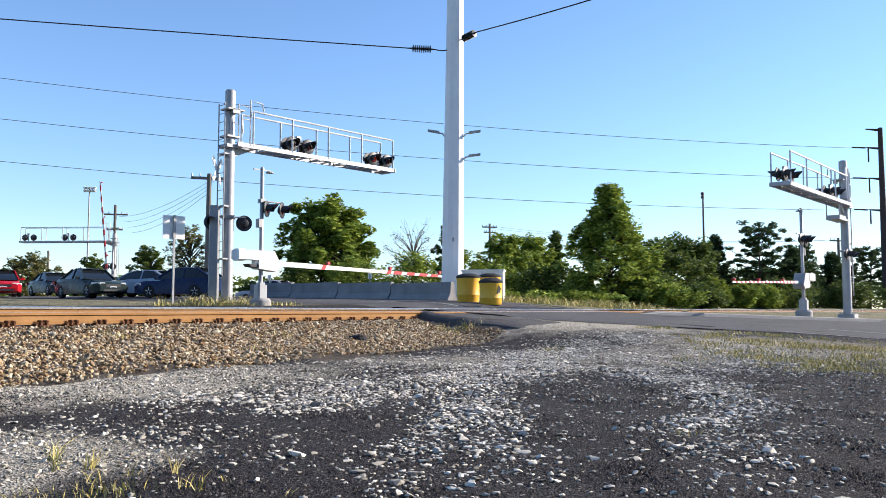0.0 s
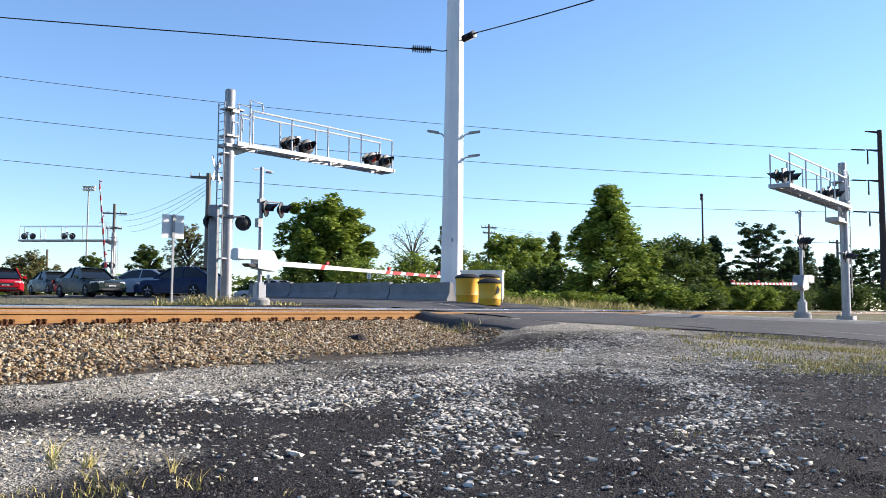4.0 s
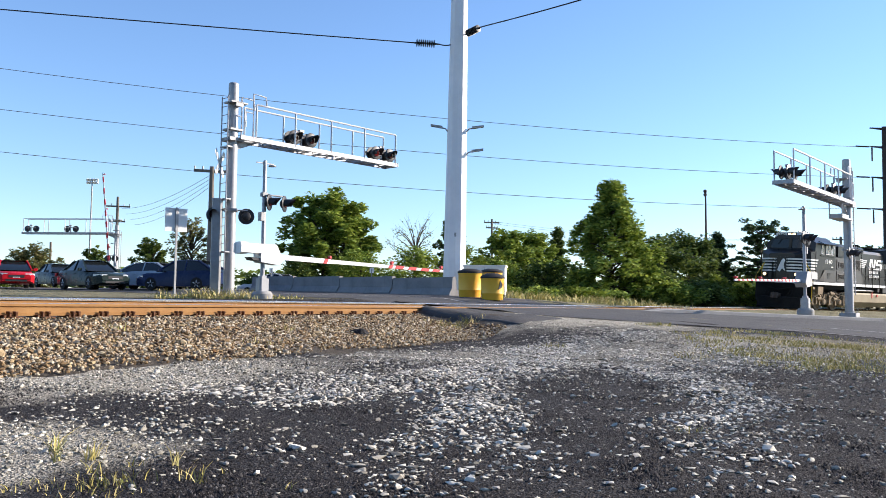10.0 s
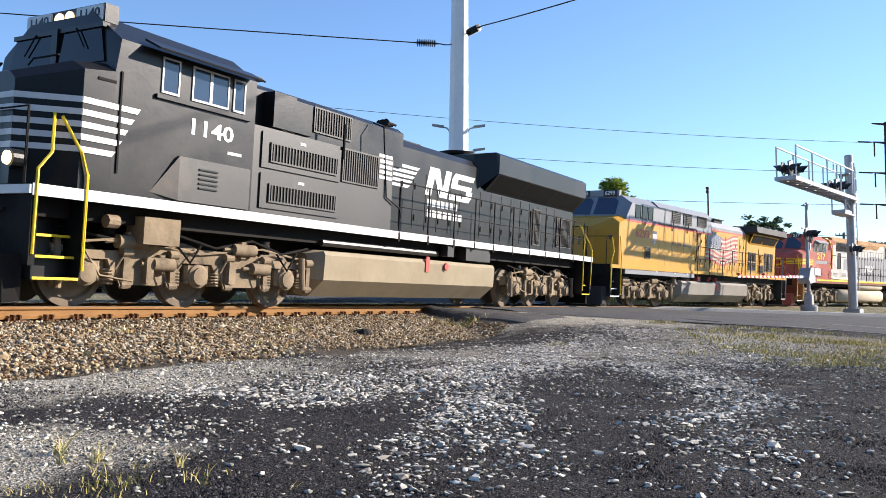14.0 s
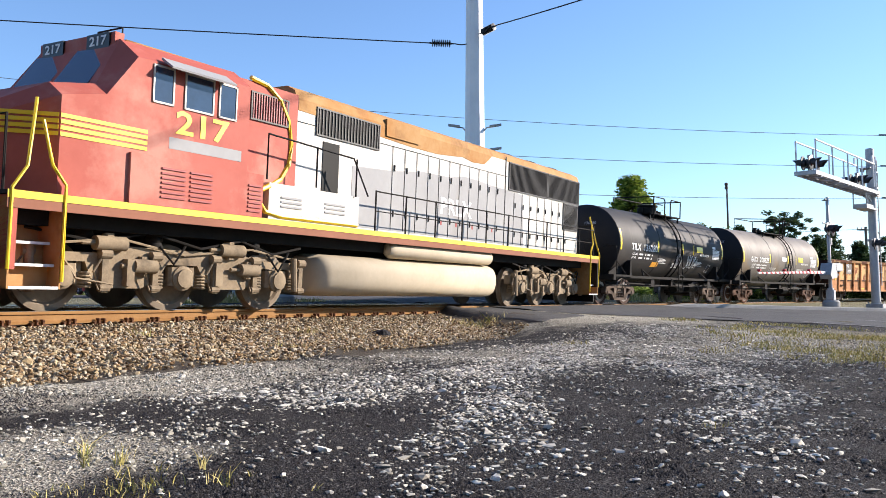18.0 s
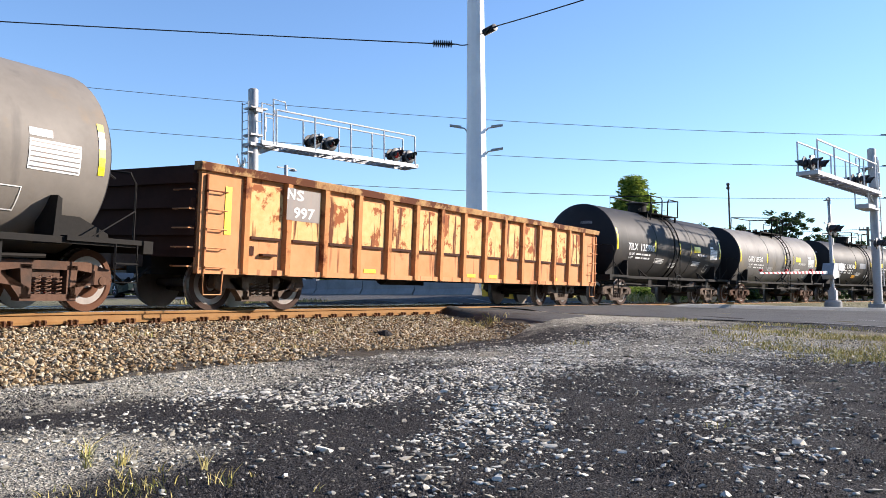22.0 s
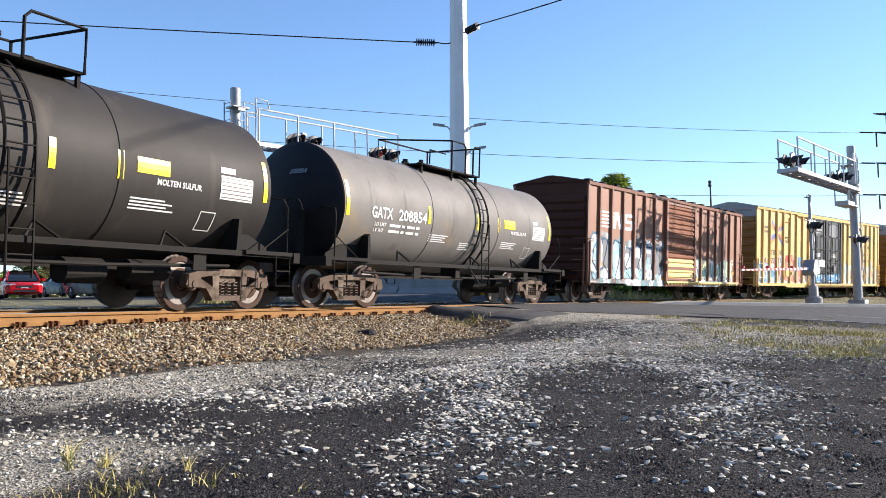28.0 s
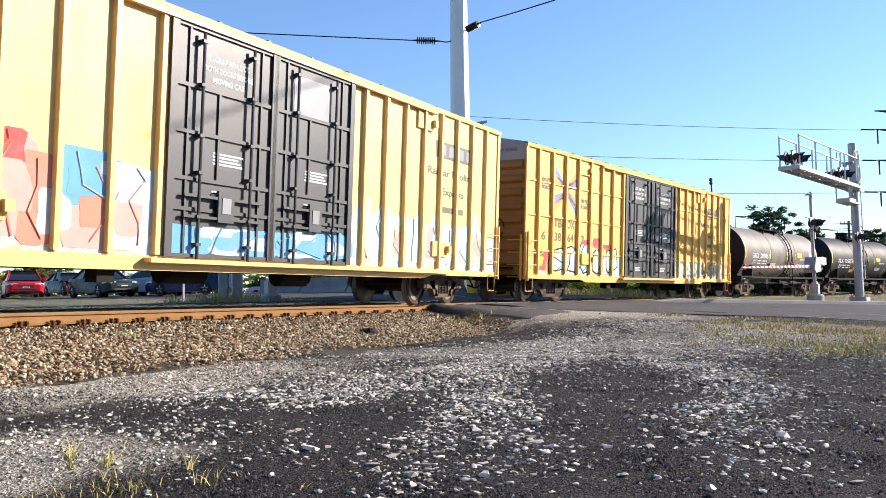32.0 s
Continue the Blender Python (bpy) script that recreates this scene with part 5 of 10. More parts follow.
M_TRUCKBROWN = mat("brown_truck_iron", (0.14, 0.102, 0.078), (0.08, 0.058, 0.045), 3.0, 0.9, bump=0.3, grime=((0.21, 0.17, 0.13), 0.58))
M_WHEEL = mat("wheel_rust", (0.085, 0.05, 0.036), (0.05, 0.032, 0.025), 3.0, 0.8, bump=0.15)
M_TRUCKRUST = mat("orange_rust_truck", (0.13, 0.07, 0.045), (0.08, 0.045, 0.032), 3.0, 0.9, bump=0.3, grime=((0.06, 0.043, 0.034), 0.56))
M_WHEELRUST = mat("orange_rust_wheel", (0.13, 0.056, 0.03), (0.08, 0.038, 0.024), 3.0, 0.85)
M_WHEELDUST = mat("wheel_dust", (0.24, 0.195, 0.145), (0.16, 0.125, 0.09), 3.0, 0.85)
M_TREAD = mat("wheel_tread", (0.3, 0.26, 0.23), (0.2, 0.17, 0.15), 3.0, 0.45, 0.6)
M_TANDUST = paint("dusty_fuel_tank", (0.33, 0.275, 0.185), (0.25, 0.205, 0.135), dirt=((0.2, 0.16, 0.115), 0.6), streak=((0.22, 0.175, 0.125), 0.62, 1.5), rough=0.7)
M_GREYDUST = paint("grey_fuel_tank", (0.25, 0.23, 0.195), (0.2, 0.182, 0.155), streak=((0.2, 0.17, 0.14), 0.6, 1.5), rough=0.7)
M_CREAM = paint("cream_fuel_tank", (0.52, 0.44, 0.32), (0.42, 0.35, 0.25), streak=((0.3, 0.24, 0.17), 0.62, 1.5), rough=0.7)
M_LOCOBLACK = paint("locomotive_black", (0.011, 0.011, 0.012), (0.017, 0.0168, 0.0168), dirt=((0.032, 0.029, 0.025), 0.62), rough=0.33)
M_LOCOBLACK.node_tree.nodes["Principled BSDF"].inputs["Specular IOR Level"].default_value = 0.3
M_LOCODUST = paint("dusty_black", (0.026, 0.0245, 0.0225), (0.018, 0.0175, 0.017), dirt=((0.07, 0.057, 0.042), 0.6), rough=0.45)
M_STRIPE = paint("stripe_white", (0.74, 0.73, 0.7), (0.64, 0.63, 0.6))
M_LEMON = paint("loco_yellow", (0.56, 0.28, 0.015), (0.49, 0.24, 0.014), dirt=((0.5, 0.26, 0.05), 0.62), streak=((0.42, 0.22, 0.035), 0.62, 1.5), rough=0.4)
M_LOCOGREY = paint("loco_grey", (0.24, 0.25, 0.265), (0.18, 0.185, 0.195), dirt=((0.2, 0.19, 0.18), 0.62))
M_DKGREY = paint("sooty_grey", (0.055, 0.052, 0.05), (0.04, 0.0385, 0.0375), dirt=((0.025, 0.023, 0.021), 0.56), rough=0.65)
M_REDLINE = paint("red_trim", (0.6, 0.07, 0.05), (0.5, 0.06, 0.045))
M_NAVY = paint("navy_trim", (0.02, 0.035, 0.09), (0.03, 0.045, 0.1))
M_FADERED = paint("faded_red", (0.42, 0.11, 0.08), (0.34, 0.085, 0.062), dirt=((0.47, 0.2, 0.15), 0.56), rough=0.6)
M_DEEPRED = paint("deep_red", (0.3, 0.03, 0.025), (0.24, 0.03, 0.025))
M_SILVER = paint("faded_silver", (0.54, 0.51, 0.45), (0.45, 0.425, 0.375), dirt=((0.42, 0.36, 0.29), 0.6), streak=((0.34, 0.28, 0.22), 0.6, 1.6), rough=0.5)
M_SILVERGREY = paint("primer_grey", (0.33, 0.33, 0.325), (0.27, 0.27, 0.27), streak=((0.22, 0.2, 0.18), 0.6, 1.6), rough=0.6)
M_RUSTROOF = paint("rusting_roof", (0.34, 0.15, 0.04), (0.42, 0.26, 0.12), dirt=((0.15, 0.06, 0.024), 0.5), rough=0.8)
M_RUSTSILL = paint("rusty_sill", (0.28, 0.12, 0.075), (0.22, 0.1, 0.065), rough=0.8)
M_BRIGHTYEL = mat("bright_yellow", (0.85, 0.58, 0.01), (0.75, 0.5, 0.02), 3.0, 0.45)
M_REFLECT = mat("reflective_yellow", (0.9, 0.72, 0.02), (0.82, 0.62, 0.02), 3.0, 0.3)
M_ORANGE = mat("orange_decal", (0.8, 0.36, 0.02), (0.7, 0.3, 0.02), 3.0, 0.5)
M_GRILLE = mat("dark_grille", (0.008, 0.0078, 0.0075), (0.015, 0.014, 0.012), 6.0, 0.6)
M_FIN = mat("grille_fin", (0.04, 0.0375, 0.034), (0.028, 0.026, 0.024), 4.0, 0.55)
M_GLASS = glassy("cab_glass", (0.006, 0.009, 0.009))
M_GLASS.node_tree.nodes["Principled BSDF"].inputs["Specular IOR Level"].default_value = 0.3
M_GLASSBLUE = glassy("tinted_glass", (0.03, 0.05, 0.09))
M_HEADLAMP = glow("headlamp", (1.0, 0.72, 0.36), 1.6)
M_GONDOLA = paint("faded_gondola_orange", (0.5, 0.205, 0.08), (0.55, 0.28, 0.135), dirt=((0.17, 0.055, 0.022), 0.6, 0.07), streak=((0.14, 0.045, 0.02), 0.61, 4.0, 0.08), rough=0.8, shift=True)
M_GONPANEL = paint("peeling_cream_panel", (0.66, 0.44, 0.2), (0.58, 0.32, 0.12), dirt=((0.27, 0.085, 0.03), 0.535, 0.05), streak=((0.12, 0.038, 0.017), 0.54, 6.0, 0.06), rough=0.8, scale=6.0, shift=True)
M_GONCHORD = paint("rusted_chord", (0.2, 0.07, 0.03), (0.52, 0.34, 0.15), dirt=((0.11, 0.038, 0.018), 0.5, 0.06), rough=0.85, scale=4.0)
M_GONRIB = paint("rusted_post", (0.44, 0.165, 0.06), (0.52, 0.25, 0.1), dirt=((0.14, 0.045, 0.02), 0.56, 0.08), rough=0.85, scale=3.0, shift=True)
# rust, with the shade of the inside and ends put into its colour
M_GONINSHADE = paint("rusty_inside_shaded", (0.065, 0.026, 0.016), (0.04, 0.017, 0.011), rough=0.9)
M_FADEDBLACK = paint("faded_black_patch", (0.14, 0.12, 0.11), (0.2, 0.16, 0.13), streak=((0.3, 0.14, 0.07), 0.6, 4.0))


def graffiti_paint(name, base, base2, zones, seed, colours, rough=0.55):
    """Car paint under a band of sprayed colours. zones: (from x, to x, top z, fade)."""
    m = paint(name, base, base2, streak=(tuple(v * 0.72 for v in base), 0.66, 2.0), rough=rough)
    n, l = m.node_tree.nodes, m.node_tree.links
    b = n["Principled BSDF"]
    col = b.inputs["Base Color"].links[0].from_socket
    tc = n.new("ShaderNodeTexCoord")
    sep = n.new("ShaderNodeSeparateXYZ")
    l.new(tc.outputs["Object"], sep.inputs[0])
    def math_node(op, a, b_, c=None):
        k = n.new("ShaderNodeMath")
        k.operation = op
        for i, v in enumerate((a, b_, c)):
            if v is None:
                continue
            if isinstance(v, (int, float)):
                k.inputs[i].default_value = v
            else:
                l.new(v, k.inputs[i])
        return k.outputs[0]
    mp = n.new("ShaderNodeMapping")
    mp.inputs["Location"].default_value = (seed, 0, seed * 0.7)
    mp.inputs["Scale"].default_value = (1.1, 0.0, 0.62)
    mp.inputs["Rotation"].default_value = (0, 0.22, 0)
    l.new(tc.outputs["Object"], mp.inputs["Vector"])
    wob = n.new("ShaderNodeTexNoise")
    wob.inputs["Scale"].default_value, wob.inputs["Detail"].default_value = 1.6, 3
    l.new(mp.outputs[0], wob.inputs["Vector"])
    warp = n.new("ShaderNodeVectorMath")
    warp.operation = "MULTIPLY_ADD"
    l.new(wob.outputs["Color"], warp.inputs[0])
    warp.inputs[1].default_value = (0.5, 0.0, 0.5)
    l.new(mp.outputs[0], warp.inputs[2])
    vor = n.new("ShaderNodeTexVoronoi")
    vor.inputs["Scale"].default_value = 1.7
    l.new(warp.outputs[0], vor.inputs["Vector"])
    edge = n.new("ShaderNodeTexVoronoi")
    edge.feature = "DISTANCE_TO_EDGE"
    edge.inputs["Scale"].default_value = 1.7
    l.new(warp.outputs[0], edge.inputs["Vector"])
    ramp = n.new("ShaderNodeValToRGB")
    ramp.color_ramp.interpolation = "CONSTANT"
    while len(ramp.color_ramp.elements) < len(colours):
        ramp.color_ramp.elements.new(0.5)
    for i, (e, c) in enumerate(zip(ramp.color_ramp.elements, colours)):
        e.position, e.color = i / len(colours), (*c, 1)
    sx = n.new("ShaderNodeSeparateColor")
    l.new(vor.outputs["Color"], sx.inputs[0])
    l.new(sx.outputs[0], ramp.inputs[0])
    # outlines between the sprayed shapes, and thin inner strokes
    lines = n.new("ShaderNodeTexVoronoi")
    lines.feature = "DISTANCE_TO_EDGE"
    lines.inputs["Scale"].default_value = 3.1
    l.new(warp.outputs[0], lines.inputs["Vector"])
    def mixc(f, a, c):
        x = n.new("ShaderNodeMix")
        x.data_type = "RGBA"
        l.new(f, x.inputs["Factor"])
        for sock, v in ((x.inputs["A"], a), (x.inputs["B"], c)):
            if isinstance(v, tuple):
                sock.default_value = (*v, 1)
            else:
                l.new(v, sock)
        return x.outputs["Result"]
    g = mixc(math_node("LESS_THAN", edge.outputs["Distance"], 0.05), ramp.outputs[0], colours[-1])
    g = mixc(math_node("LESS_THAN", lines.outputs["Distance"], 0.016), g, colours[0])
    mask = None
    for x0, x1, top, fade in zones:
        a = math_node("MULTIPLY", math_node("GREATER_THAN", sep.outputs[0], x0), math_node("LESS_THAN", sep.outputs[0], x1))
        h = math_node("MULTIPLY_ADD", wob.outputs[0], fade, top - 0.5 * fade)
        k = math_node("MULTIPLY", a, math_node("LESS_THAN", sep.outputs[2], h))
        mask = k if mask is None else math_node("MAXIMUM", mask, k)
    worn = n.new("ShaderNodeTexNoise")
    worn.inputs["Scale"].default_value, worn.inputs["Detail"].default_value = 5.0, 8
    l.new(tc.outputs["Object"], worn.inputs["Vector"])
    wr = n.new("ShaderNodeMapRange")
    wr.inputs["From Min"].default_value, wr.inputs["From Max"].default_value = 0.3, 0.45
    wr.inputs["To Max"].default_value = 0.88
    l.new(worn.outputs[0], wr.inputs["Value"])
    l.new(mixc(math_node("MULTIPLY", mask, wr.outputs[0]), col, g), b.inputs["Base Color"])
    return m


TRAIN, WHEELS = [], []                  # (car, place of its middle at the start, truck centres); (wheelset, rest pose, car's row, radius)
SIDE = Matrix(((-1, 0, 0, 0), (0, 0, 1, 0), (0, 1, 0, 0), (0, 0, 0, 1)))    # writing on a car's near side
CACHE = {}


def shared(key, make, material, smooth=False):
    if key not in CACHE:
        CACHE[key] = make().mesh(key, material, smooth)
    return CACHE[key]


def side_at(u, y, z):
    return Matrix.Translation((u, y, z)) @ SIDE


def words(parent, text, u, y, z, size, material, width=None, label="", name="lettering"):
    return lettering(name, text, size, material, parent, side_at(u, y, z), label, width)


def bars(parent, u, y, z, w, rows, material, h=0.035, gap=0.07, name="small_print"):
    """Lines of writing too small to read."""
    g = Geo()
    for i in range(rows):
        k = w * (1 - 0.25 * ((i * 37) % 10) / 10)
        g.box(u - k, u, y, y + 0.003, z - i * gap - h, z - i * gap)
    return part(name, g, material, parent)


def plate(parent, name, u0, u1, y, z0, z1, material, t=0.006, label=""):
    return part(name, Geo().box(min(u0, u1), max(u0, u1), y, y + t, z0, z1), material, parent, label)


# ---------------------------------------------------------------- trucks
def wheelset_geo(r, n=28):
    g = Geo()
    for s in (-1, 1):
        y = 0.72 * s
        prof = [(0.09, y - 0.02 * s), (0.13, y + 0.10 * s), (0.2, y + 0.07 * s), (r * 0.74, y + 0.035 * s), (r * 0.82, y + 0.075 * s), (r, y + 0.07 * s), (r, y - 0.03 * s), (r + 0.025, y - 0.05 * s), (r + 0.02, y - 0.07 * s), (r * 0.78, y - 0.07 * s), (0.14, y - 0.05 * s)]
        g.lathe(prof, (0, 0, 0), "y", n)
    return g.cyl((0, -0.98, 0), (0, 0.98, 0), 0.075, 10)


def tread_geo(r, n=28):
    g = Geo()
    for s in (1,):
        y = 0.72 * s
        g.lathe([(r + 0.002, y + 0.055 * s), (r + 0.002, y - 0.028 * s), (r + 0.027, y - 0.052 * s), (r + 0.022, y - 0.072 * s), (r * 0.93, y - 0.072 * s)], (0, 0, 0), "y", n)
    return g


def side_frame_geo():
    """Cast side frame: top chord, sloping bottom chord, columns and pedestals."""
    g = Geo()
    for s in (-1, 1):
        y0, y1 = s * 0.93, s * 1.09
        for pts in ([(-1.08, 0.44), (-1.02, 0.62), (-0.62, 0.72), (0.62, 0.72), (1.02, 0.62), (1.08, 0.44), (0.95, 0.42), (0.78, 0.56), (0.5, 0.6), (-0.5, 0.6), (-0.78, 0.56), (-0.95, 0.42)],):
            g.prism(pts, y0, y1, "y")
        for m in (-1, 1):
            g.prism([(m * 1.08, 0.45), (m * 0.78, 0.57), (m * 0.66, 0.46), (m * 0.44, 0.2), (m * 0.34, 0.2), (m * 0.3, 0.34), (m * 0.6, 0.6), (m * 0.72, 0.6)][:6], y0, y1, "y")
            g.prism([(m * 0.28, 0.2), (m * 0.42, 0.2), (m * 0.46, 0.66), (m * 0.28, 0.66)], y0, y1, "y")
            g.cbox((m * 0.889, s * 1.0, 0.5), (0.34, 0.2, 0.2), 0.03)
        g.box(-0.45, 0.45, y0, y1, 0.17, 0.26)
    return g


def spring_geo():
    """One coil spring."""
    return Geo().tube([(0.065 * math.cos(k * 0.9), 0.065 * math.sin(k * 0.9), 0.26 + k * 0.0076) for k in range(36)], 0.014, 4)


def bearing_geo():
    return Geo().lathe([(0.11, 0.0), (0.115, 0.06), (0.1, 0.075), (0.07, 0.085), (0.065, 0.115), (0.03, 0.12), (0.0, 0.12)], (0, 0, 0), "y", 14)


def freight_truck(car, u, yaw, frame_mat, wheel_mat, r=0.457):
    k = frame_mat.name
    t = part("truck", shared("truck_bolster_" + k, lambda: Geo().box(-0.22, 0.22, -1.02, 1.02, 0.44, 0.6).box(-0.3, 0.3, -0.4, 0.4, 0.6, 0.72).box(-0.7, -0.55, -0.75, 0.75, 0.3, 0.42).box(0.55, 0.7, -0.75, 0.75, 0.3, 0.42), frame_mat), None, car, "cast iron freight truck", at=pose(u, 0, 0, 0, 0, yaw))
    part("side_frame", shared("side_frame_" + k, side_frame_geo, frame_mat), None, t)
    for s in (1, -1):
        for x in (-0.17, 0.0, 0.17):
            part("spring", shared("spring_" + k, spring_geo, frame_mat), None, t, at=pose(x, s * 1.02, 0))
    for x in (-0.889, 0.889):
        w = part("wheelset", shared("wheelset_" + wheel_mat.name, lambda: wheelset_geo(r), wheel_mat, 40), None, t, at=pose(x, 0, r))
        WHEELS.append((w, (x, 0, r), len(TRAIN), r))
        for s in (1, -1):
            part("wheel_tread", shared("wheel_tread", lambda: tread_geo(r), M_TREAD, 40), None, t, at=pose(x, 0, r, 0, 0, 0 if s > 0 else 180))
            part("bearing", shared("bearing_" + k, bearing_geo, frame_mat, 40), None, t, at=pose(x, 1.0 * s, r, 0, 0, 0 if s > 0 else 180))
    for s in (1, -1):
        part("brake_rigging", shared("brake_rigging", lambda: Geo().tube([(-0.75, 0.6, 0.35), (0.75, 0.6, 0.35)], 0.03, 6).tube([(-0.5, 0.86, 0.62), (0.5, 0.86, 0.76)], 0.02, 6), M_UNDER), None, t, at=pose(0, 0, 0, 0, 0, 0 if s > 0 else 180))
    return t


def coupler(car, u, s):
    g = Geo().box(min(u, u + s * 0.55), max(u, u + s * 0.55), -0.1, 0.1, 0.72, 0.92)
    g.prism([(u + s * 0.5, -0.16), (u + s * 0.62, -0.2), (u + s * 0.84, -0.14), (u + s * 0.86, 0.02), (u + s * 0.7, 0.0), (u + s * 0.66, 0.16), (u + s * 0.5, 0.16)], 0.66, 0.98)
    part("coupler", g, M_TRUCKBROWN, car, "rusty knuckle coupler")
    part("air_hose", Geo().tube([(u + s * 0.1, 0.42, 0.72), (u + s * 0.3, 0.42, 0.55), (u + s * 0.55, 0.34, 0.42), (u + s * 0.8, 0.2, 0.5)], 0.025, 6), M_UNDER, car)


def grab(g, pts, r=0.014):
    return g.tube(pts, r, 5)


# ---------------------------------------------------------------- tank cars
R_T, Z_T, L_T = 1.37, 2.17, 5.05        # shell radius, height of its axis, half length of the straight shell

def tank_point(u, a, lift=0.0):
    return (u, (R_T + lift) * math.cos(a), Z_T + (R_T + lift) * math.sin(a))


def shell_patch(parent, name, u0, u1, z0, z1, material, lift=0.008, n=6, label=""):
    """A thin patch that follows the shell between two heights."""
    a0, a1 = (math.asin((z - Z_T) / R_T) for z in (z0, z1))
    g = Geo()
    for u in (u0, u1):
        for k in range(n + 1):
            g.v.append(tank_point(u, a0 + (a1 - a0) * k / n, lift))
    g.f = [(k, k + 1, n + 2 + k, n + 1 + k) for k in range(n)]
    return part(name, g, material, parent, label)


def shell_words(parent, text, u, z, size, material, width=None, name="lettering", label=""):
    ob = lettering(name, text, size, material, parent, Matrix.Identity(4), label, width, 0.0)
    a0 = math.asin((z - Z_T) / R_T)
    for v in ob.data.vertices:
        v.co = tank_point(u - v.co.x, a0 + v.co.y / R_T, 0.011)
    return ob


def scrawl(parent, u, z, w, h, seed, material, name="chalk_scrawl"):
    """A sprayed one-line tag on the shell."""
    rng = random.Random(seed)
    g = Geo()
    for stroke in range(5):
        pts, x, y = [], u - w * stroke / 5, z
        ph = rng.random() * 6
        for k in range(15):
            q = k / 14
            uu = x - w * 0.3 * q + 0.1 * w * math.sin(ph + q * 9)
            zz = z + h * 0.5 * math.sin(ph * 2 + q * (5 + 3 * rng.random())) * (1 - 0.2 * q)
            a = math.asin(max(-0.98, min(0.98, (zz - Z_T) / R_T)))
            pts.append(tank_point(uu, a, 0.008))
        g.tube(pts, 0.011, 4)
    return part(name, g, material, parent, "white sprayed scrawl")


def tank_car(s0, number, mark, paint_mat, label, dome, truck_mat, wheel_mat, tall=0.0, extras="", seed=1, light_end=False, strip_z=(1.95, 2.68)):
    car = thing("tank_car", label, "tank car", group="tank cars of the train")
    prof = [(R_T - 0.01, -L_T), (R_T, -L_T), (R_T, -1.7), (R_T + 0.012, -1.69), (R_T + 0.012, -1.63), (R_T, -1.62), (R_T, 1.62), (R_T + 0.012, 1.63), (R_T + 0.012, 1.69), (R_T, 1.7), (R_T, L_T), (R_T - 0.01, L_T)]
    head = [(R_T - 0.02, -0.02), (R_T, 0.0), (1.355, 0.02), (1.33, 0.05), (1.22, 0.13), (1.1, 0.19), (0.95, 0.26), (0.55, 0.36), (0.25, 0.395), (0.0, 0.4)]
    for e in (1, -1):
        part("tank_head", shared("tank_head", lambda: Geo().lathe(head, (0, 0, 0), "x", 48), M_TANKHEAD, 40), None, car, "dished black tank end", at=pose(e * L_T, 0, Z_T, 0, 0, 0 if e > 0 else 180))
    key = "tank_shell_" + paint_mat.name
    part("shell", shared(key, lambda: Geo().lathe(prof, (0, 0, Z_T), "x", 56), paint_mat, 40), None, car)
    # underframe
    part("centre_sill", shared("tank_sill", lambda: Geo().box(-5.75, 5.75, -0.3, 0.3, 0.66, 0.98), M_UNDER), None, car)
    for s in (1, -1):
        part("side_sill", shared("tank_side_sill", lambda: Geo().box(-5.6, 5.6, -0.03, 0.03, 0.96, 1.05), M_UNDER), None, car, at=pose(0, 1.42 * s, 0))
        for e in (1, -1):
            g = Geo().prism([(e * 4.15, 0.95), (e * 4.27, 0.95), (e * 4.27, 1.56), (e * 4.2, 1.6)], s * 1.2 - 0.2, s * 1.2 + 0.2, "y")
            g.prism([(e * 4.2, 1.0), (e * 5.35, 1.0), (e * 5.3, 1.15), (e * 4.2, 1.6)], s * 1.08 - 0.02, s * 1.08 + 0.02, "y")
            part("bolster", g, M_UNDER, car)
    for e in (1, -1):
        part("end_platform", Geo().box(min(e * 4.3, e * 5.75), max(e * 4.3, e * 5.75), -1.5, 1.5, 1.0, 1.07).box(min(e * 5.6, e * 5.78), max(e * 5.6, e * 5.78), -1.52, 1.52, 0.88, 1.07), M_UNDER, car)
        for s in (1, -1):
            part("hand_rail", grab(grab(Geo(), [(e * 5.45, s * 1.46, 1.05), (e * 5.45, s * 1.46, 1.9), (e * 5.4, s * 1.4, 2.05), (e * 5.3, s * 0.95, 2.1), (e * 5.55, s * 0.9, 2.0)], 0.018), [(e * 4.7, s * 1.48, 1.06), (e * 5.45, s * 1.48, 1.5)], 0.012), M_UNDER, car)
            st = Geo()
            x = e * 5.5
            st.tube([(x, s * 1.5, 1.0), (x, s * 1.52, 0.45), (x - e * 0.4, s * 1.52, 0.45), (x - e * 0.4, s * 1.5, 1.0)], 0.016, 5).tube([(x, s * 1.52, 0.72), (x - e * 0.4, s * 1.52, 0.72)], 0.014, 5)
            part("step", st, M_UNDER, car)
        coupler(car, e * 5.75, e)
    stay = Geo()
    for u in (2.9, -2.7, -0.4):
        for s in (1, -1):
            stay.tube([(u + 0.3, s * 1.42, 1.02), (u, s * 1.2, 1.28), (u - 0.3, s * 1.42, 1.02)], 0.028, 5)
    pieces("stay", stay, M_UNDER, car)
    part("brake_pipe", Geo().tube([(-4.2, 1.2, 0.78), (-1.5, 1.25, 0.72), (1.5, 1.25, 0.72), (4.2, 1.2, 0.78)], 0.03, 6), M_UNDER, car)
    pieces("brake_cylinder", Geo().cyl((-1.9, 0.7, 0.62), (-1.2, 0.7, 0.62), 0.2, 12).cyl((-3.1, 0.8, 0.66), (-2.3, 0.8, 0.66), 0.17, 12).box(0.35, 0.55, 0.9, 1.35, 0.72, 1.0), M_UNDER, car)
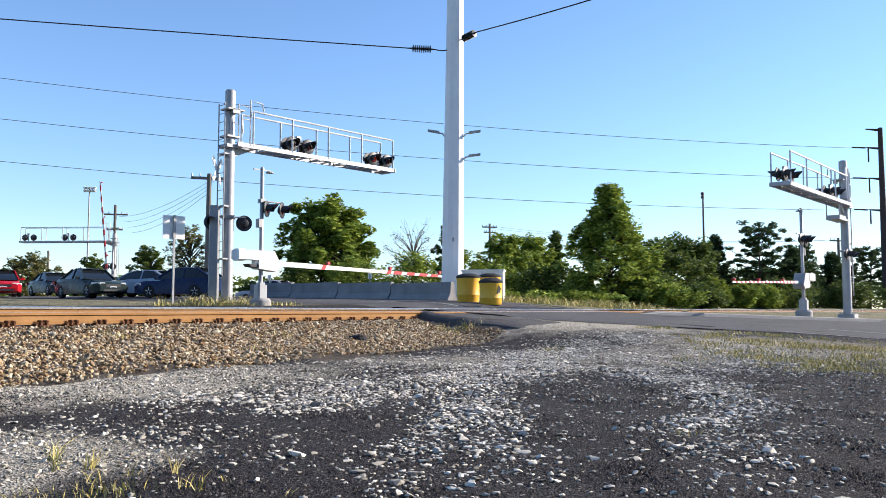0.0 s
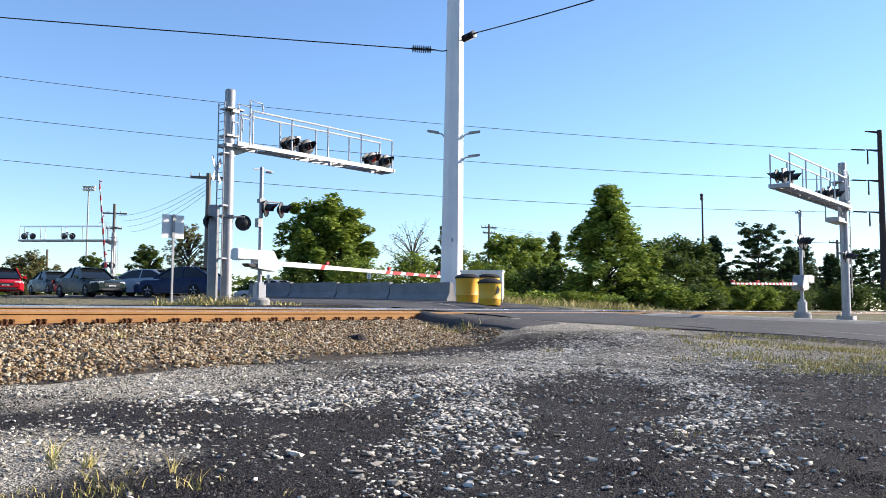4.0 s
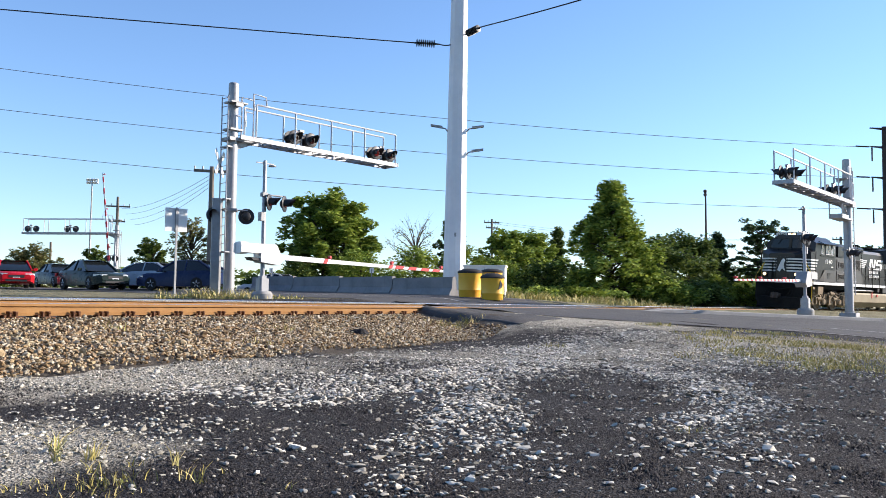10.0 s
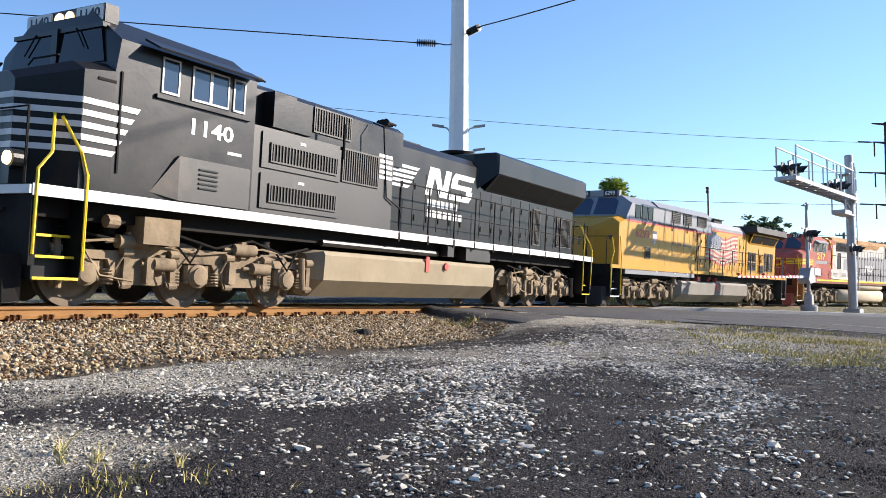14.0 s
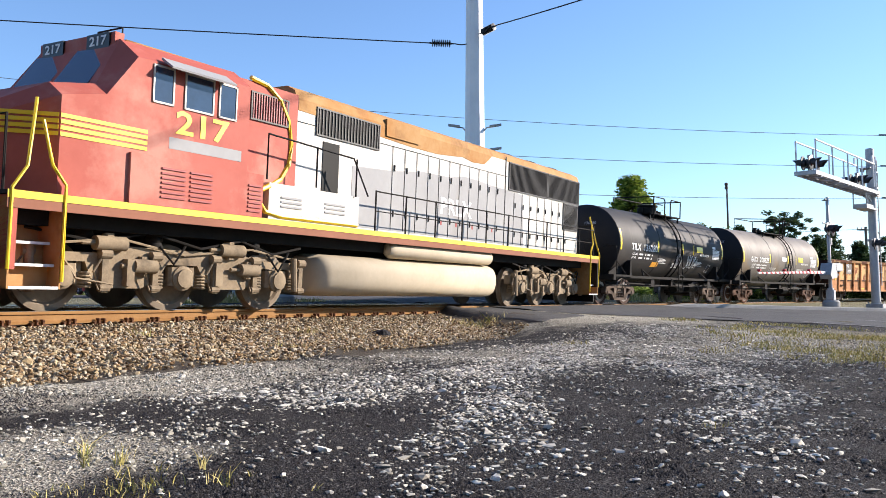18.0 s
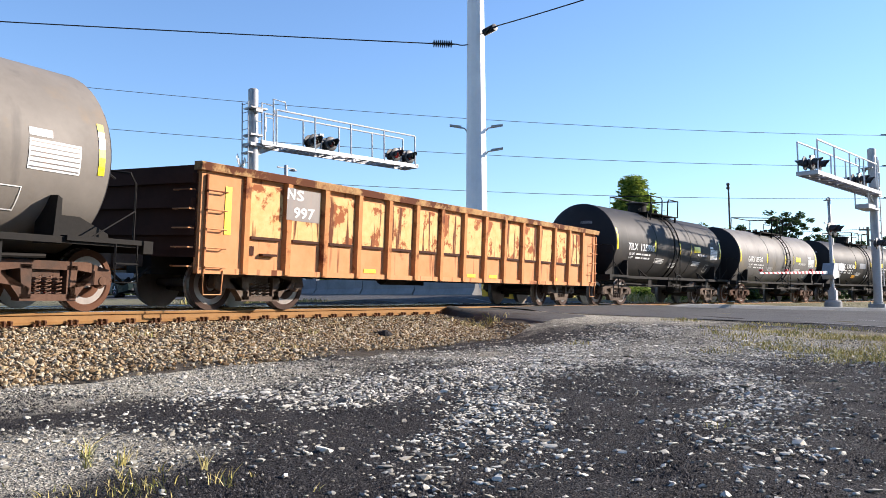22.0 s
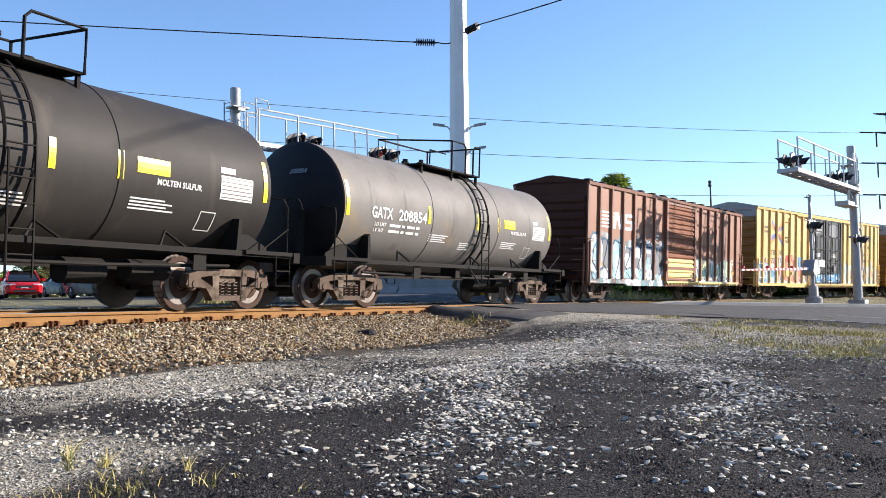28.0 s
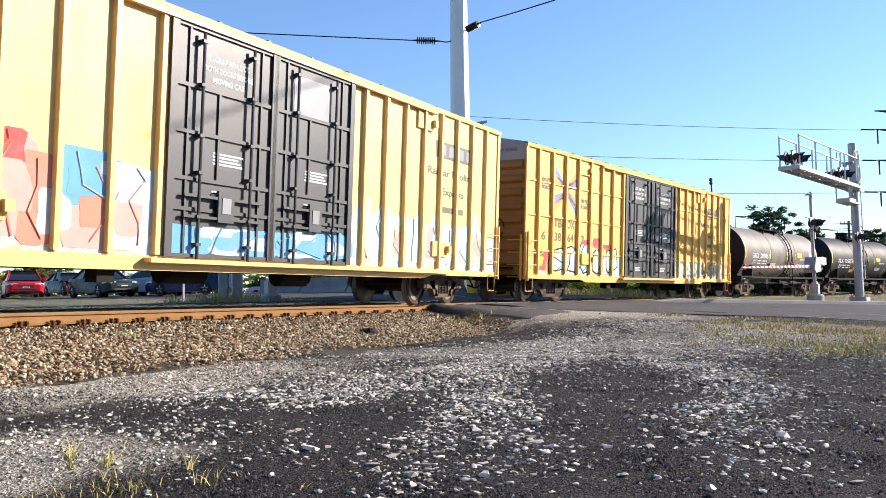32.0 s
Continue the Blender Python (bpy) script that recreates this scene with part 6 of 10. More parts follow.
    for u in (2.35, -3.3):
        part("placard_holder", Geo().box(u - 0.14, u + 0.14, 1.38, 1.4, 0.68, 0.96), M_UNDER, car)
    # ladders that bend over the shell on both sides, and the top platform
    la, lb = (-0.44, -0.87) if mark == "GATX" else (0.25, -0.18)
    for s in (1, -1):
        g = Geo()
        for u in (la, lb):
            g.tube([(u, s * v[1], v[2]) for v in (tank_point(u, math.radians(a), 0.09) for a in range(-55, 80, 9))], 0.026, 5)
        for a in range(-10, 76, 12):
            p = tank_point(0, math.radians(a), 0.1)
            g.tube([(la, s * p[1], p[2]), (lb, s * p[1], p[2])], 0.014, 5)
        g.tube([(la - 0.03, s * 1.5, 2.15), (la - 0.05, s * 1.52, 0.5), (lb, s * 1.52, 0.5), (lb + 0.02, s * 1.5, 2.15)], 0.018, 5)
        for z in np.arange(0.8, 2.1, 0.33):
            g.tube([(la - 0.05, s * 1.52, z), (lb + 0.01, s * 1.52, z)], 0.013, 5)
        g.tube([(la + 0.55, s * 1.45, 1.02), (la, s * 1.5, 0.55)], 0.016, 5)
        part("ladder", g, M_UNDER, car, "black ladder bent over the shell")
    zt = Z_T + R_T
    pl = Geo()
    for s in (1, -1):
        pl.box(-1.35, 1.5, s * 0.62 - 0.24, s * 0.62 + 0.24, zt - 0.06, zt - 0.02)
        for u in (-1.3, 0.0, 1.4):
            pl.box(u - 0.03, u + 0.03, s * 0.78 - 0.03, s * 0.78 + 0.03, zt - 0.3, zt - 0.04)
    pl.box(-1.35, -0.9, -0.86, 0.86, zt - 0.06, zt - 0.02).box(1.05, 1.5, -0.86, 0.86, zt - 0.06, zt - 0.02)
    part("platform", pl, M_UNDER, car, "black grating platform round the fittings")
    hr = Geo()
    top = zt + 0.62 + tall
    h0, h1, h2 = (0.1, -0.6, -1.0) if mark == "GATX" else (1.25, 0.2, -0.35)
    hr.tube([(h0, 0.86, zt - 0.3), (h0, 0.86, top), (h1 + 0.1, 0.86, top), (h1, 0.86, top - 0.08), (h1, 0.86, zt - 0.05)], 0.026, 6)
    hr.tube([(h2, 0.86, zt - 0.05), (h2, 0.86, top - 0.1), (h2 - 0.1, 0.86, top), (-1.35, 0.86, top), (-1.35, 0.86, zt - 0.05)], 0.026, 6)
    hr.tube([(1.15, 0.86, zt), (1.15, 0.86, zt + 0.35), (0.4, 0.86, zt + 0.35)], 0.02, 5)
    hf = 1.0 if mark == "GATX" else 1.25
    hr.tube([(h0, 0.86, top), (hf, -0.86, top), (hf, -0.86, zt - 0.3)], 0.026, 6).tube([(hf, -0.86, top), (-1.35, -0.86, top), (-1.35, 0.86, top)], 0.026, 6).tube([(-1.35, -0.86, top), (-1.35, -0.86, zt - 0.05)], 0.026, 6)
    part("platform_railing", hr, M_UNDER, car, "black pipe railing")
    if dome:
        part("manway_dome", Geo().lathe([(0.36, -0.08), (0.36, 0.34), (0.42, 0.35), (0.42, 0.4), (0.3, 0.43), (0.0, 0.45)], (dome - 0.4, 0, zt), "z", 20), M_UNDER, car, "black manway dome", smooth=35)
    v = Geo()
    rng = random.Random(seed)
    for k in range(6):
        u, y = 0.9 - k * 0.36 + rng.uniform(-0.08, 0.08), rng.uniform(-0.35, 0.35)
        v.cyl((u, y, zt - 0.05), (u, y, zt + rng.uniform(0.1, 0.26)), rng.uniform(0.05, 0.12), 10)
        v.cyl((u - 0.12, y, zt + 0.1), (u + 0.12, y, zt + 0.1), 0.04, 8)
    part("valve", v, M_UNDER, car)
    # reflective strips, number, print and placards
    for u, z0, z1 in ((4.95, strip_z[0], strip_z[1]), (1.85, 1.98, 2.4), (-0.5, 1.98, 2.4), (-1.65, 1.98, 2.4), (-4.9, strip_z[0], strip_z[1])):
        shell_patch(car, "reflective_strip", u - 0.055, u + 0.055, z0, z1, M_REFLECT, label="yellow reflective strip")
    shell_words(car, mark, 3.75, 2.08, 0.34, M_STRIPE, 0.78)
    shell_words(car, number, 2.55 if len(number) > 4 else 2.82, 2.08, 0.34, M_STRIPE, 1.15 if len(number) > 4 else 0.8)
    def lines(u, z, w, rows_, h, gap, m=M_STRIPE):
        for i in range(rows_):
            k = w * (1 - 0.3 * ((i * 7 + seed) % 5) / 5)
            shell_patch(car, "small_print", u - k, u, z - i * gap - h, z - i * gap, m, 0.007, 2)
    def printed(u, z, text, size, w):
        shell_words(car, text, u - w / 2, z, size, M_STRIPE, w, "lettering")
    for z, tx in ((1.84, "LD LMT"), (1.71, "LT WT")):
        printed(3.98, z, tx, 0.115, 0.42 if tx == "LD LMT" else 0.36)
        for u, w in ((3.42, 0.42), (2.94, 0.12), (2.74, 0.32), (2.36, 0.14)):
            lines(u, z + 0.032, w, 1, 0.06, 0.1)
    lines(1.75, 1.75, 0.85, 4, 0.025, 0.05)
    lines(0.25, 1.62, 0.55, 4, 0.025, 0.05)
    lines(-1.9, 1.75, 0.9, 4, 0.025, 0.05)
    printed(-2.35, 2.02, "MOLTEN SULFUR", 0.13, 0.95)
    shell_patch(car, "data_panel", -4.55, -3.75, 1.9, 2.3, M_WHITE, 0.007, 4, "white stencilled data table")
    for i in range(6):
        shell_patch(car, "table_line", -4.53, -3.77, 1.93 + i * 0.065, 1.945 + i * 0.065, M_FADEDBLACK, 0.012, 1)
    shell_patch(car, "data_label", -4.1, -3.75, 2.34, 2.44, M_WHITE, 0.007, 2)
    shell_patch(car, "emergency_decal", -2.6, -1.95, 2.12, 2.36, M_REFLECT, 0.008, 3, "yellow emergency decal")
    for z in (1.35, 1.65):
        shell_patch(car, "box_outline", -3.75, -3.4, z, z + 0.015, M_STRIPE, 0.008, 1)
    for u in (-3.75, -3.41):
        shell_patch(car, "box_outline", u, u + 0.015, 1.35, 1.66, M_STRIPE, 0.008, 3)
    if "o" in extras:
        shell_patch(car, "orange_decal", 1.55, 2.15, 1.42, 1.6, M_ORANGE, 0.008, 3, "orange decal")
    if "s" in extras:
        scrawl(car, 0.05, 1.75, 0.55, 0.5, seed, M_STRIPE)
        scrawl(car, -1.0, 1.7, 1.0, 0.55, seed + 3, M_STRIPE)
    if "w" in extras:
        shell_patch(car, "white_panel", -0.35, 0.3, 2.1, 2.3, M_WHITE, 0.008, 3)
    if "p" in extras:
        shell_patch(car, "grey_patch", 0.35, 1.25, 2.0, 2.3, M_LOCOGREY, 0.007, 3)
    # brake wheel on the leading end and end markings
    part("brake_wheel", Geo().tube([(5.72, 0.55 + 0.26 * math.cos(k * 0.5236), 2.0 + 0.26 * math.sin(k * 0.5236)) for k in range(12)], 0.016, 5, True).cyl((5.4, 0.55, 2.0), (5.75, 0.55, 2.0), 0.02, 6).box(5.4, 5.55, 0.5, 0.6, 1.05, 2.05), M_UNDER, car)
    lettering("end_number", number, 0.16, M_LOCOGREY, car, Matrix.Translation((L_T + 0.33, 0.35, 2.85)) @ Matrix(((0, 0, 1, 0), (1, 0, 0, 0), (0, 1, 0, 0), (0, 0, 0, 1))) @ Matrix.Rotation(radians(-24), 4, "X"))
    for e in (1, -1):
        freight_truck(car, e * 4.35, -e * math.degrees(KAP * 4.35), truck_mat, wheel_mat)
    TRAIN.append((car, s0, 8.7))
    return car


# ---------------------------------------------------------------- gondola
def gondola(s0):
    car = thing("gondola_car", "rusty orange gondola car with peeling panels", "gondola car")
    W, T, B, F = 1.46, 2.45, 0.64, 8.25
    part("floor", Geo().box(-F, F, -1.4, 1.4, 0.95, 1.02), M_GONINSHADE, car)
    for s in (1, -1):
        part("side_wall", Geo().box(-F, F, min(s * 1.36, s * 1.41), max(s * 1.36, s * 1.41), B + 0.05, T - 0.1), M_GONDOLA, car)
        part("top_chord", Geo().prism([(s * 1.34, T - 0.14), (s * 1.52, T - 0.14), (s * 1.54, T - 0.02), (s * 1.5, T), (s * 1.34, T)], -F - 0.05, F + 0.05, "x"), M_GONCHORD, car, "dented rust-edged top chord")
        part("side_sill", Geo().box(-F, F, min(s * 1.36, s * 1.47), max(s * 1.36, s * 1.47), B, B + 0.1), M_GONDOLA, car)
        part("end_post", Geo().box(F - 0.95, F - 0.02, min(s * 1.41, s * 1.45), max(s * 1.41, s * 1.45), B + 0.05, T - 0.12), M_GONDOLA, car)
    ribs = [7.25 - k * 1.025 for k in range(15)]
    rib = Geo().prism([(-0.09, 0.0), (-0.06, 0.1), (0.06, 0.1), (0.09, 0.0)], B + 0.02, T - 0.13)
    me = rib.mesh("side_post", M_GONRIB)
    for k, u in enumerate(ribs):
        for s in (1, -1):
            part("side_post", me, None, car, at=pose(u, s * 1.41, 0, 0, 0, 0 if s > 0 else 180))
    pan = Geo().box(-0.4, 0.4, 0.0, 0.022, 1.3, T - 0.24).mesh("wall_panel", M_GONPANEL)
    lip = Geo().box(-0.36, 0.36, 0.0, 0.05, 1.26, 1.31).mesh("panel_lip", M_GONINSHADE)
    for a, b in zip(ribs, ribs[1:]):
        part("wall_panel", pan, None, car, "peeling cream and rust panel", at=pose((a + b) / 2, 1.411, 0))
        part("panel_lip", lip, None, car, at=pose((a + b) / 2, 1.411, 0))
    plate(car, "black_patch", 6.32, 6.13, 1.515, 1.66, 2.24, M_FADEDBLACK, 0.004)
    plate(car, "black_patch", 6.11, 5.34, 1.434, 1.66, 2.24, M_FADEDBLACK, 0.004)
    words(car, "N", 6.22, 1.522, 2.12, 0.27, M_STRIPE, 0.2)
    words(car, "S", 5.9, 1.442, 2.12, 0.27, M_STRIPE, 0.2)
    words(car, "997", 5.78, 1.442, 1.8, 0.27, M_STRIPE, 0.56)
    plate(car, "reflective_strip", 7.72, 7.58, 1.455, 1.3, 2.1, M_BRIGHTYEL)
    for u in (3.7, -0.4, -1.5, -5.2):
        plate(car, "reflective_strip", u - 0.2, u + 0.2, 1.415, B + 0.12, B + 0.2, M_BRIGHTYEL)
    part("placard_frame", Geo().box(7.0, 7.22, 1.412, 1.43, 0.98, 1.14).box(6.5, 6.85, 1.412, 1.5, 0.98, 1.02), M_GONINSHADE, car)
    for e in (1, -1):
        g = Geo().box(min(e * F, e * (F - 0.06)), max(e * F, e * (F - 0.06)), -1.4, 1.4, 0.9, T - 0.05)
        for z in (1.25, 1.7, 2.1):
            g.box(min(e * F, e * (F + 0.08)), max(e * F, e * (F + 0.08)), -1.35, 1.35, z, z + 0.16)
        part("end_wall", g, M_GONINSHADE, car)
        lad = Geo()
        for z in np.arange(0.75, 2.3, 0.31):
            lad.tube([(e * (F - 0.1), 1.45, z), (e * (F - 0.1), 1.53, z), (e * (F - 0.52), 1.53, z), (e * (F - 0.52), 1.45, z)], 0.013, 5)
            lad.tube([(e * (F + 0.02), 1.35, z), (e * (F + 0.12), 1.35, z), (e * (F + 0.12), 0.95, z), (e * (F + 0.02), 0.95, z)], 0.013, 5)
        lad.box(min(e * (F - 0.1), e * (F - 0.13)), max(e * (F - 0.1), e * (F - 0.13)), 1.45, 1.5, 0.66, 2.25)
        part("ladder", lad, M_GONDOLA, car)
        part("step", Geo().tube([(e * (F - 0.1), 1.48, 0.7), (e * (F - 0.12), 1.48, 0.3), (e * (F - 0.5), 1.48, 0.3), (e * (F - 0.52), 1.48, 0.7)], 0.015, 5), M_GONDOLA, car)
        coupler(car, e * F, e)
        part("bolster", Geo().box(e * 6.4 - 0.3, e * 6.4 + 0.3, -1.36, 1.36, 0.7, 0.96), M_UNDER, car)
        freight_truck(car, e * 6.4, -e * math.degrees(KAP * 6.4), M_TRUCKBROWN, M_WHEEL, 0.457)
    part("centre_sill", Geo().box(-F, F, -0.32, 0.32, 0.6, 0.96).box(-1.0, 0.2, -0.9, -0.4, 0.5, 0.9), M_UNDER, car)
    part("brake_gear", Geo().cyl((1.4, 0.6, 0.68), (2.2, 0.6, 0.68), 0.17, 10).tube([(-6, 0.9, 0.72), (6, 0.9, 0.72)], 0.03, 5), M_UNDER, car)
    part("scrap_load", Geo().box(-6.4, -1.0, -1.2, 1.2, 1.02, 2.3).box(0.6, 1.3, -0.9, 0.8, 1.02, 2.46), M_GONPANEL, car)
    TRAIN.append((car, s0, 12.8))
    return car


# ---------------------------------------------------------------- box cars
def boxcar(s0, B, half, z0, top, roof, label, body_mat, end_mat, ribs, door, door_mat, rib_mat, sill_mat, kind, truck_mat):
    car = thing("box_car", label, "box car", group="box cars of the train")
    W = 1.46
    for s in (1, -1):
        part("side_wall", Geo().box(-half, half, min(s * (W - 0.05), s * W), max(s * (W - 0.05), s * W), z0 + 0.12, top - 0.06), body_mat, car)
        part("top_chord", Geo().prism([(s * (W - 0.06), top - 0.12), (s * (W + 0.05), top - 0.12), (s * (W + 0.06), top - 0.02), (s * (W + 0.02), top), (s * (W - 0.06), top)], -half, half, "x"), rib_mat, car)
        # the sill: shallow over the trucks, deep between them
        p = [(half, z0 + 0.14), (half, z0 + 0.02), (B / 2 + 1.0, z0), (B / 2 - 1.25, z0), (B / 2 - 1.6, z0 - 0.08), (-B / 2 + 1.6, z0 - 0.08), (-B / 2 + 1.25, z0), (-B / 2 - 1.0, z0), (-half, z0 + 0.02), (-half, z0 + 0.14)]
        part("side_sill", Geo().prism(p, min(s * (W - 0.04), s * (W + 0.03)), max(s * (W - 0.04), s * (W + 0.03)), "y"), sill_mat, car)
        for u in (half - 0.06, -half + 0.06):
            part("corner_post", Geo().box(u - 0.07, u + 0.07, min(s * (W - 0.02), s * (W + 0.03)), max(s * (W - 0.02), s * (W + 0.03)), z0, top - 0.05), rib_mat, car)
    rib_me = Geo().prism([(-0.06, 0.0), (-0.045, 0.085), (0.045, 0.085), (0.06, 0.0)], z0 + 0.16, top - 0.12).mesh("side_post", rib_mat)
    for u in ribs:
        part("side_post", rib_me, None, car, at=pose(u, W, 0))
        part("side_post", rib_me, None, car, at=pose(u, -W, 0, 0, 0, 180))
    part("roof", Geo().prism([(-W - 0.04, top - 0.06), (W + 0.04, top - 0.06), (W + 0.04, top), (0.1, roof), (-0.1, roof), (-W - 0.04, top)], -half, half, "x"), M_SILVERGREY if kind == "yellow" else end_mat, car)
    rr = Geo().prism([(-W - 0.02, top - 0.01), (-W - 0.02, top + 0.03), (-0.1, roof + 0.035), (0.1, roof + 0.035), (W + 0.02, top + 0.03), (W + 0.02, top - 0.01)], -0.035, 0.035, "x").mesh("roof_rib", M_SILVERGREY if kind == "yellow" else end_mat)
    for k in range(int(2 * half / 1.2)):
        part("roof_rib", rr, None, car, at=pose(half - 0.6 - k * 1.2, 0, 0))
    for e in (1, -1):
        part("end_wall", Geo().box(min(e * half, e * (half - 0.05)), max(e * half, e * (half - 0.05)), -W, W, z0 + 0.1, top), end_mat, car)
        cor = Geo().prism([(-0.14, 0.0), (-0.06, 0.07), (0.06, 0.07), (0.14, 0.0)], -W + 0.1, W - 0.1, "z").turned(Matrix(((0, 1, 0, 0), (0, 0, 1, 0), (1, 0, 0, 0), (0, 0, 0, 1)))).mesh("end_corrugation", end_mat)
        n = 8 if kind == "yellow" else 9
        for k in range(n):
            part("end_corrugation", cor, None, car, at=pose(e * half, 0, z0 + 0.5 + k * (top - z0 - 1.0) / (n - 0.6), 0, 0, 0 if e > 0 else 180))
        if kind == "yellow":
            part("end_band", Geo().box(min(e * half, e * (half + 0.012)), max(e * half, e * (half + 0.012)), -W + 0.03, W - 0.03, top - 0.5, top - 0.02).prism([(-W + 0.03, top - 0.03), (W - 0.03, top - 0.03), (0, roof - 0.02)], min(e * half, e * (half + 0.012)), max(e * half, e * (half + 0.012)), "x"), M_SILVERGREY, car, "pale grey band under the roof")
        lad = Geo()
        for z in np.arange(z0 + 0.05, 2.0 if kind == "yellow" else 2.2, 0.36):
            lad.tube([(e * (half - 0.08), W + 0.02, z), (e * (half - 0.08), W + 0.11, z), (e * (half - 0.5), W + 0.11, z), (e * (half - 0.5), W + 0.02, z)], 0.013, 5)
            lad.tube([(e * (half + 0.02), W - 0.05, z), (e * (half + 0.12), W - 0.05, z), (e * (half + 0.12), W - 0.5, z), (e * (half + 0.02), W - 0.5, z)], 0.013, 5)
        lad.box(min(e * (half - 0.05), e * (half - 0.09)), max(e * (half - 0.05), e * (half - 0.09)), W + 0.05, W + 0.11, z0 - 0.05, 2.1).box(min(e * (half + 0.08), e * (half + 0.13)), max(e * (half + 0.08), e * (half + 0.13)), W - 0.08, W - 0.03, z0 - 0.05, 2.0)
        part("ladder", lad, rib_mat, car)
        part("step", Geo().tube([(e * (half - 0.08), W, z0 + 0.1), (e * (half - 0.1), W, 0.36), (e * (half - 0.48), W, 0.36), (e * (half - 0.5), W, z0 + 0.1)], 0.016, 5), rib_mat, car)
        part("crossover_step", Geo().box(min(e * half, e * (half + 0.28)), max(e * half, e * (half + 0.28)), -1.1, 1.1, 1.0, 1.05).box(min(e * half, e * (half + 0.5)), max(e * half, e * (half + 0.5)), -0.3, 0.3, 0.64, 0.95), M_UNDER, car)
        coupler(car, e * (half + 0.25), e)
        part("bolster", Geo().box(e * B / 2 - 0.3, e * B / 2 + 0.3, -W + 0.06, W - 0.06, 0.72, 1.0), M_UNDER, car)
        freight_truck(car, e * B / 2, -e * math.degrees(KAP * B / 2), truck_mat, M_WHEEL)
    part("underframe", Geo().box(-half + 0.1, half - 0.1, -0.33, 0.33, 0.62, 1.02).box(-half + 0.1, half - 0.1, -W + 0.06, W - 0.06, 0.9, 1.02), M_UNDER, car)
    part("brake_gear", Geo().cyl((1.0, 0.8, 0.62), (1.9, 0.8, 0.62), 0.19, 10).cyl((-1.7, 0.85, 0.6), (-0.9, 0.85, 0.6), 0.2, 10).tube([(-half + 0.6, 0.9, 0.66), (half - 0.6, 0.9, 0.66)], 0.03, 5).box(3.2, 3.5, 1.1, 1.35, 0.45, 0.66), M_UNDER, car)
    TRAIN.append((car, s0, B))
    return car


def plug_doors(car, y, u0, u1, z0, z1, worn):
    """Two black plug doors with lock rods, frames and hardware."""
    mid = (u0 + u1) / 2
    for k, (a, b) in enumerate(((u0, mid + 0.02), (mid - 0.02, u1))):
        d = part("door", Geo().box(b, a, y, y + 0.05, z0, z1), M_DOORBLACK, car, "black plug door with lock rods")
        fr = Geo()
        for u in (a, b):
            fr.box(u - 0.07, u + 0.07, y + 0.05, y + 0.1, z0, z1)
        h = z1 - z0
        for f in (0.0, 0.2, 0.33, 0.53, 0.73, 0.985):
            fr.box(b, a, y + 0.05, y + 0.085, z0 + f * h, z0 + f * h + 0.06)
        part("door_frame", fr, M_DOORBLACK, d)
        pieces("vertical_stiffener", Geo().box(a - 1.02, a - 0.97, y + 0.05, y + 0.08, z0 + 0.33 * h, z0 + 0.73 * h).box(b + 0.3, b + 0.34, y + 0.05, y + 0.08, z0, z1).box(a - 0.34, a - 0.3, y + 0.05, y + 0.08, z0, z1), M_DOORBLACK, d)
        for u in (a - 0.55, b + 0.6):
            rod = Geo().cyl((u, y + 0.14, z0 - 0.05), (u, y + 0.14, z1 - 0.1), 0.026, 8)
            for f in (0.05, 0.17, 0.36, 0.52, 0.74, 0.93):
                rod.box(u - 0.05, u + 0.05, y + 0.05, y + 0.17, z0 + f * h, z0 + f * h + 0.05)
            part("lock_rod", rod, M_DOORBLACK, d)
        hw = Geo()
        for f in (0.17, 0.26):
            hw.box(b + 0.25, a - 0.25, y + 0.1, y + 0.14, z0 + f * h, z0 + f * h + 0.045)
        hw.box((a + b) / 2 - 0.18, (a + b) / 2 + 0.18, y + 0.09, y + 0.15, z0 + 0.16 * h, z0 + 0.3 * h)
        part("door_hardware", hw, M_DOORBLACK, d)
        part("lock_plate", Geo().box((a + b) / 2 - 0.1, (a + b) / 2 + 0.1, y + 0.151, y + 0.16, z0 + 0.2 * h, z0 + 0.27 * h), M_LOCOGREY, d)
        for f, w, r in ((0.47, 0.7, 4), (0.3, 0.5, 3), (0.1, 0.45, 3)):
            bars(d, a - 0.9, y + 0.051, z0 + f * h, w, r, M_STRIPE, 0.03, 0.055)
        if k == 0 or not worn:
            for i, tx in enumerate(("CLOSE AND LOCK", "BOTH DOORS BEFORE", "MOVING CAR")):
                words(d, tx, (a + b) / 2 - 0.05, y + 0.052, z0 + 0.88 * h - i * 0.17, 0.13, M_STRIPE, (0.95, 1.1, 0.72)[i])
    if worn:
        plate(car, "unpainted_panel", mid - 0.55, mid - 1.65, y + 0.052, z0 + 0.745 * (z1 - z0), z1 - 0.22, M_LOCOGREY, 0.004, "grey weathered panel")
    tr = Geo().box(u1 - 4.2 if worn else u1 - 0.3, u0 + 0.4, y + 0.04, y + 0.2, z0 - 0.1, z0 - 0.03).box(u1 - 3.4, u0 + 1.9, y + 0.02, y + 0.12, z1 + 0.0, z1 + 0.06)
    part("door_track", tr, M_YELTRIM, car)


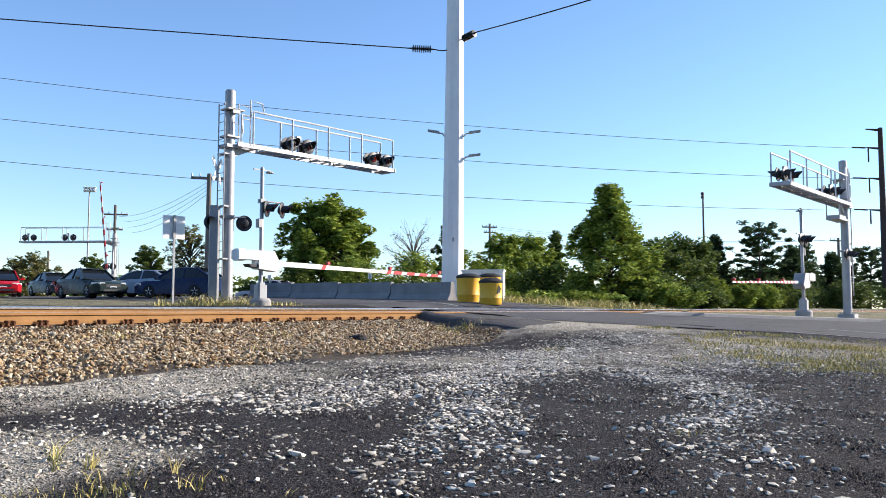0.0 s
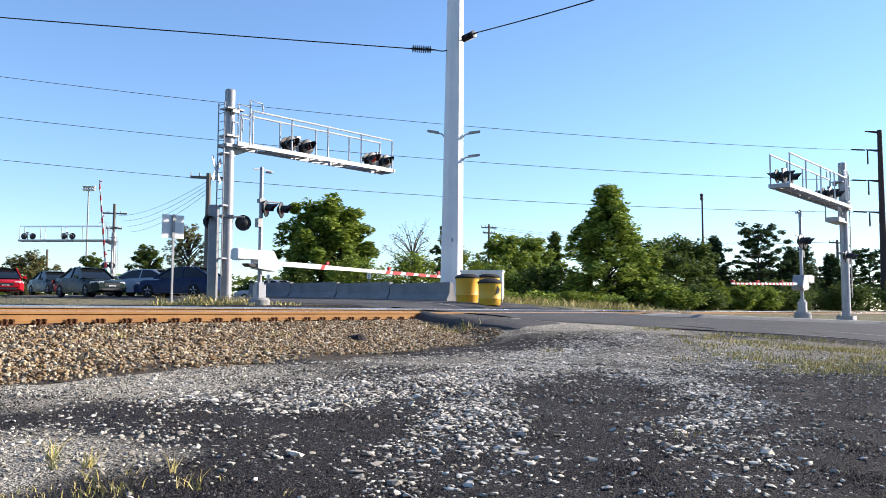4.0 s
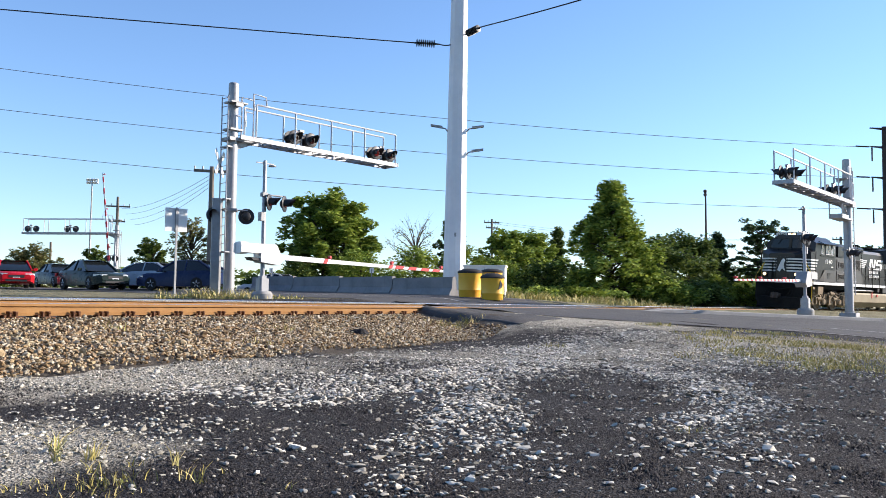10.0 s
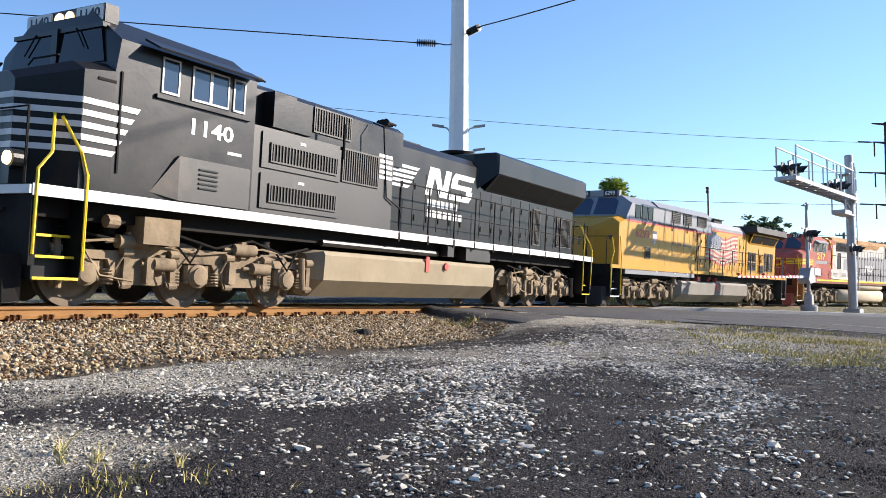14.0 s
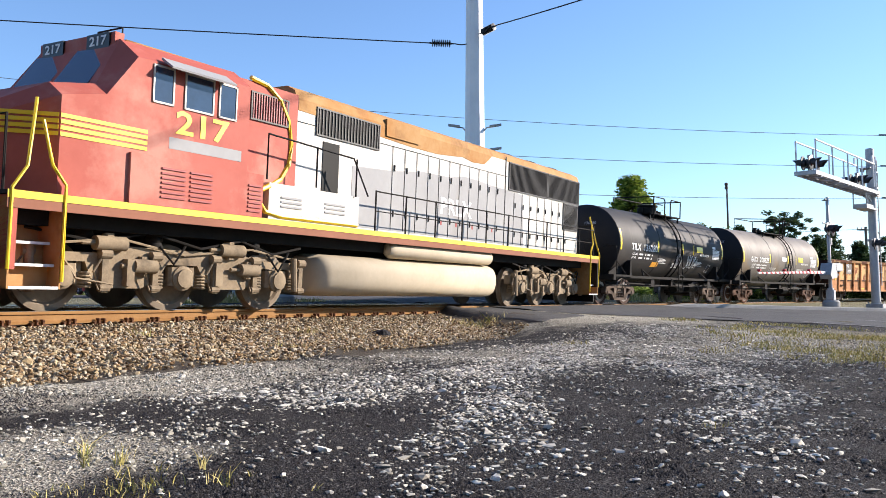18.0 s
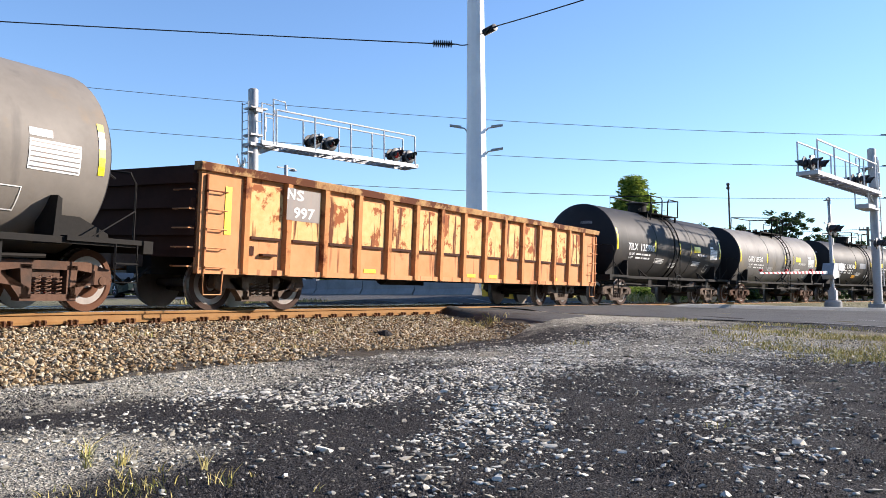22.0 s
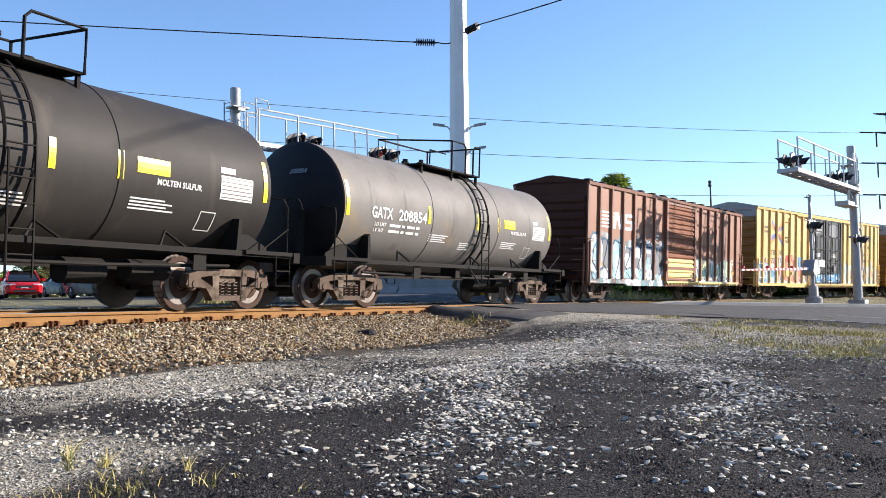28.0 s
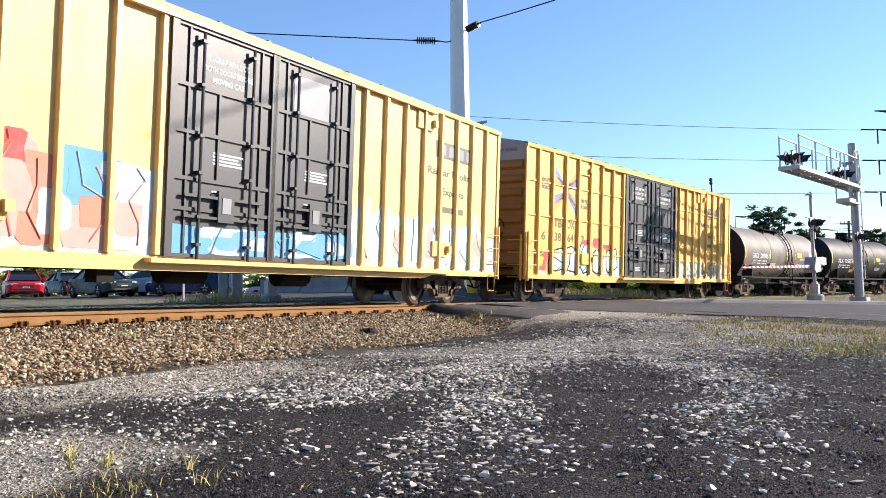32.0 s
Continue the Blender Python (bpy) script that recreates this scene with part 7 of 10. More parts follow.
M_DOORBLACK = paint("door_black", (0.03, 0.029, 0.029), (0.042, 0.04, 0.039), streak=((0.1, 0.095, 0.09), 0.64, 2.5))
M_BOXYEL = graffiti_paint("boxcar_yellow_sprayed", (0.71, 0.49, 0.185), (0.64, 0.425, 0.15), [(-9.3, 9.3, 1.9, 1.8)], 3.0, [(0.68, 0.3, 0.24), (0.7, 0.5, 0.46), (0.3, 0.5, 0.7), (0.7, 0.68, 0.66), (0.72, 0.42, 0.36), (0.66, 0.68, 0.7), (0.14, 0.34, 0.6), (0.7, 0.6, 0.55), (0.6, 0.66, 0.72)])
M_BOXYEL2 = graffiti_paint("boxcar_amber_sprayed", (0.78, 0.45, 0.085), (0.72, 0.4, 0.08), [(-8.8, 8.6, 1.6, 0.9)], 11.0, [(0.1, 0.1, 0.1), (0.72, 0.72, 0.66), (0.25, 0.5, 0.6), (0.72, 0.72, 0.66), (0.7, 0.1, 0.04), (0.65, 0.68, 0.66), (0.78, 0.45, 0.085), (0.6, 0.62, 0.6)])
M_YELTRIM = paint("boxcar_yellow", (0.75, 0.49, 0.16), (0.66, 0.42, 0.13), streak=((0.45, 0.27, 0.08), 0.62, 2.0))
M_AMBTRIM = paint("boxcar_amber", (0.76, 0.43, 0.08), (0.7, 0.38, 0.075), streak=((0.45, 0.26, 0.07), 0.64, 2.0))
# the yellow of the end walls, with their shade put into the colour
M_BOXENDSHADE = paint("boxcar_end_yellow_shaded", (0.29, 0.145, 0.033), (0.23, 0.115, 0.027))
M_BROWN = graffiti_paint("boxcar_brown_sprayed", (0.3, 0.13, 0.068), (0.25, 0.105, 0.056), [(1.4, 8.2, 2.3, 1.5), (-6.6, -1.7, 1.6, 1.2)], 23.0, [(0.04, 0.045, 0.05), (0.66, 0.68, 0.68), (0.46, 0.62, 0.66), (0.24, 0.25, 0.26), (0.7, 0.71, 0.71), (0.6, 0.63, 0.63), (0.12, 0.125, 0.13), (0.64, 0.66, 0.66), (0.1, 0.27, 0.31)])
M_BROWNTRIM = paint("boxcar_brown", (0.25, 0.1, 0.052), (0.2, 0.08, 0.043), streak=((0.12, 0.046, 0.028), 0.6, 2.0))
M_BROWNDOOR = paint("door_brown", (0.26, 0.105, 0.055), (0.2, 0.08, 0.045), dirt=((0.36, 0.22, 0.12), 0.6), streak=((0.12, 0.05, 0.03), 0.56, 2.0), rough=0.7)
M_CREAMSPRAY = paint("sprayed_cream", (0.66, 0.55, 0.26), (0.6, 0.47, 0.2), dirt=((0.35, 0.2, 0.09), 0.6), rough=0.7)
# ends and roof of the brown car, darker than its sides
M_BROWNEND = paint("end_dark_brown", (0.09, 0.036, 0.024), (0.065, 0.027, 0.019), rough=0.8)
M_DARKINK = paint("dark_ink", (0.1, 0.085, 0.05), (0.14, 0.12, 0.07))
M_BLUEINK = paint("blue_ink", (0.1, 0.16, 0.42), (0.14, 0.2, 0.45))
M_ORANGEINK = paint("orange_ink", (0.85, 0.28, 0.03), (0.75, 0.25, 0.05))


def block_emblem(u0, u1, z0, z1, y, lean=0.0):
    """Two heavy block shapes side by side between u0 (front) and u1."""
    g, w, h = Geo(), (u0 - u1), z1 - z0
    def quad(*pts):
        g.add([(u0 - w * a - lean * (b - 0.5), y, z0 + h * b) for a, b in pts], [(0, 1, 2, 3)])
    quad((0, 0), (0.13, 0), (0.13, 1), (0, 1))
    quad((0.13, 1), (0.2, 1), (0.4, 0), (0.31, 0))
    quad((0.13, 1), (0.31, 0), (0.3, 0.0), (0.13, 0.7))
    quad((0.34, 0), (0.46, 0), (0.46, 1), (0.34, 1))
    quad((0.5, 0.8), (0.98, 0.8), (1.0, 1), (0.55, 1))
    quad((0.5, 0.58), (0.63, 0.58), (0.63, 0.8), (0.5, 0.8))
    quad((0.5, 0.42), (0.97, 0.42), (0.97, 0.6), (0.5, 0.6))
    quad((0.86, 0.18), (1.0, 0.18), (1.0, 0.42), (0.86, 0.42))
    quad((0.5, 0.0), (0.95, 0.0), (1.0, 0.2), (0.5, 0.2))
    return g


def cross_emblem(car, u, y, z, w, h):
    """Four slanting strokes in two colours."""
    for i, (sx, sz, m) in enumerate(((1, 1, M_BLUEINK), (-1, 1, M_ORANGEINK), (1, -1, M_ORANGEINK), (-1, -1, M_BLUEINK))):
        for off in (0.0, 0.3):
            a, b = (u + sx * w * 0.06, z + sz * (h * 0.05 + off * 0.2)), (u + sx * w * 0.5, z + sz * (h * 0.5 - off))
            g = Geo().add([(a[0], y, a[1] - 0.11), (a[0], y, a[1] + 0.11), (b[0], y, b[1] + 0.13), (b[0], y, b[1] - 0.13)], [(0, 1, 2, 3)])
            part("emblem_stroke", g, m if off == 0.0 else (M_BLUEINK if m is M_ORANGEINK else M_ORANGEINK), car)


def sprayed_letters(car, u0, u1, z0, z1, y, n, fills, edge, seed, rise=0.0, soft=False):
    """A row of overlapping sprayed letter shapes, each an edge, a fill and an inner stroke; rise: how much lower the far end is."""
    rng = random.Random(seed)
    step = (u0 - u1) / n
    for k in range(n):
        cu, top = u0 - step * (k + 0.5), z1 - rise * k / max(1, n - 1) + rng.uniform(-0.12, 0.12)
        cz, w, h = (z0 + top) / 2, step * (rng.uniform(0.75, 0.98) if soft else rng.uniform(0.52, 0.66)), (top - z0) / 2
        m = 18 if soft else 9
        ring = []
        for i in range(m):
            a = 2 * math.pi * (i + (0 if soft else rng.uniform(-0.3, 0.3))) / m
            q = (1 + 0.16 * math.sin(3 * a + seed + k)) if soft else rng.uniform(0.72, 1.15)
            ca, sa = math.cos(a), math.sin(a)
            ring.append((max(-1.05, min(1.05, q * math.copysign(abs(ca) ** 0.6, ca))), max(-1.0, min(1.0, q * math.copysign(abs(sa) ** 0.6, sa)))))
        lay = lambda f, dy, d0, d1: Geo().prism([(cu + p * w * f + d0, cz + r * h * f + d1) for p, r in ring], y, y + dy, "y")
        off = 0.0004 * k
        if edge:
            part("sprayed_edge", lay(1.0, 0.002 + off, 0, 0), edge, car)
        part("sprayed_fill", lay(0.88 if edge else 1.0, 0.005 + off, 0, 0), fills[k % len(fills)], car)
        part("sprayed_shade", lay(0.5, 0.008 + off, rng.uniform(-0.12, 0.12) * w, rng.uniform(-0.3, 0.1) * h), fills[(k + 2) % len(fills)], car)
        pts = [(cu + w * rng.uniform(-0.7, 0.7), y + 0.012, cz + h * (0.85 - 1.7 * i / 3)) for i in range(4)]
        part("sprayed_stroke", Geo().tube(pts, 0.014, 4), edge or fills[-1], car)


def spray(name, c):
    return paint(name, c, tuple(v * 0.86 for v in c), dirt=(tuple(0.6 * v + 0.12 for v in c), 0.55), rough=0.6, scale=2.5)


SP_WHITE, SP_CYAN, SP_GREY, SP_DARK = spray("spray_white", (0.52, 0.54, 0.54)), spray("spray_cyan", (0.33, 0.52, 0.56)), spray("spray_grey", (0.22, 0.23, 0.24)), spray("spray_deep_blue", (0.05, 0.12, 0.19))
SP_PINK, SP_SALMON, SP_RED, SP_BLUE = spray("spray_pink", (0.62, 0.36, 0.31)), spray("spray_salmon", (0.64, 0.25, 0.17)), spray("spray_red", (0.6, 0.1, 0.09)), spray("spray_blue", (0.14, 0.36, 0.62))
SP_MINT, SP_LILAC, SP_LIME, SP_BLACK = spray("spray_mint", (0.42, 0.62, 0.5)), spray("spray_lilac", (0.46, 0.36, 0.5)), spray("spray_lime", (0.62, 0.64, 0.36)), spray("spray_black", (0.03, 0.03, 0.035))
SP_SKY = spray("spray_pale_blue", (0.46, 0.6, 0.7))


def yellow_boxcar(s0, number, amber, label):
    ribs = [8.52 - k * 0.845 for k in range(8)] + [-2.75 - k * 0.8 for k in range(8)]
    trim = M_AMBTRIM if amber else M_YELTRIM
    car = boxcar(s0, 13.85, 9.22, 0.72, 4.72, 4.98, label, M_BOXYEL2 if amber else M_BOXYEL, M_BOXENDSHADE, ribs, None, None, trim, trim, "yellow", M_TRUCKBROWN)
    y = 1.46
    plug_doors(car, y, 2.42, -2.22, 0.86, 4.52, not amber)
    cross_emblem(car, 6.75, y + 0.004, 3.5, 1.5, 1.25)
    if amber:
        sprayed_letters(car, 7.7, 3.0, 0.9, 1.85, y, 5, [SP_MINT, SP_WHITE, SP_SKY, SP_WHITE, SP_MINT], SP_BLACK, 8)
        sprayed_letters(car, 5.6, 3.4, 1.75, 2.08, y, 3, [SP_RED], None, 9)
        sprayed_letters(car, 8.7, 7.9, 0.95, 1.6, y, 1, [SP_RED, M_ORANGE, M_BRIGHTYEL], None, 10)
        sprayed_letters(car, -3.0, -7.2, 0.9, 1.5, y, 6, [SP_SKY, SP_WHITE, SP_CYAN], SP_BLUE, 11)
        rail = Geo()
        for z in (1.55, 2.6, 3.62):
            rail.box(2.5, 9.1, y, y + 0.03, z, z + 0.045).box(-9.1, -2.3, y, y + 0.03, z, z + 0.045)
        pieces("horizontal_seam", rail, trim, car)
    else:
        sprayed_letters(car, 8.9, 6.9, 0.92, 1.95, y, 2, [SP_BLUE, SP_SKY, SP_WHITE], None, 12, 0.1, True)
        sprayed_letters(car, 7.1, 2.8, 0.92, 2.35, y, 7, [SP_PINK, SP_WHITE, SP_SALMON, SP_PINK, SP_SALMON], None, 13, 0.25, True)
        sprayed_letters(car, 5.4, 4.9, 1.95, 2.5, y + 0.004, 1, [SP_RED], None, 14, 0.0, True)
        sprayed_letters(car, 4.1, 2.6, 1.5, 2.3, y + 0.004, 2, [SP_BLUE, SP_SKY], None, 17, 0.0, True)
        sprayed_letters(car, 2.2, -2.1, 0.92, 1.45, y + 0.052, 6, [SP_BLUE, SP_SKY, SP_BLUE], None, 18, 0.0, True)
        sprayed_letters(car, -2.4, -8.4, 0.92, 2.15, y, 8, [SP_WHITE, SP_SKY, SP_LIME, SP_WHITE, SP_PINK], SP_SKY, 15, 0.2)
    words(car, "TB", 7.25, y + 0.004, 2.44, 0.36, M_DARKINK, 0.5)
    words(car, "OX", 6.42, y + 0.004, 2.44, 0.36, M_DARKINK, 0.5)
    for ch, u in zip((number[0], number[1:3], number[3:5], number[5:]), (8.13, 7.25, 6.42, 5.6)):
        words(car, ch, u, y + 0.004, 2.02, 0.36, M_DARKINK, 0.18 * len(ch) + 0.06)
    for tx, u, z in (("next", 8.05, 3.75), ("load", 8.05, 3.52), ("any", 5.5, 3.3), ("road", 5.5, 3.1)):
        words(car, tx, u, y + 0.004, z, 0.24, M_DARKINK, 0.46)
    plate(car, "emblem_plate", -5.75, -7.65, y, 3.55, 3.95, M_DARKINK, 0.004, "faded dark nameplate")
    for k, u in enumerate((-5.95, -6.4, -6.85, -7.3)):
        plate(car, "emblem_bar", u, u - 0.3, y + 0.004, 3.62, 3.88, M_LOCOGREY, 0.003)
    words(car, "Railcar Pooling", -6.55, y + 0.004, 3.2, 0.24, M_DARKINK, 2.3)
    words(car, "Experts", -6.65, y + 0.004, 2.74, 0.24, M_DARKINK, 1.1)
    bars(car, -6.1, y, 2.38, 1.1, 1, M_DARKINK, 0.14)
    for u in (8.2, 6.4, 4.55, -3.0, -5.3, -7.9):
        plate(car, "reflective_strip", u - 0.05, u + 0.05, y, 1.2, 1.75, M_REFLECT, 0.004)
    plate(car, "service_label", 8.65, 8.2, y, 1.02, 1.2, M_REFLECT, 0.004, "yellow service label")
    for u, z in ((5.6, 4.3), (5.35, 1.4), (-5.2, 4.28), (-6.0, 1.35)):
        part("junction_cover", Geo().box(u - 0.35, u + 0.35, y, y + 0.05, z - 0.18, z + 0.18).box(u - 0.42, u - 0.28, y + 0.05, y + 0.14, z - 0.08, z + 0.08), trim, car)
    lettering("end_number", "TBOX " + number, 0.14, M_DARKINK, car, Matrix.Translation((9.236, 0.75, 4.52)) @ Matrix(((0, 0, 1, 0), (1, 0, 0, 0), (0, 1, 0, 0), (0, 0, 0, 1))))
    part("brake_wheel", Geo().tube([(9.42, 0.6 + 0.28 * math.cos(k * 0.5236), 2.2 + 0.28 * math.sin(k * 0.5236)) for k in range(12)], 0.016, 5, True).cyl((9.25, 0.6, 2.2), (9.44, 0.6, 2.2), 0.025, 6), M_UNDER, car)
    return car


def brown_boxcar(s0):
    ribs = [7.0, 6.1, 5.17, 4.25, 3.34, 2.43, -2.44, -3.35, -4.25, -5.15, -6.05, -6.95]
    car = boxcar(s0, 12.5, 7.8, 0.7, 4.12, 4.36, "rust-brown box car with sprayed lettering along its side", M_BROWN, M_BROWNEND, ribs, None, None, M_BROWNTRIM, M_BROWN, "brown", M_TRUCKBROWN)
    y = 1.46
    d = part("door", Geo().box(-1.55, 1.3, y, y + 0.06, 0.9, 3.92), M_BROWNDOOR, car, "brown corrugated sliding door")
    cor = Geo().prism([(-0.085, 0), (-0.04, 0.05), (0.04, 0.05), (0.085, 0)], -1.35, 1.35, "z").turned(Matrix(((0, 0, 1, 0), (0, 1, 0, 0), (1, 0, 0, 0), (0, 0, 0, 1)))).mesh("door_rib", M_BROWNDOOR)
    cor2 = cor.copy()
    cor2.materials.clear()
    cor2.materials.append(M_CREAMSPRAY)
    for k in range(15):
        if k != 7:
            part("door_rib", cor2 if k < 4 else cor, None, d, at=pose(-0.12, y + 0.06, 1.05 + k * 0.195))
    plate(d, "sprayed_patch", 1.28, -1.5, y + 0.06, 0.92, 1.72, M_CREAMSPRAY, 0.006, "cream sprayed patch")
    fr = Geo()
    for u in (-1.6, 1.35):
        fr.box(u - 0.09, u + 0.09, y, y + 0.13, 0.82, 4.0)
    fr.box(-1.6, 1.35, y + 0.06, y + 0.12, 3.86, 3.95).box(-1.6, 1.35, y + 0.06, y + 0.12, 0.86, 0.95).box(-1.6, 1.35, y + 0.06, y + 0.13, 1.3, 1.38)
    part("door_frame", fr, M_BROWNTRIM, d)
    tr = Geo().box(-7.0, 1.4, y + 0.02, y + 0.16, 0.76, 0.83)
    for u in np.arange(-6.8, 1.3, 0.32):
        tr.box(u - 0.05, u + 0.05, y + 0.02, y + 0.14, 0.69, 0.77)
    part("door_track", tr, M_CREAMSPRAY, car, "pale lower door track")
    part("door_latch", Geo().box(1.32, 1.62, y + 0.08, y + 0.2, 1.5, 1.62).tube([(1.45, y + 0.15, 1.2), (1.45, y + 0.15, 1.75)], 0.03, 6), M_BROWNTRIM, d)
    sprayed_letters(car, 7.55, 1.75, 0.86, 2.4, y, 7, [SP_WHITE, SP_GREY, SP_CYAN, SP_GREY, SP_WHITE], SP_DARK, 24, 0.35)
    sprayed_letters(car, 7.4, 1.9, 0.84, 1.2, y + 0.012, 9, [SP_CYAN, SP_WHITE], None, 25)
    sprayed_letters(car, -1.8, -6.4, 0.86, 1.9, y, 6, [SP_MINT, SP_LIME, SP_WHITE, SP_MINT], SP_GREY, 26)
    g = block_emblem(5.85, 4.22, 2.62, 3.22, y + 0.004, 0.1)
    for k in range(5):                   # speed bars that run into the block shapes
        g.box(5.85 - 0.02 * k, 6.78, y, y + 0.004, 3.13 - k * 0.125, 3.2 - k * 0.125)
    part("emblem", g, M_STRIPE, car, "white block emblem with speed bars")
    words(car, "4", 5.72, y + 0.004, 1.95, 0.3, M_STRIPE, 0.2)
    words(car, "51", 5.0, y + 0.004, 1.93, 0.3, M_STRIPE, 0.4)
    for u, w, z in ((6.75, 0.45, 1.3), (3.25, 0.4, 0.86), (-1.75, 0.5, 0.84), (-6.6, 0.45, 1.2), (1.6, 0.3, 0.86)):
        plate(car, "reflective_strip", u, u - w, y, z, z + 0.13, M_ORANGE, 0.005)
    bars(car, 2.4, y, 2.6, 0.5, 4, M_STRIPE, 0.06, 0.14)
    bars(car, -6.3, y, 1.9, 0.45, 5, M_STRIPE, 0.03, 0.07)
    plate(car, "plywood_patch", 3.28, 2.58, y, 1.45, 1.85, M_LOCOGREY, 0.01)
    for u in np.arange(-7.4, 7.6, 1.05):
        part("roof_cap", Geo().cbox((u, 1.2, 4.2), (0.3, 0.2, 0.08), 0.02), M_UNDER, car)
    return car


# ---------------------------------------------------------------- locomotives
def quad_on(parent, name, pts, material, label="", t=0.012):
    """A pane: four corners given in order, thickened outwards."""
    p = [Vector(q) for q in pts]
    nrm = (p[1] - p[0]).cross(p[2] - p[0]).normalized() * t
    return part(name, Geo().add([*p, *[q + nrm for q in p]], [(0, 1, 2, 3), (7, 6, 5, 4), (0, 4, 5, 1), (1, 5, 6, 2), (2, 6, 7, 3), (3, 7, 4, 0)]), material, parent, label)


def grille(parent, u0, u1, y, z0, z1, label="dark louvred grille", fins=14, up=True, fin_mat=None):
    a, b = min(u0, u1), max(u0, u1)
    p = part("grille", Geo().box(a, b, y, y + 0.012, z0, z1), M_GRILLE, parent, label)
    g = Geo()
    if up:
        for k in range(fins):
            u = a + (b - a) * (k + 0.5) / fins
            g.box(u - 0.012, u + 0.012, y + 0.012, y + 0.03, z0, z1)
    else:
        for k in range(fins):
            z = z0 + (z1 - z0) * (k + 0.5) / fins
            g.box(a, b, y + 0.012, y + 0.032, z - 0.012, z + 0.01)
    part("louvre_bank", g, fin_mat or M_FIN, p)
    fr = Geo().box(a - 0.03, b + 0.03, y, y + 0.03, z1, z1 + 0.03).box(a - 0.03, b + 0.03, y, y + 0.03, z0 - 0.03, z0).box(a - 0.03, a, y, y + 0.03, z0, z1).box(b, b + 0.03, y, y + 0.03, z0, z1)
    part("grille_frame", fr, M_FIN, p)
    return p


def loco_truck(car, u, yaw, frame_mat, wheel_mat, r=0.533):
    k = frame_mat.name
    def beam():
        g = Geo()
        for s in (1, -1):
            y0, y1 = s * 0.96, s * 1.14
            g.prism([(-2.75, 0.62), (-2.7, 0.86), (-1.5, 0.88), (-1.2, 1.0), (-0.4, 0.98), (0.4, 0.98), (1.2, 1.0), (1.5, 0.88), (2.7, 0.86), (2.75, 0.62), (2.4, 0.6), (2.35, 0.74), (1.7, 0.74), (1.6, 0.5), (1.3, 0.36), (0.75, 0.36), (0.45, 0.5), (0.3, 0.74), (-0.3, 0.74), (-0.45, 0.5), (-0.75, 0.36), (-1.3, 0.36), (-1.6, 0.5), (-1.7, 0.74), (-2.35, 0.74), (-2.4, 0.6)], y0, y1, "y")
            for x in (-2.07, 0, 2.07):
                g.box(x - 0.36, x - 0.28, s * 1.0 - 0.06, s * 1.0 + 0.06, 0.4, 0.74).box(x + 0.28, x + 0.36, s * 1.0 - 0.06, s * 1.0 + 0.06, 0.4, 0.74)
                g.cbox((x, s * 1.06, 0.56), (0.5, 0.2, 0.3), 0.04)
        return g.box(-0.5, 0.5, -0.96, 0.96, 0.62, 0.92)
    t = part("truck", shared("loco_truck_" + k, beam, frame_mat), None, car, "three-axle locomotive truck coated in dust", at=pose(u, 0, 0, 0, 0, yaw))
    for x in (-2.07, 0.0, 2.07):
        w = part("wheelset", shared("loco_wheelset_" + wheel_mat.name, lambda: wheelset_geo(r, 32), wheel_mat, 40), None, t, at=pose(x, 0, r))
        WHEELS.append((w, (x, 0, r), len(TRAIN), r))
        part("journal", shared("journal_" + k, lambda: Geo().lathe([(0.2, 0.0), (0.2, 0.07), (0.15, 0.1), (0.15, 0.13), (0.06, 0.15), (0.0, 0.15)], (0, 0, 0), "y", 14), frame_mat, 35), None, t, at=pose(x, 1.12, r))
        sp = Geo()
        for dx in (-0.42, 0.42):
            for q in range(5):
                sp.lathe([(0.1, q * 0.05), (0.115, q * 0.05 + 0.02), (0.1, q * 0.05 + 0.04)], (dx, 1.05, 0.36), "z", 10)
        pieces("axle_spring", sp, frame_mat, t, at=pose(x, 0, 0))
    for x, z, ln in ((1.35, 1.02, 0.5), (-0.95, 1.02, 0.5), (-1.35, 0.7, 0.4), (0.75, 0.7, 0.4)):
        part("brake_cylinder", Geo().cyl((x - ln / 2, 1.2, z), (x + ln / 2, 1.2, z), 0.11, 12).cyl((x + ln / 2, 1.2, z), (x + ln / 2 + 0.2, 1.2, z), 0.035, 6).cbox((x, 1.14, z), (0.14, 0.14, 0.3), 0.02), frame_mat, t, smooth=35)
    for x in (-2.62, -1.5, -0.62, 0.55, 1.42, 2.6):
        part("brake_hanger", shared("brake_hanger_" + k, lambda: Geo().box(-0.05, 0.05, 1.14, 1.22, 0.3, 0.92).cyl((-0.09, 1.2, 0.86), (0.09, 1.2, 0.86), 0.075, 10).cyl((-0.08, 1.2, 0.36), (0.08, 1.2, 0.36), 0.055, 8).tube([(0.06, 1.21, 0.8), (0.2, 1.24, 0.6), (0.1, 1.22, 0.34)], 0.018, 5), frame_mat), None, t, at=pose(x, 0, 0))
    part("wiring", Geo().tube([(-2.7, 1.1, 1.15), (-1.9, 1.2, 1.0), (-1.2, 1.15, 1.2), (-0.3, 1.22, 1.02), (0.6, 1.15, 1.22), (1.6, 1.2, 1.04), (2.6, 1.12, 1.18)], 0.022, 5).tube([(-2.3, 1.2, 1.05), (-2.0, 1.26, 0.7), (-1.75, 1.22, 1.0)], 0.02, 5).tube([(0.0, 1.2, 1.05), (0.25, 1.26, 0.75), (0.5, 1.22, 1.02)], 0.02, 5), M_UNDER, t, "black hoses hung over the truck")
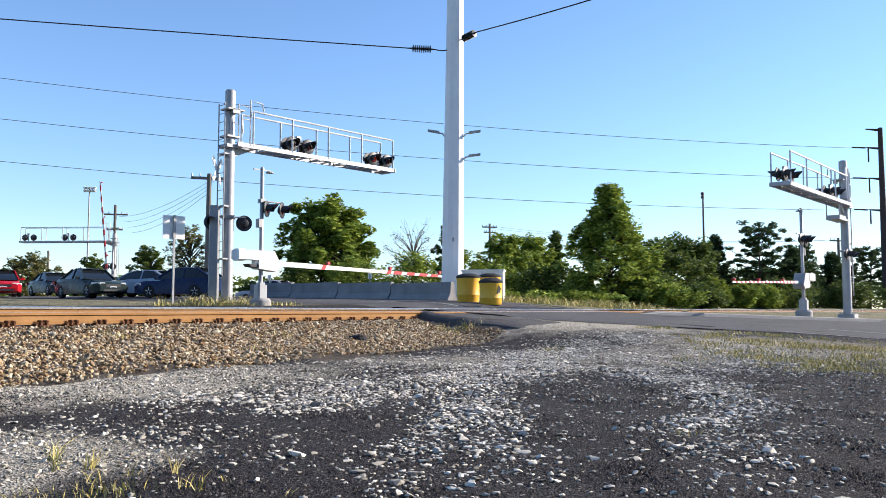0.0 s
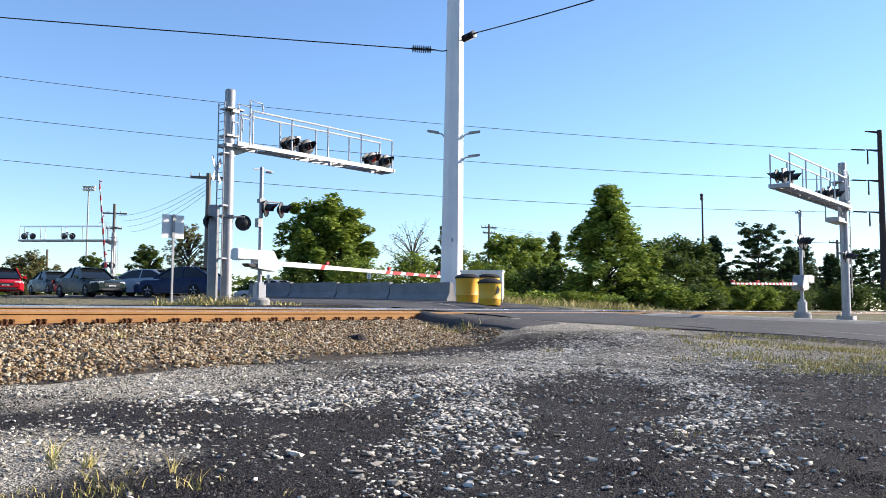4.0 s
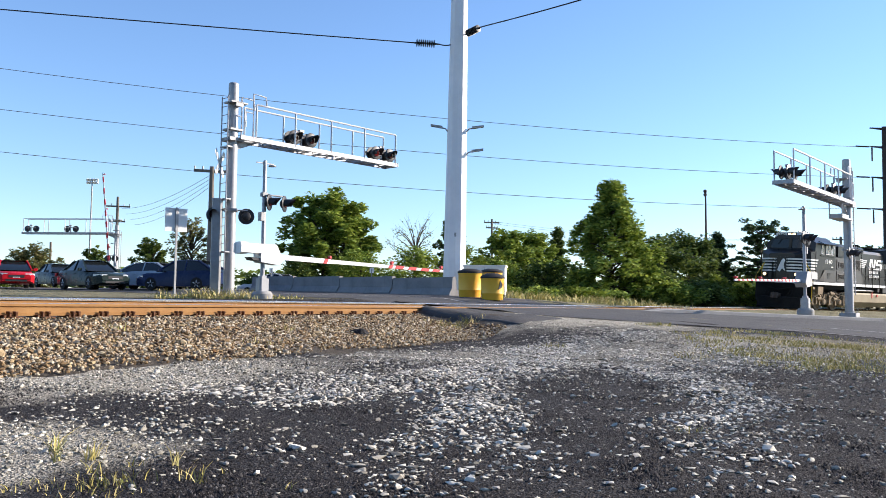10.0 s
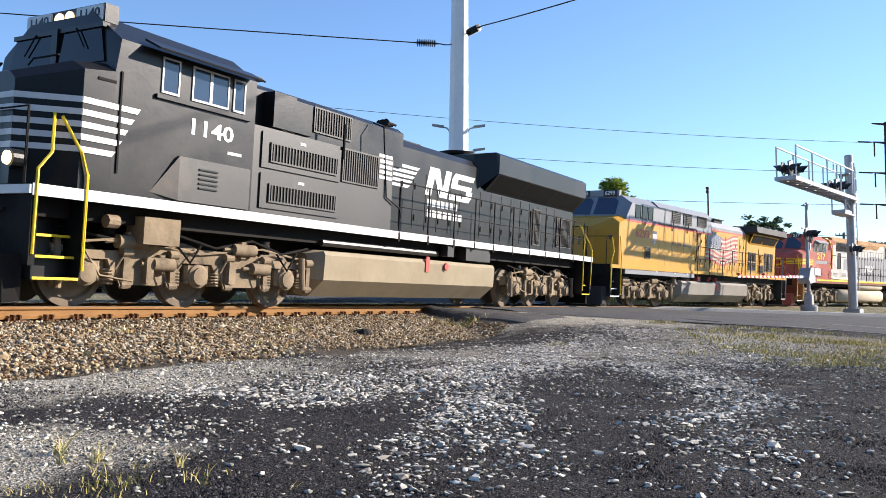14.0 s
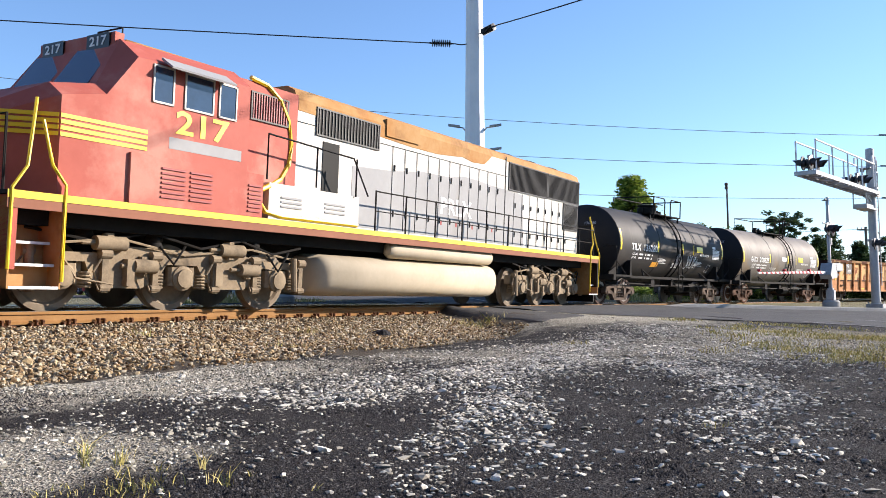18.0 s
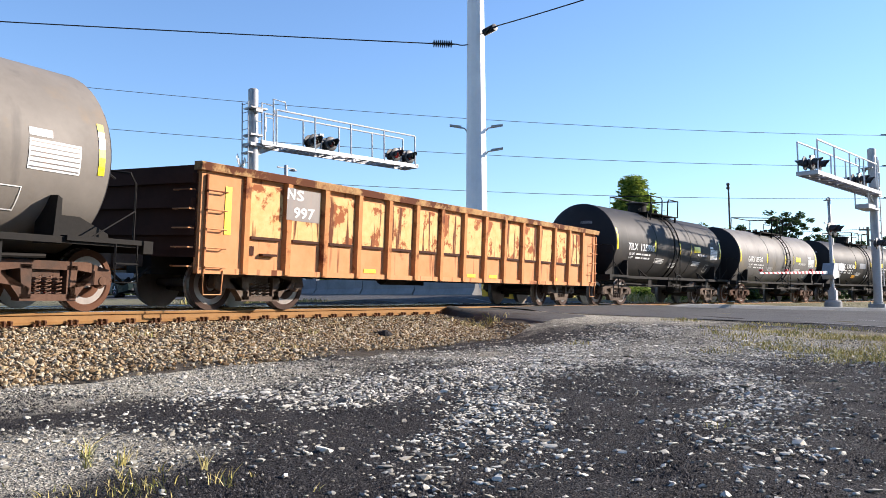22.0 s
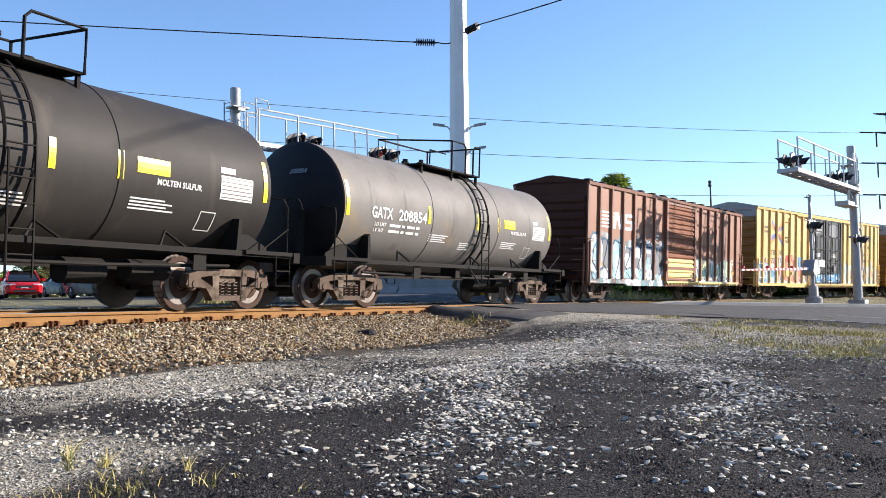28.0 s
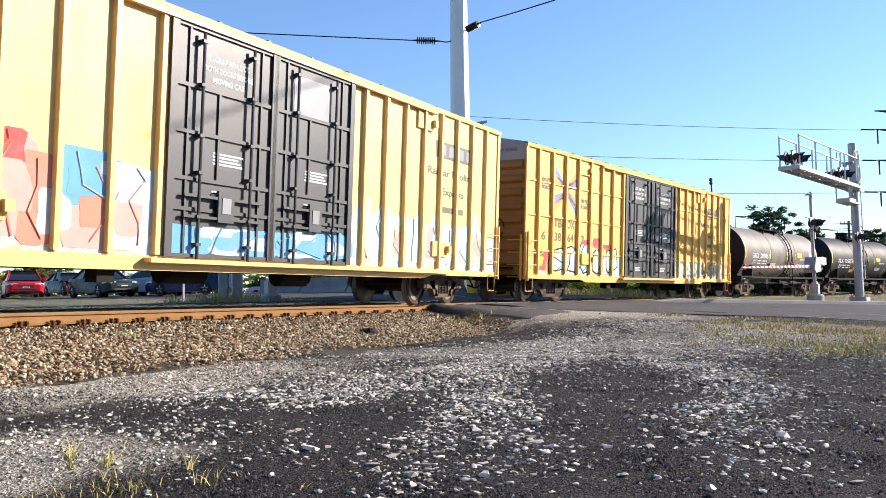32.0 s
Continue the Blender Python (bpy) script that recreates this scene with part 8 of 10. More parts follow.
    pieces("damper", Geo().cyl((2.55, 1.24, 0.3), (2.6, 1.24, 1.0), 0.06, 10).cyl((-2.45, 1.24, 0.35), (-2.4, 1.24, 0.95), 0.06, 10), frame_mat, t)
    g = Geo()
    for x in (-1.6, 0.45, 1.65):
        g.lathe([(0.13, 0), (0.14, 0.05), (0.12, 0.1), (0.14, 0.15), (0.12, 0.2), (0.13, 0.24)], (x, 1.0, 0.98), "z", 12)
    part("secondary_spring", g, M_UNDER, t, smooth=35)
    part("air_pipe", Geo().tube([(-2.6, 1.17, 0.9), (-1.4, 1.2, 1.06), (0, 1.18, 0.9), (1.2, 1.22, 1.1), (2.5, 1.2, 0.95)], 0.02, 5).tube([(2.3, 1.2, 1.1), (1.9, 1.25, 0.5), (1.3, 1.2, 0.42)], 0.018, 5).box(-0.75, -0.6, 1.14, 1.26, 0.42, 0.8).box(0.95, 1.08, 1.14, 1.26, 0.4, 0.8), frame_mat, t)
    for x in (-1.45, -0.6, 0.6, 1.45):
        part("brake_shoe", Geo().box(x - 0.07, x + 0.07, 0.7, 0.86, 0.36, 0.72), frame_mat, t)
    return t


def handrail(parent, us, y, z0, h, material, r=0.017, label="handrail"):
    g = Geo().tube([(us[0], y, z0 + h), (us[-1], y, z0 + h)], r, 6).tube([(us[0], y, z0 + h * 0.5), (us[-1], y, z0 + h * 0.5)], r * 0.7, 5)
    part("handrail", g, material, parent, label)
    me = Geo().cyl((0, 0, -0.22), (0, 0, h + 0.02), r * 1.15, 6).cbox((0, 0, -0.12), (0.07, 0.04, 0.2)).mesh("stanchion", material)
    for u in us:
        part("stanchion", me, None, parent, at=pose(u, y, z0))


def steps(parent, u, s, y, z0, z1, material, trim, run=0.75):
    """Corner steps of a locomotive: s is +1 at the front."""
    a, b = min(u, u - s * run), max(u, u - s * run)
    sd = Geo().box(a, a + 0.025, y - 0.75, y, z0, z1).box(b - 0.025, b, y - 0.75, y, z0, z1)
    n = 4
    for k in range(n):
        z = z0 + (z1 - z0) * k / n
        sd.box(a, b, y - 0.28 - 0.12 * k, y - 0.02 - 0.12 * k, z, z + 0.03).box(a, b, y - 0.3 - 0.12 * k, y - 0.28 - 0.12 * k, z, z + (z1 - z0) / n)
    st = pieces("stair_plate", sd, material, parent)
    for k in range(n):
        z = z0 + (z1 - z0) * k / n
        part("step_edge", Geo().box(a + 0.03, b - 0.03, y - 0.022 - 0.12 * k, y + 0.0 - 0.12 * k, z - 0.004, z + 0.034), trim, st)
    return st


def fuel_tank(parent, u0, u1, z0, z1, material, rounded=False):
    if rounded:
        zm, hz = (z0 + z1) / 2, (z1 - z0) / 2
        prof = [(0.9 + 0.54 * max(0.0, math.cos(a)) ** 0.7, zm + hz * math.copysign(abs(math.sin(a)) ** 0.75, a)) for a in (radians(d) for d in range(-90, 91, 12))]
    else:
        prof = [(0.85, z0), (1.05, z0), (1.43, z0 + 0.34), (1.45, z1 - 0.1), (1.4, z1 - 0.02), (1.2, z1)]
    a, b = max(u0, u1), min(u0, u1)
    secs = [(a - 0.0, [(y * 0.8, mixv(z, (z0 + z1) / 2, 0.15)) for y, z in prof]), (a - 0.22, prof), (b + 0.22, prof), (b, [(y * 0.8, mixv(z, (z0 + z1) / 2, 0.15)) for y, z in prof])]
    return part("fuel_tank", loft(secs), material, parent, "long fuel tank coated in dust", smooth=55 if rounded else 30)


def hood_doors(parent, us, y, z0, z1, material):
    me = Geo().box(-0.006, 0.006, 0.0, 0.008, z0, z1).mesh("door_seam", M_GRILLE)
    kn = Geo().box(-0.014, 0.014, 0.0, 0.02, -0.07, 0.07).mesh("door_latch", M_GRILLE)
    for k, u in enumerate(us):
        part("door_seam", me, None, parent, at=pose(u, y, 0))
        for f in (0.2, 0.75):
            part("door_latch", kn, None, parent, at=pose(u - 0.08, y, z0 + f * (z1 - z0)))


def pilot(parent, u, s, deck, material):
    pl = loft([(u - s * 0.02, [(1.35, 0.12), (1.35, 0.75)]), (u + s * 0.2, [(1.3, 0.1), (1.25, 0.75)]), (u + s * 0.55, [(0.55, 0.1), (0.5, 0.7)])])
    part("snow_plow", pl, material, parent)
    part("pilot_sheet", Geo().box(min(u, u - s * 0.1), max(u, u - s * 0.1), -1.5, 1.5, 0.6, deck), material, parent)
    coupler(parent, u, s)
    h = Geo()
    for y in (-0.8, -0.6, 0.6, 0.8):
        h.tube([(u + s * 0.02, y, 1.1), (u + s * 0.25, y, 0.9), (u + s * 0.22, y * 0.9, 0.55)], 0.025, 5)
    h.tube([(u, -0.9, 1.35), (u + s * 0.2, 0, 1.15), (u, 0.9, 1.35)], 0.03, 5)
    pieces("brake_hose", h, M_UNDER, parent)


def deck_of(car, f, r, z, edge_mat, depth=0.16):
    part("frame", Geo().box(r, f, -1.2, 1.2, z - 0.42, z - 0.05).box(r, f, -0.6, 0.6, 0.85, z - 0.4), M_UNDER, car)
    part("walkway", Geo().box(r, f, -1.5, 1.5, z - 0.05, z), M_UNDER, car)
    for s in (1, -1):
        part("sill_stripe", Geo().box(r, f, min(s * 1.5, s * 1.515), max(s * 1.5, s * 1.515), z - depth, z), edge_mat, car, "walkway edge stripe")


def horn_at(car, u, y, z):
    h = Geo().cyl((u, y, z - 0.2), (u, y, z), 0.04, 6)
    for k, dy in enumerate((-0.13, 0.0, 0.13)):
        h.lathe([(0.03, -0.2), (0.035, 0.05), (0.09, 0.2), (0.0, 0.19)], (u + 0.05 * k, y + dy, z), "x", 10)
    part("horn", h, M_UNDER, car, "black air horns")


def number_board(car, text, u, z, y0, y1, m_text=None, m_board=None):
    b = part("number_board", Geo().box(u - 0.05, u + 0.03, y0, y1, z - 0.12, z + 0.12), m_board or M_LOCOBLACK, car)
    lettering("lettering", text, 0.2, m_text or M_STRIPE, b, Matrix.Translation((u + 0.034, (y0 + y1) / 2, z)) @ Matrix(((0, 0, 1, 0), (1, 0, 0, 0), (0, 1, 0, 0), (0, 0, 0, 1))), "", abs(y1 - y0) * 0.75)


def black_loco(s0):
    car = thing("locomotive", "black diesel locomotive with white nose stripes, headlights lit", "locomotive", group="locomotives of the train")
    D = 1.70
    deck_of(car, 10.2, -10.25, D, M_STRIPE)
    sec = lambda u, w, zs, wt, zt: (u, [(w, D), (w, zs), (wt, zt)])
    part("nose", loft([sec(10.12, 0.8, 3.18, 0.66, 3.3), sec(9.52, 1.47, 3.4, 1.2, 3.54), sec(8.98, 1.48, 3.48, 1.25, 3.62)]), M_LOCOBLACK, car, "tall black nose with chamfered corners", smooth=20)
    part("cab", loft([sec(9.02, 1.48, 3.5, 1.3, 3.6), sec(8.95, 1.48, 3.98, 0.8, 4.44), sec(6.15, 1.48, 3.98, 0.86, 4.4)]), M_LOCOBLACK, car, "black safety cab with a steep windshield", smooth=20)
    for y0, y1 in ((0.1, 1.22), (-1.22, -0.1)):
        quad_on(car, "windshield", [(9.03, y0, 3.66), (9.03, y1, 3.66), (8.99, y1 * (0.86 if y1 > 1 else 1), 4.18), (8.99, y0 * (0.86 if y0 < -1 else 1), 4.18)], M_GLASS, "dark windshield pane")
    part("windshield_frame", Geo().box(8.9, 9.06, -0.07, 0.07, 3.6, 4.26).box(8.9, 9.03, -1.12, 1.12, 4.19, 4.26), M_LOCOBLACK, car)
    part("wiper", Geo().tube([(9.04, 0.5, 4.22), (9.06, 0.75, 3.9)], 0.012, 5).tube([(9.04, -0.5, 4.22), (9.06, -0.75, 3.9)], 0.012, 5), M_UNDER, car)
    part("nose_door_frame", Geo().box(10.12, 10.15, -0.36, -0.33, 1.76, 3.1).box(10.12, 10.15, 0.33, 0.36, 1.76, 3.1).box(10.12, 10.15, -0.36, 0.36, 3.08, 3.11), M_LOCOBLACK, car, "frame of the black nose door")
    part("nose_grab", Geo().tube([(9.62, 1.0, 3.62), (9.62, 0.4, 3.62), (9.7, 0.4, 3.5)], 0.016, 5).tube([(9.62, -1.0, 3.62), (9.62, -0.4, 3.62), (9.7, -0.4, 3.5)], 0.016, 5).tube([(10.14, -0.5, 1.8), (10.2, -0.5, 2.4), (10.14, -0.5, 3.0)], 0.016, 5), M_UNDER, car)
    part("cab_bolt_row", Geo().box(9.0, 9.3, 1.48, 1.488, 3.3, 3.34).box(8.9, 8.93, 1.48, 1.5, 2.0, 3.5), M_UNDER, car)
    # side windows with pale frames under a sun shade
    for a, b in ((8.2, 7.85), (7.6, 7.2), (7.2, 6.8), (6.7, 6.42)):
        w = plate(car, "side_window", a, b, 1.482, 3.38, 3.9, M_GLASSBLUE, 0.006, "cab side window")
        fr = Geo().box(b, a, 1.482, 1.5, 3.35, 3.385).box(b, a, 1.482, 1.5, 3.88, 3.91).box(a - 0.03, a, 1.482, 1.5, 3.35, 3.91).box(b, b + 0.03, 1.482, 1.5, 3.35, 3.91)
        part("window_frame", fr, M_STRIPE, w)
    part("sun_shade", Geo().prism([(1.42, 4.08), (1.42, 4.12), (1.78, 3.95), (1.77, 3.92)], 6.25, 8.5, "x"), M_LOCOBLACK, car, "sloping sun shade")
    part("arm_rest", Geo().box(6.3, 8.3, 1.48, 1.53, 3.25, 3.31), M_LOCOBLACK, car)
    # nose stripes: white bars round the nose and onto the side
    for k in range(5):
        z = 2.22 + k * 0.175
        tip = 8.55 + 0.1 * (4 - k)
        quad_on(car, "nose_stripe", [(9.52, 1.478, z), (tip + 0.06, 1.485, z), (tip, 1.485, z + 0.085), (9.52, 1.478, z + 0.085)], M_STRIPE, "white nose stripe", 0.006)
        quad_on(car, "nose_stripe", [(10.125, 0.8, z), (9.525, 1.475, z), (9.525, 1.475, z + 0.085), (10.125, 0.8, z + 0.085)], M_STRIPE, "white nose stripe", 0.008)
        for y0, y1 in ((-0.8, -0.3), (0.3, 0.8)):
            quad_on(car, "nose_stripe", [(10.125, y0, z), (10.125, y1, z), (10.125, y1, z + 0.085), (10.125, y0, z + 0.085)], M_STRIPE, "white nose stripe", 0.006)
        quad_on(car, "nose_stripe", [(9.525, -1.475, z), (10.125, -0.8, z), (10.125, -0.8, z + 0.085), (9.525, -1.475, z + 0.085)], M_STRIPE, "white nose stripe", 0.008)
    part("nose_emblem", Geo().prism([(-0.24, 2.3), (-0.06, 2.75), (0.1, 3.0), (0.22, 2.9), (0.14, 2.6), (0.24, 2.25), (0.05, 2.4), (-0.08, 2.2)], 10.125, 10.135, "x"), M_STRIPE, car)
    # head lights and number boards on the roof front
    part("light_box", Geo().box(8.66, 8.9, -0.98, 0.98, 4.32, 4.6), M_LOCOBLACK, car)
    for y in (-0.13, 0.13):
        part("headlight", Geo().lathe([(0.105, 0.0), (0.1, 0.03), (0.0, 0.035)], (8.9, y, 4.46), "x", 16), M_HEADLAMP, car, "lit headlight", smooth=True)
    for y in (-0.95, 0.95):
        part("ditch_light", Geo().lathe([(0.1, 0.0), (0.095, 0.03), (0.0, 0.035)], (10.24, y, 2.05), "x", 14), M_HEADLAMP, car, "lit ditch light", smooth=True)
        part("ditch_light_housing", Geo().lathe([(0.13, -0.18), (0.13, 0.0), (0.0, 0.0)], (10.23, y, 2.05), "x", 14), M_LOCOBLACK, car)
    number_board(car, "1140", 8.9, 4.46, 0.32, 0.95, M_LOCOBLACK, M_STRIPE)
    number_board(car, "1140", 8.9, 4.46, -0.95, -0.32, M_LOCOBLACK, M_STRIPE)
    words(car, "1140", 7.14, 1.484, 2.93, 0.36, M_STRIPE, 0.92)
    bars(car, 6.75, 1.48, 2.66, 0.32, 1, M_STRIPE, 0.05)
    part("battery_box", Geo().box(6.25, 7.8, 1.48, 1.54, D + 0.02, 2.42).add([(7.8, 1.48, 2.42), (8.3, 1.48, D + 0.1), (7.8, 1.54, 2.42), (7.8, 1.54, D + 0.02), (7.8, 1.48, D + 0.02)], [(0, 1, 2), (2, 1, 3), (0, 4, 1)]), M_LOCODUST, car, "dusty equipment box under the cab")
    for k in range(5):
        part("louvre", Geo().box(7.0, 7.4, 1.54, 1.56, 1.95 + k * 0.075, 1.975 + k * 0.075), M_LOCOBLACK, car)
    # equipment section
    part("equipment_cabinet", Geo().box(1.85, 6.15, -1.47, 1.47, D, 3.24), M_LOCODUST, car, "dusty equipment cabinet")
    part("upper_hood", loft([(u, [(1.12, 3.2), (1.12, 3.98), (0.95, 4.1)]) for u in (6.15, 1.0)]), M_LOCOBLACK, car, smooth=20)
    for z0, z1 in ((1.8, 2.42), (2.52, 3.16)):
        part("filter_door", Geo().box(3.72, 5.95, 1.47, 1.5, z0, z1), M_LOCODUST, car)
        grille(car, 5.72, 3.86, 1.5, z0 + 0.14, z1 - 0.2, fins=22)
        bars(car, 4.95, 1.5, z1 - 0.05, 0.16, 1, M_STRIPE, 0.05)
    grille(car, 3.62, 2.42, 1.47, 2.58, 3.2, fins=16)
    grille(car, 4.15, 3.0, 1.12, 3.5, 3.95, fins=14)
    part("grab_post", Geo().tube([(3.65, 1.5, 3.0), (3.65, 1.5, 3.7)], 0.03, 6).tube([(2.3, 1.2, 4.0), (2.25, 1.45, 3.9), (2.1, 1.5, 2.4), (1.6, 1.52, 2.2)], 0.018, 5), M_UNDER, car)
    part("air_box", Geo().box(5.0, 5.6, 1.12, 1.4, 3.3, 3.95).box(4.3, 4.9, 1.12, 1.2, 3.35, 3.95), M_LOCOBLACK, car)
    # engine hood
    part("engine_hood", loft([(u, [(1.06, D), (1.06, 3.72), (0.9, 3.9), (0.6, 3.96)]) for u in (1.85, -2.9)]), M_LOCOBLACK, car, smooth=25)
    hood_doors(car, [1.5 - k * 0.55 for k in range(7)], 1.062, 1.85, 3.2, M_LOCOBLACK)
    for k in range(5):                   # white speed bars ahead of the emblem
        z = 3.24 - k * 0.115
        quad_on(car, "speed_bar", [(2.4, 1.475, z), (1.9, 1.475, z), (1.9, 1.475, z + 0.07), (2.4, 1.475, z + 0.07)], M_STRIPE, "white speed bar", 0.006)
        quad_on(car, "speed_bar", [(1.85, 1.062, z), (0.25 + 0.1 * k, 1.062, z), (0.15 + 0.1 * k, 1.062, z + 0.07), (1.85, 1.062, z + 0.07)], M_STRIPE, "white speed bar", 0.006)
    em = block_emblem(-0.2, -2.45, 2.72, 3.42, 1.07, 0.2)
    part("emblem", em, M_STRIPE, car, "white block emblem")
    for z, w, u in ((2.46, 1.5, -0.25), (2.2, 1.75, -0.25)):
        for k in range(7):
            plate(car, "emblem_block", u - k * w / 7, u - k * w / 7 - w / 7 * 0.72, 1.062, z, z + 0.17, M_STRIPE, 0.004)
    # radiator section with flared wings
    part("rear_hood", Geo().box(-9.4, -2.9, -1.06, 1.06, D, 3.2), M_LOCOBLACK, car)
    part("radiator_wing", loft([(u, [(1.06, 3.15), (1.5, 3.62), (1.5, 4.12), (1.38, 4.2)]) for u in (-3.1, -9.4)]).add([(-2.7, 1.06, 3.15), (-2.7, -1.06, 3.15), (-2.7, -0.9, 4.1), (-2.7, 0.9, 4.1), (-3.1, 1.5, 3.62), (-3.1, -1.5, 3.62), (-3.1, 1.38, 4.2), (-3.1, -1.38, 4.2)], [(0, 4, 6, 3), (1, 2, 7, 5), (3, 6, 7, 2), (0, 3, 2, 1)]), M_LOCOBLACK, car, "flared radiator wing", smooth=20)
    for a, b in ((-3.3, -5.1), (-5.2, -7.1), (-7.2, -9.3)):
        quad_on(car, "radiator_grille", [(a, 1.1, 3.2), (b, 1.1, 3.2), (b, 1.48, 3.6), (a, 1.48, 3.6)], M_GRILLE, "dark radiator intake", 0.006)
    for k in range(6):
        part("roof_fan", Geo().lathe([(0.55, 0.0), (0.55, 0.08), (0.48, 0.1), (0.0, 0.1)], (-3.4 - k * 1.1, 0, 4.19), "z", 18), M_UNDER, car, smooth=35)
    hood_doors(car, [-2.9 - k * 0.62 for k in range(9)], 1.062, 1.85, 3.1, M_LOCOBLACK)
    grille(car, -6.3, -6.75, 1.06, 1.9, 2.95, fins=5)
    grille(car, -8.1, -9.2, 1.06, 1.95, 2.85, fins=12)
    horn_at(car, 1.1, 0.75, 4.2)
    part("roof_detail", Geo().box(5.2, 7.6, -0.7, 0.7, 4.27, 4.34).box(6.9, 7.4, -0.2, 0.2, 4.34, 4.46).box(2.2, 4.6, -0.7, 0.7, 4.1, 4.18).box(-1.0, 0.6, -0.3, 0.3, 3.95, 4.1), M_LOCOBLACK, car)
    handrail(car, [1.55, 0.35, -0.85, -1.9, -2.95, -4.1, -5.2, -6.3, -7.4, -8.5, -9.4], 1.5, D, 1.1, M_UNDER)
    fuel_tank(car, 4.2, -3.4, 0.22, 1.15, M_TANDUST)
    part("air_reservoir", Geo().cyl((3.9, 1.25, 1.3), (-0.5, 1.25, 1.3), 0.07, 8).box(-2.9, -1.6, 1.0, 1.45, 1.2, 1.55).box(-0.9, -0.6, 1.3, 1.5, 1.25, 1.5), M_LOCODUST, car)
    pieces("fuel_filler", Geo().cyl((-0.6, 1.45, 1.0), (-0.6, 1.5, 1.0), 0.09, 10).box(0.15, 0.3, 1.45, 1.47, 0.85, 1.2), M_REDLINE, car)
    for e in (1, -1):
        loco_truck(car, e * 6.9, -e * math.degrees(KAP * 6.9), M_TRUCKTAN, M_WHEELDUST)
        pilot(car, e * 10.2, e, D - 0.06, M_UNDER)
        part("end_sill_stripe", Geo().box(min(e * 10.2, e * 10.24), max(e * 10.2, e * 10.24), -1.5, 1.5, D - 0.14, D - 0.02), M_STRIPE, car, "white end sill stripe")
        part("end_rail", Geo().tube([(e * 10.24, -1.4, D), (e * 10.24, -1.4, D + 1.0), (e * 10.24, -0.5, D + 1.0), (e * 10.24, -0.5, D)], 0.02, 6).tube([(e * 10.24, -1.4, D + 0.5), (e * 10.24, -0.5, D + 0.5)], 0.016, 6), M_UNDER, car)
        for s in (1, -1):
            steps(car, e * 10.15, e, s * 1.5 if s > 0 else -0.75, 0.42, D - 0.1, M_LOCOBLACK, M_BRIGHTYEL)
        yl = M_BRIGHTYEL
        rl = Geo()
        for s in (1, -1):
            rl.tube([(e * 10.15, s * 1.5, 0.75), (e * 10.15, s * 1.52, 1.9), (e * 9.95, s * 1.5, 2.15), (e * 9.75, s * 1.2, 2.75)], 0.024, 6)
            rl.tube([(e * 9.4, s * 1.52, 0.55), (e * 9.4, s * 1.52, 1.9), (e * 9.5, s * 1.5, 2.2), (e * 9.7, s * 1.3, 2.7)], 0.024, 6)
        pieces("grab_iron", rl, yl, car, "yellow grab iron at the steps")
        pieces("end_railing", Geo().tube([(e * 10.2, -1.45, D), (e * 10.2, -1.45, D + 1.05), (e * 10.2, -0.45, D + 1.05), (e * 10.2, -0.45, D)], 0.02, 6).tube([(e * 10.2, 0.45, D), (e * 10.2, 0.45, D + 1.05), (e * 10.2, 1.3, D + 1.05), (e * 10.2, 1.3, D)], 0.02, 6), M_UNDER, car)
    part("bell", Geo().box(7.6, 8.3, 1.0, 1.42, 1.0, 1.42).cyl((8.7, 1.3, 1.3), (8.9, 1.3, 1.3), 0.1, 10), M_TRUCKTAN, car)
    TRAIN.append((car, s0, 13.8))
    return car


def flag_on(car, u0, u1, y, z0, z1):
    """A painted waving flag with thirteen stripes and a star field."""
    L = u0 - u1
    fl = part("painted_flag", Geo().box(u0 + 0.0, u0 + 0.03, y, y + 0.004, z0 - 0.25, z1 + 0.05), M_LOCOGREY, car, "large painted waving flag")
    n = 24
    H = (z1 - z0) * 0.8
    def wave(q):
        return 0.1 * math.sin(q * 8.0 + 0.6) - 0.28 * q + 0.28 * q * q
    for k in range(13):
        g = Geo()
        for i in range(n + 1):
            q = i / n
            top = z1 - 0.06 + wave(q) - H * k / 13
            slant = 0.35 * k / 13
            g.v += [(u0 + slant * (1 - q) - q * L, y + 0.004, top), (u0 + slant * (1 - q) + 0.35 / 13 * (1 - q) - q * L, y + 0.004, top - H / 13)]
        g.f = [(2 * i, 2 * i + 1, 2 * i + 3, 2 * i + 2) for i in range(n)]
        part("flag_stripe", g, M_FLAGRED if k % 2 == 0 else M_FLAGWHITE, fl)
    g = Geo()
    m = 10
    for i in range(m + 1):
        q = i / m * 0.42
        top = z1 - 0.06 + wave(q)
        g.v += [(u0 - q * L, y + 0.008, top), (u0 + 0.19 * (1 - q) - q * L, y + 0.008, top - H * 7 / 13)]
    g.f = [(2 * i, 2 * i + 1, 2 * i + 3, 2 * i + 2) for i in range(m)]
    part("flag_canton", g, M_FLAGBLUE, fl)
    st = Geo()
    for r in range(6):
        for c in range(6):
            q = (c + 0.5 + 0.25 * (r % 2)) / 6.4 * 0.42
            z = z1 - 0.06 + wave(q) - H * 7 / 13 * (r + 0.6) / 6.2
            st.cyl((u0 + 0.03 * r - q * L, y + 0.009, z), (u0 + 0.03 * r - q * L, y + 0.013, z), 0.035, 5)
    part("star_field", st, M_FLAGWHITE, fl)


M_FLAGRED = paint("flag_red", (0.42, 0.085, 0.06), (0.36, 0.08, 0.06))
M_FLAGWHITE = paint("flag_white", (0.45, 0.4, 0.31), (0.39, 0.345, 0.275))
M_FLAGBLUE = paint("flag_blue", (0.1, 0.13, 0.19), (0.13, 0.15, 0.2))
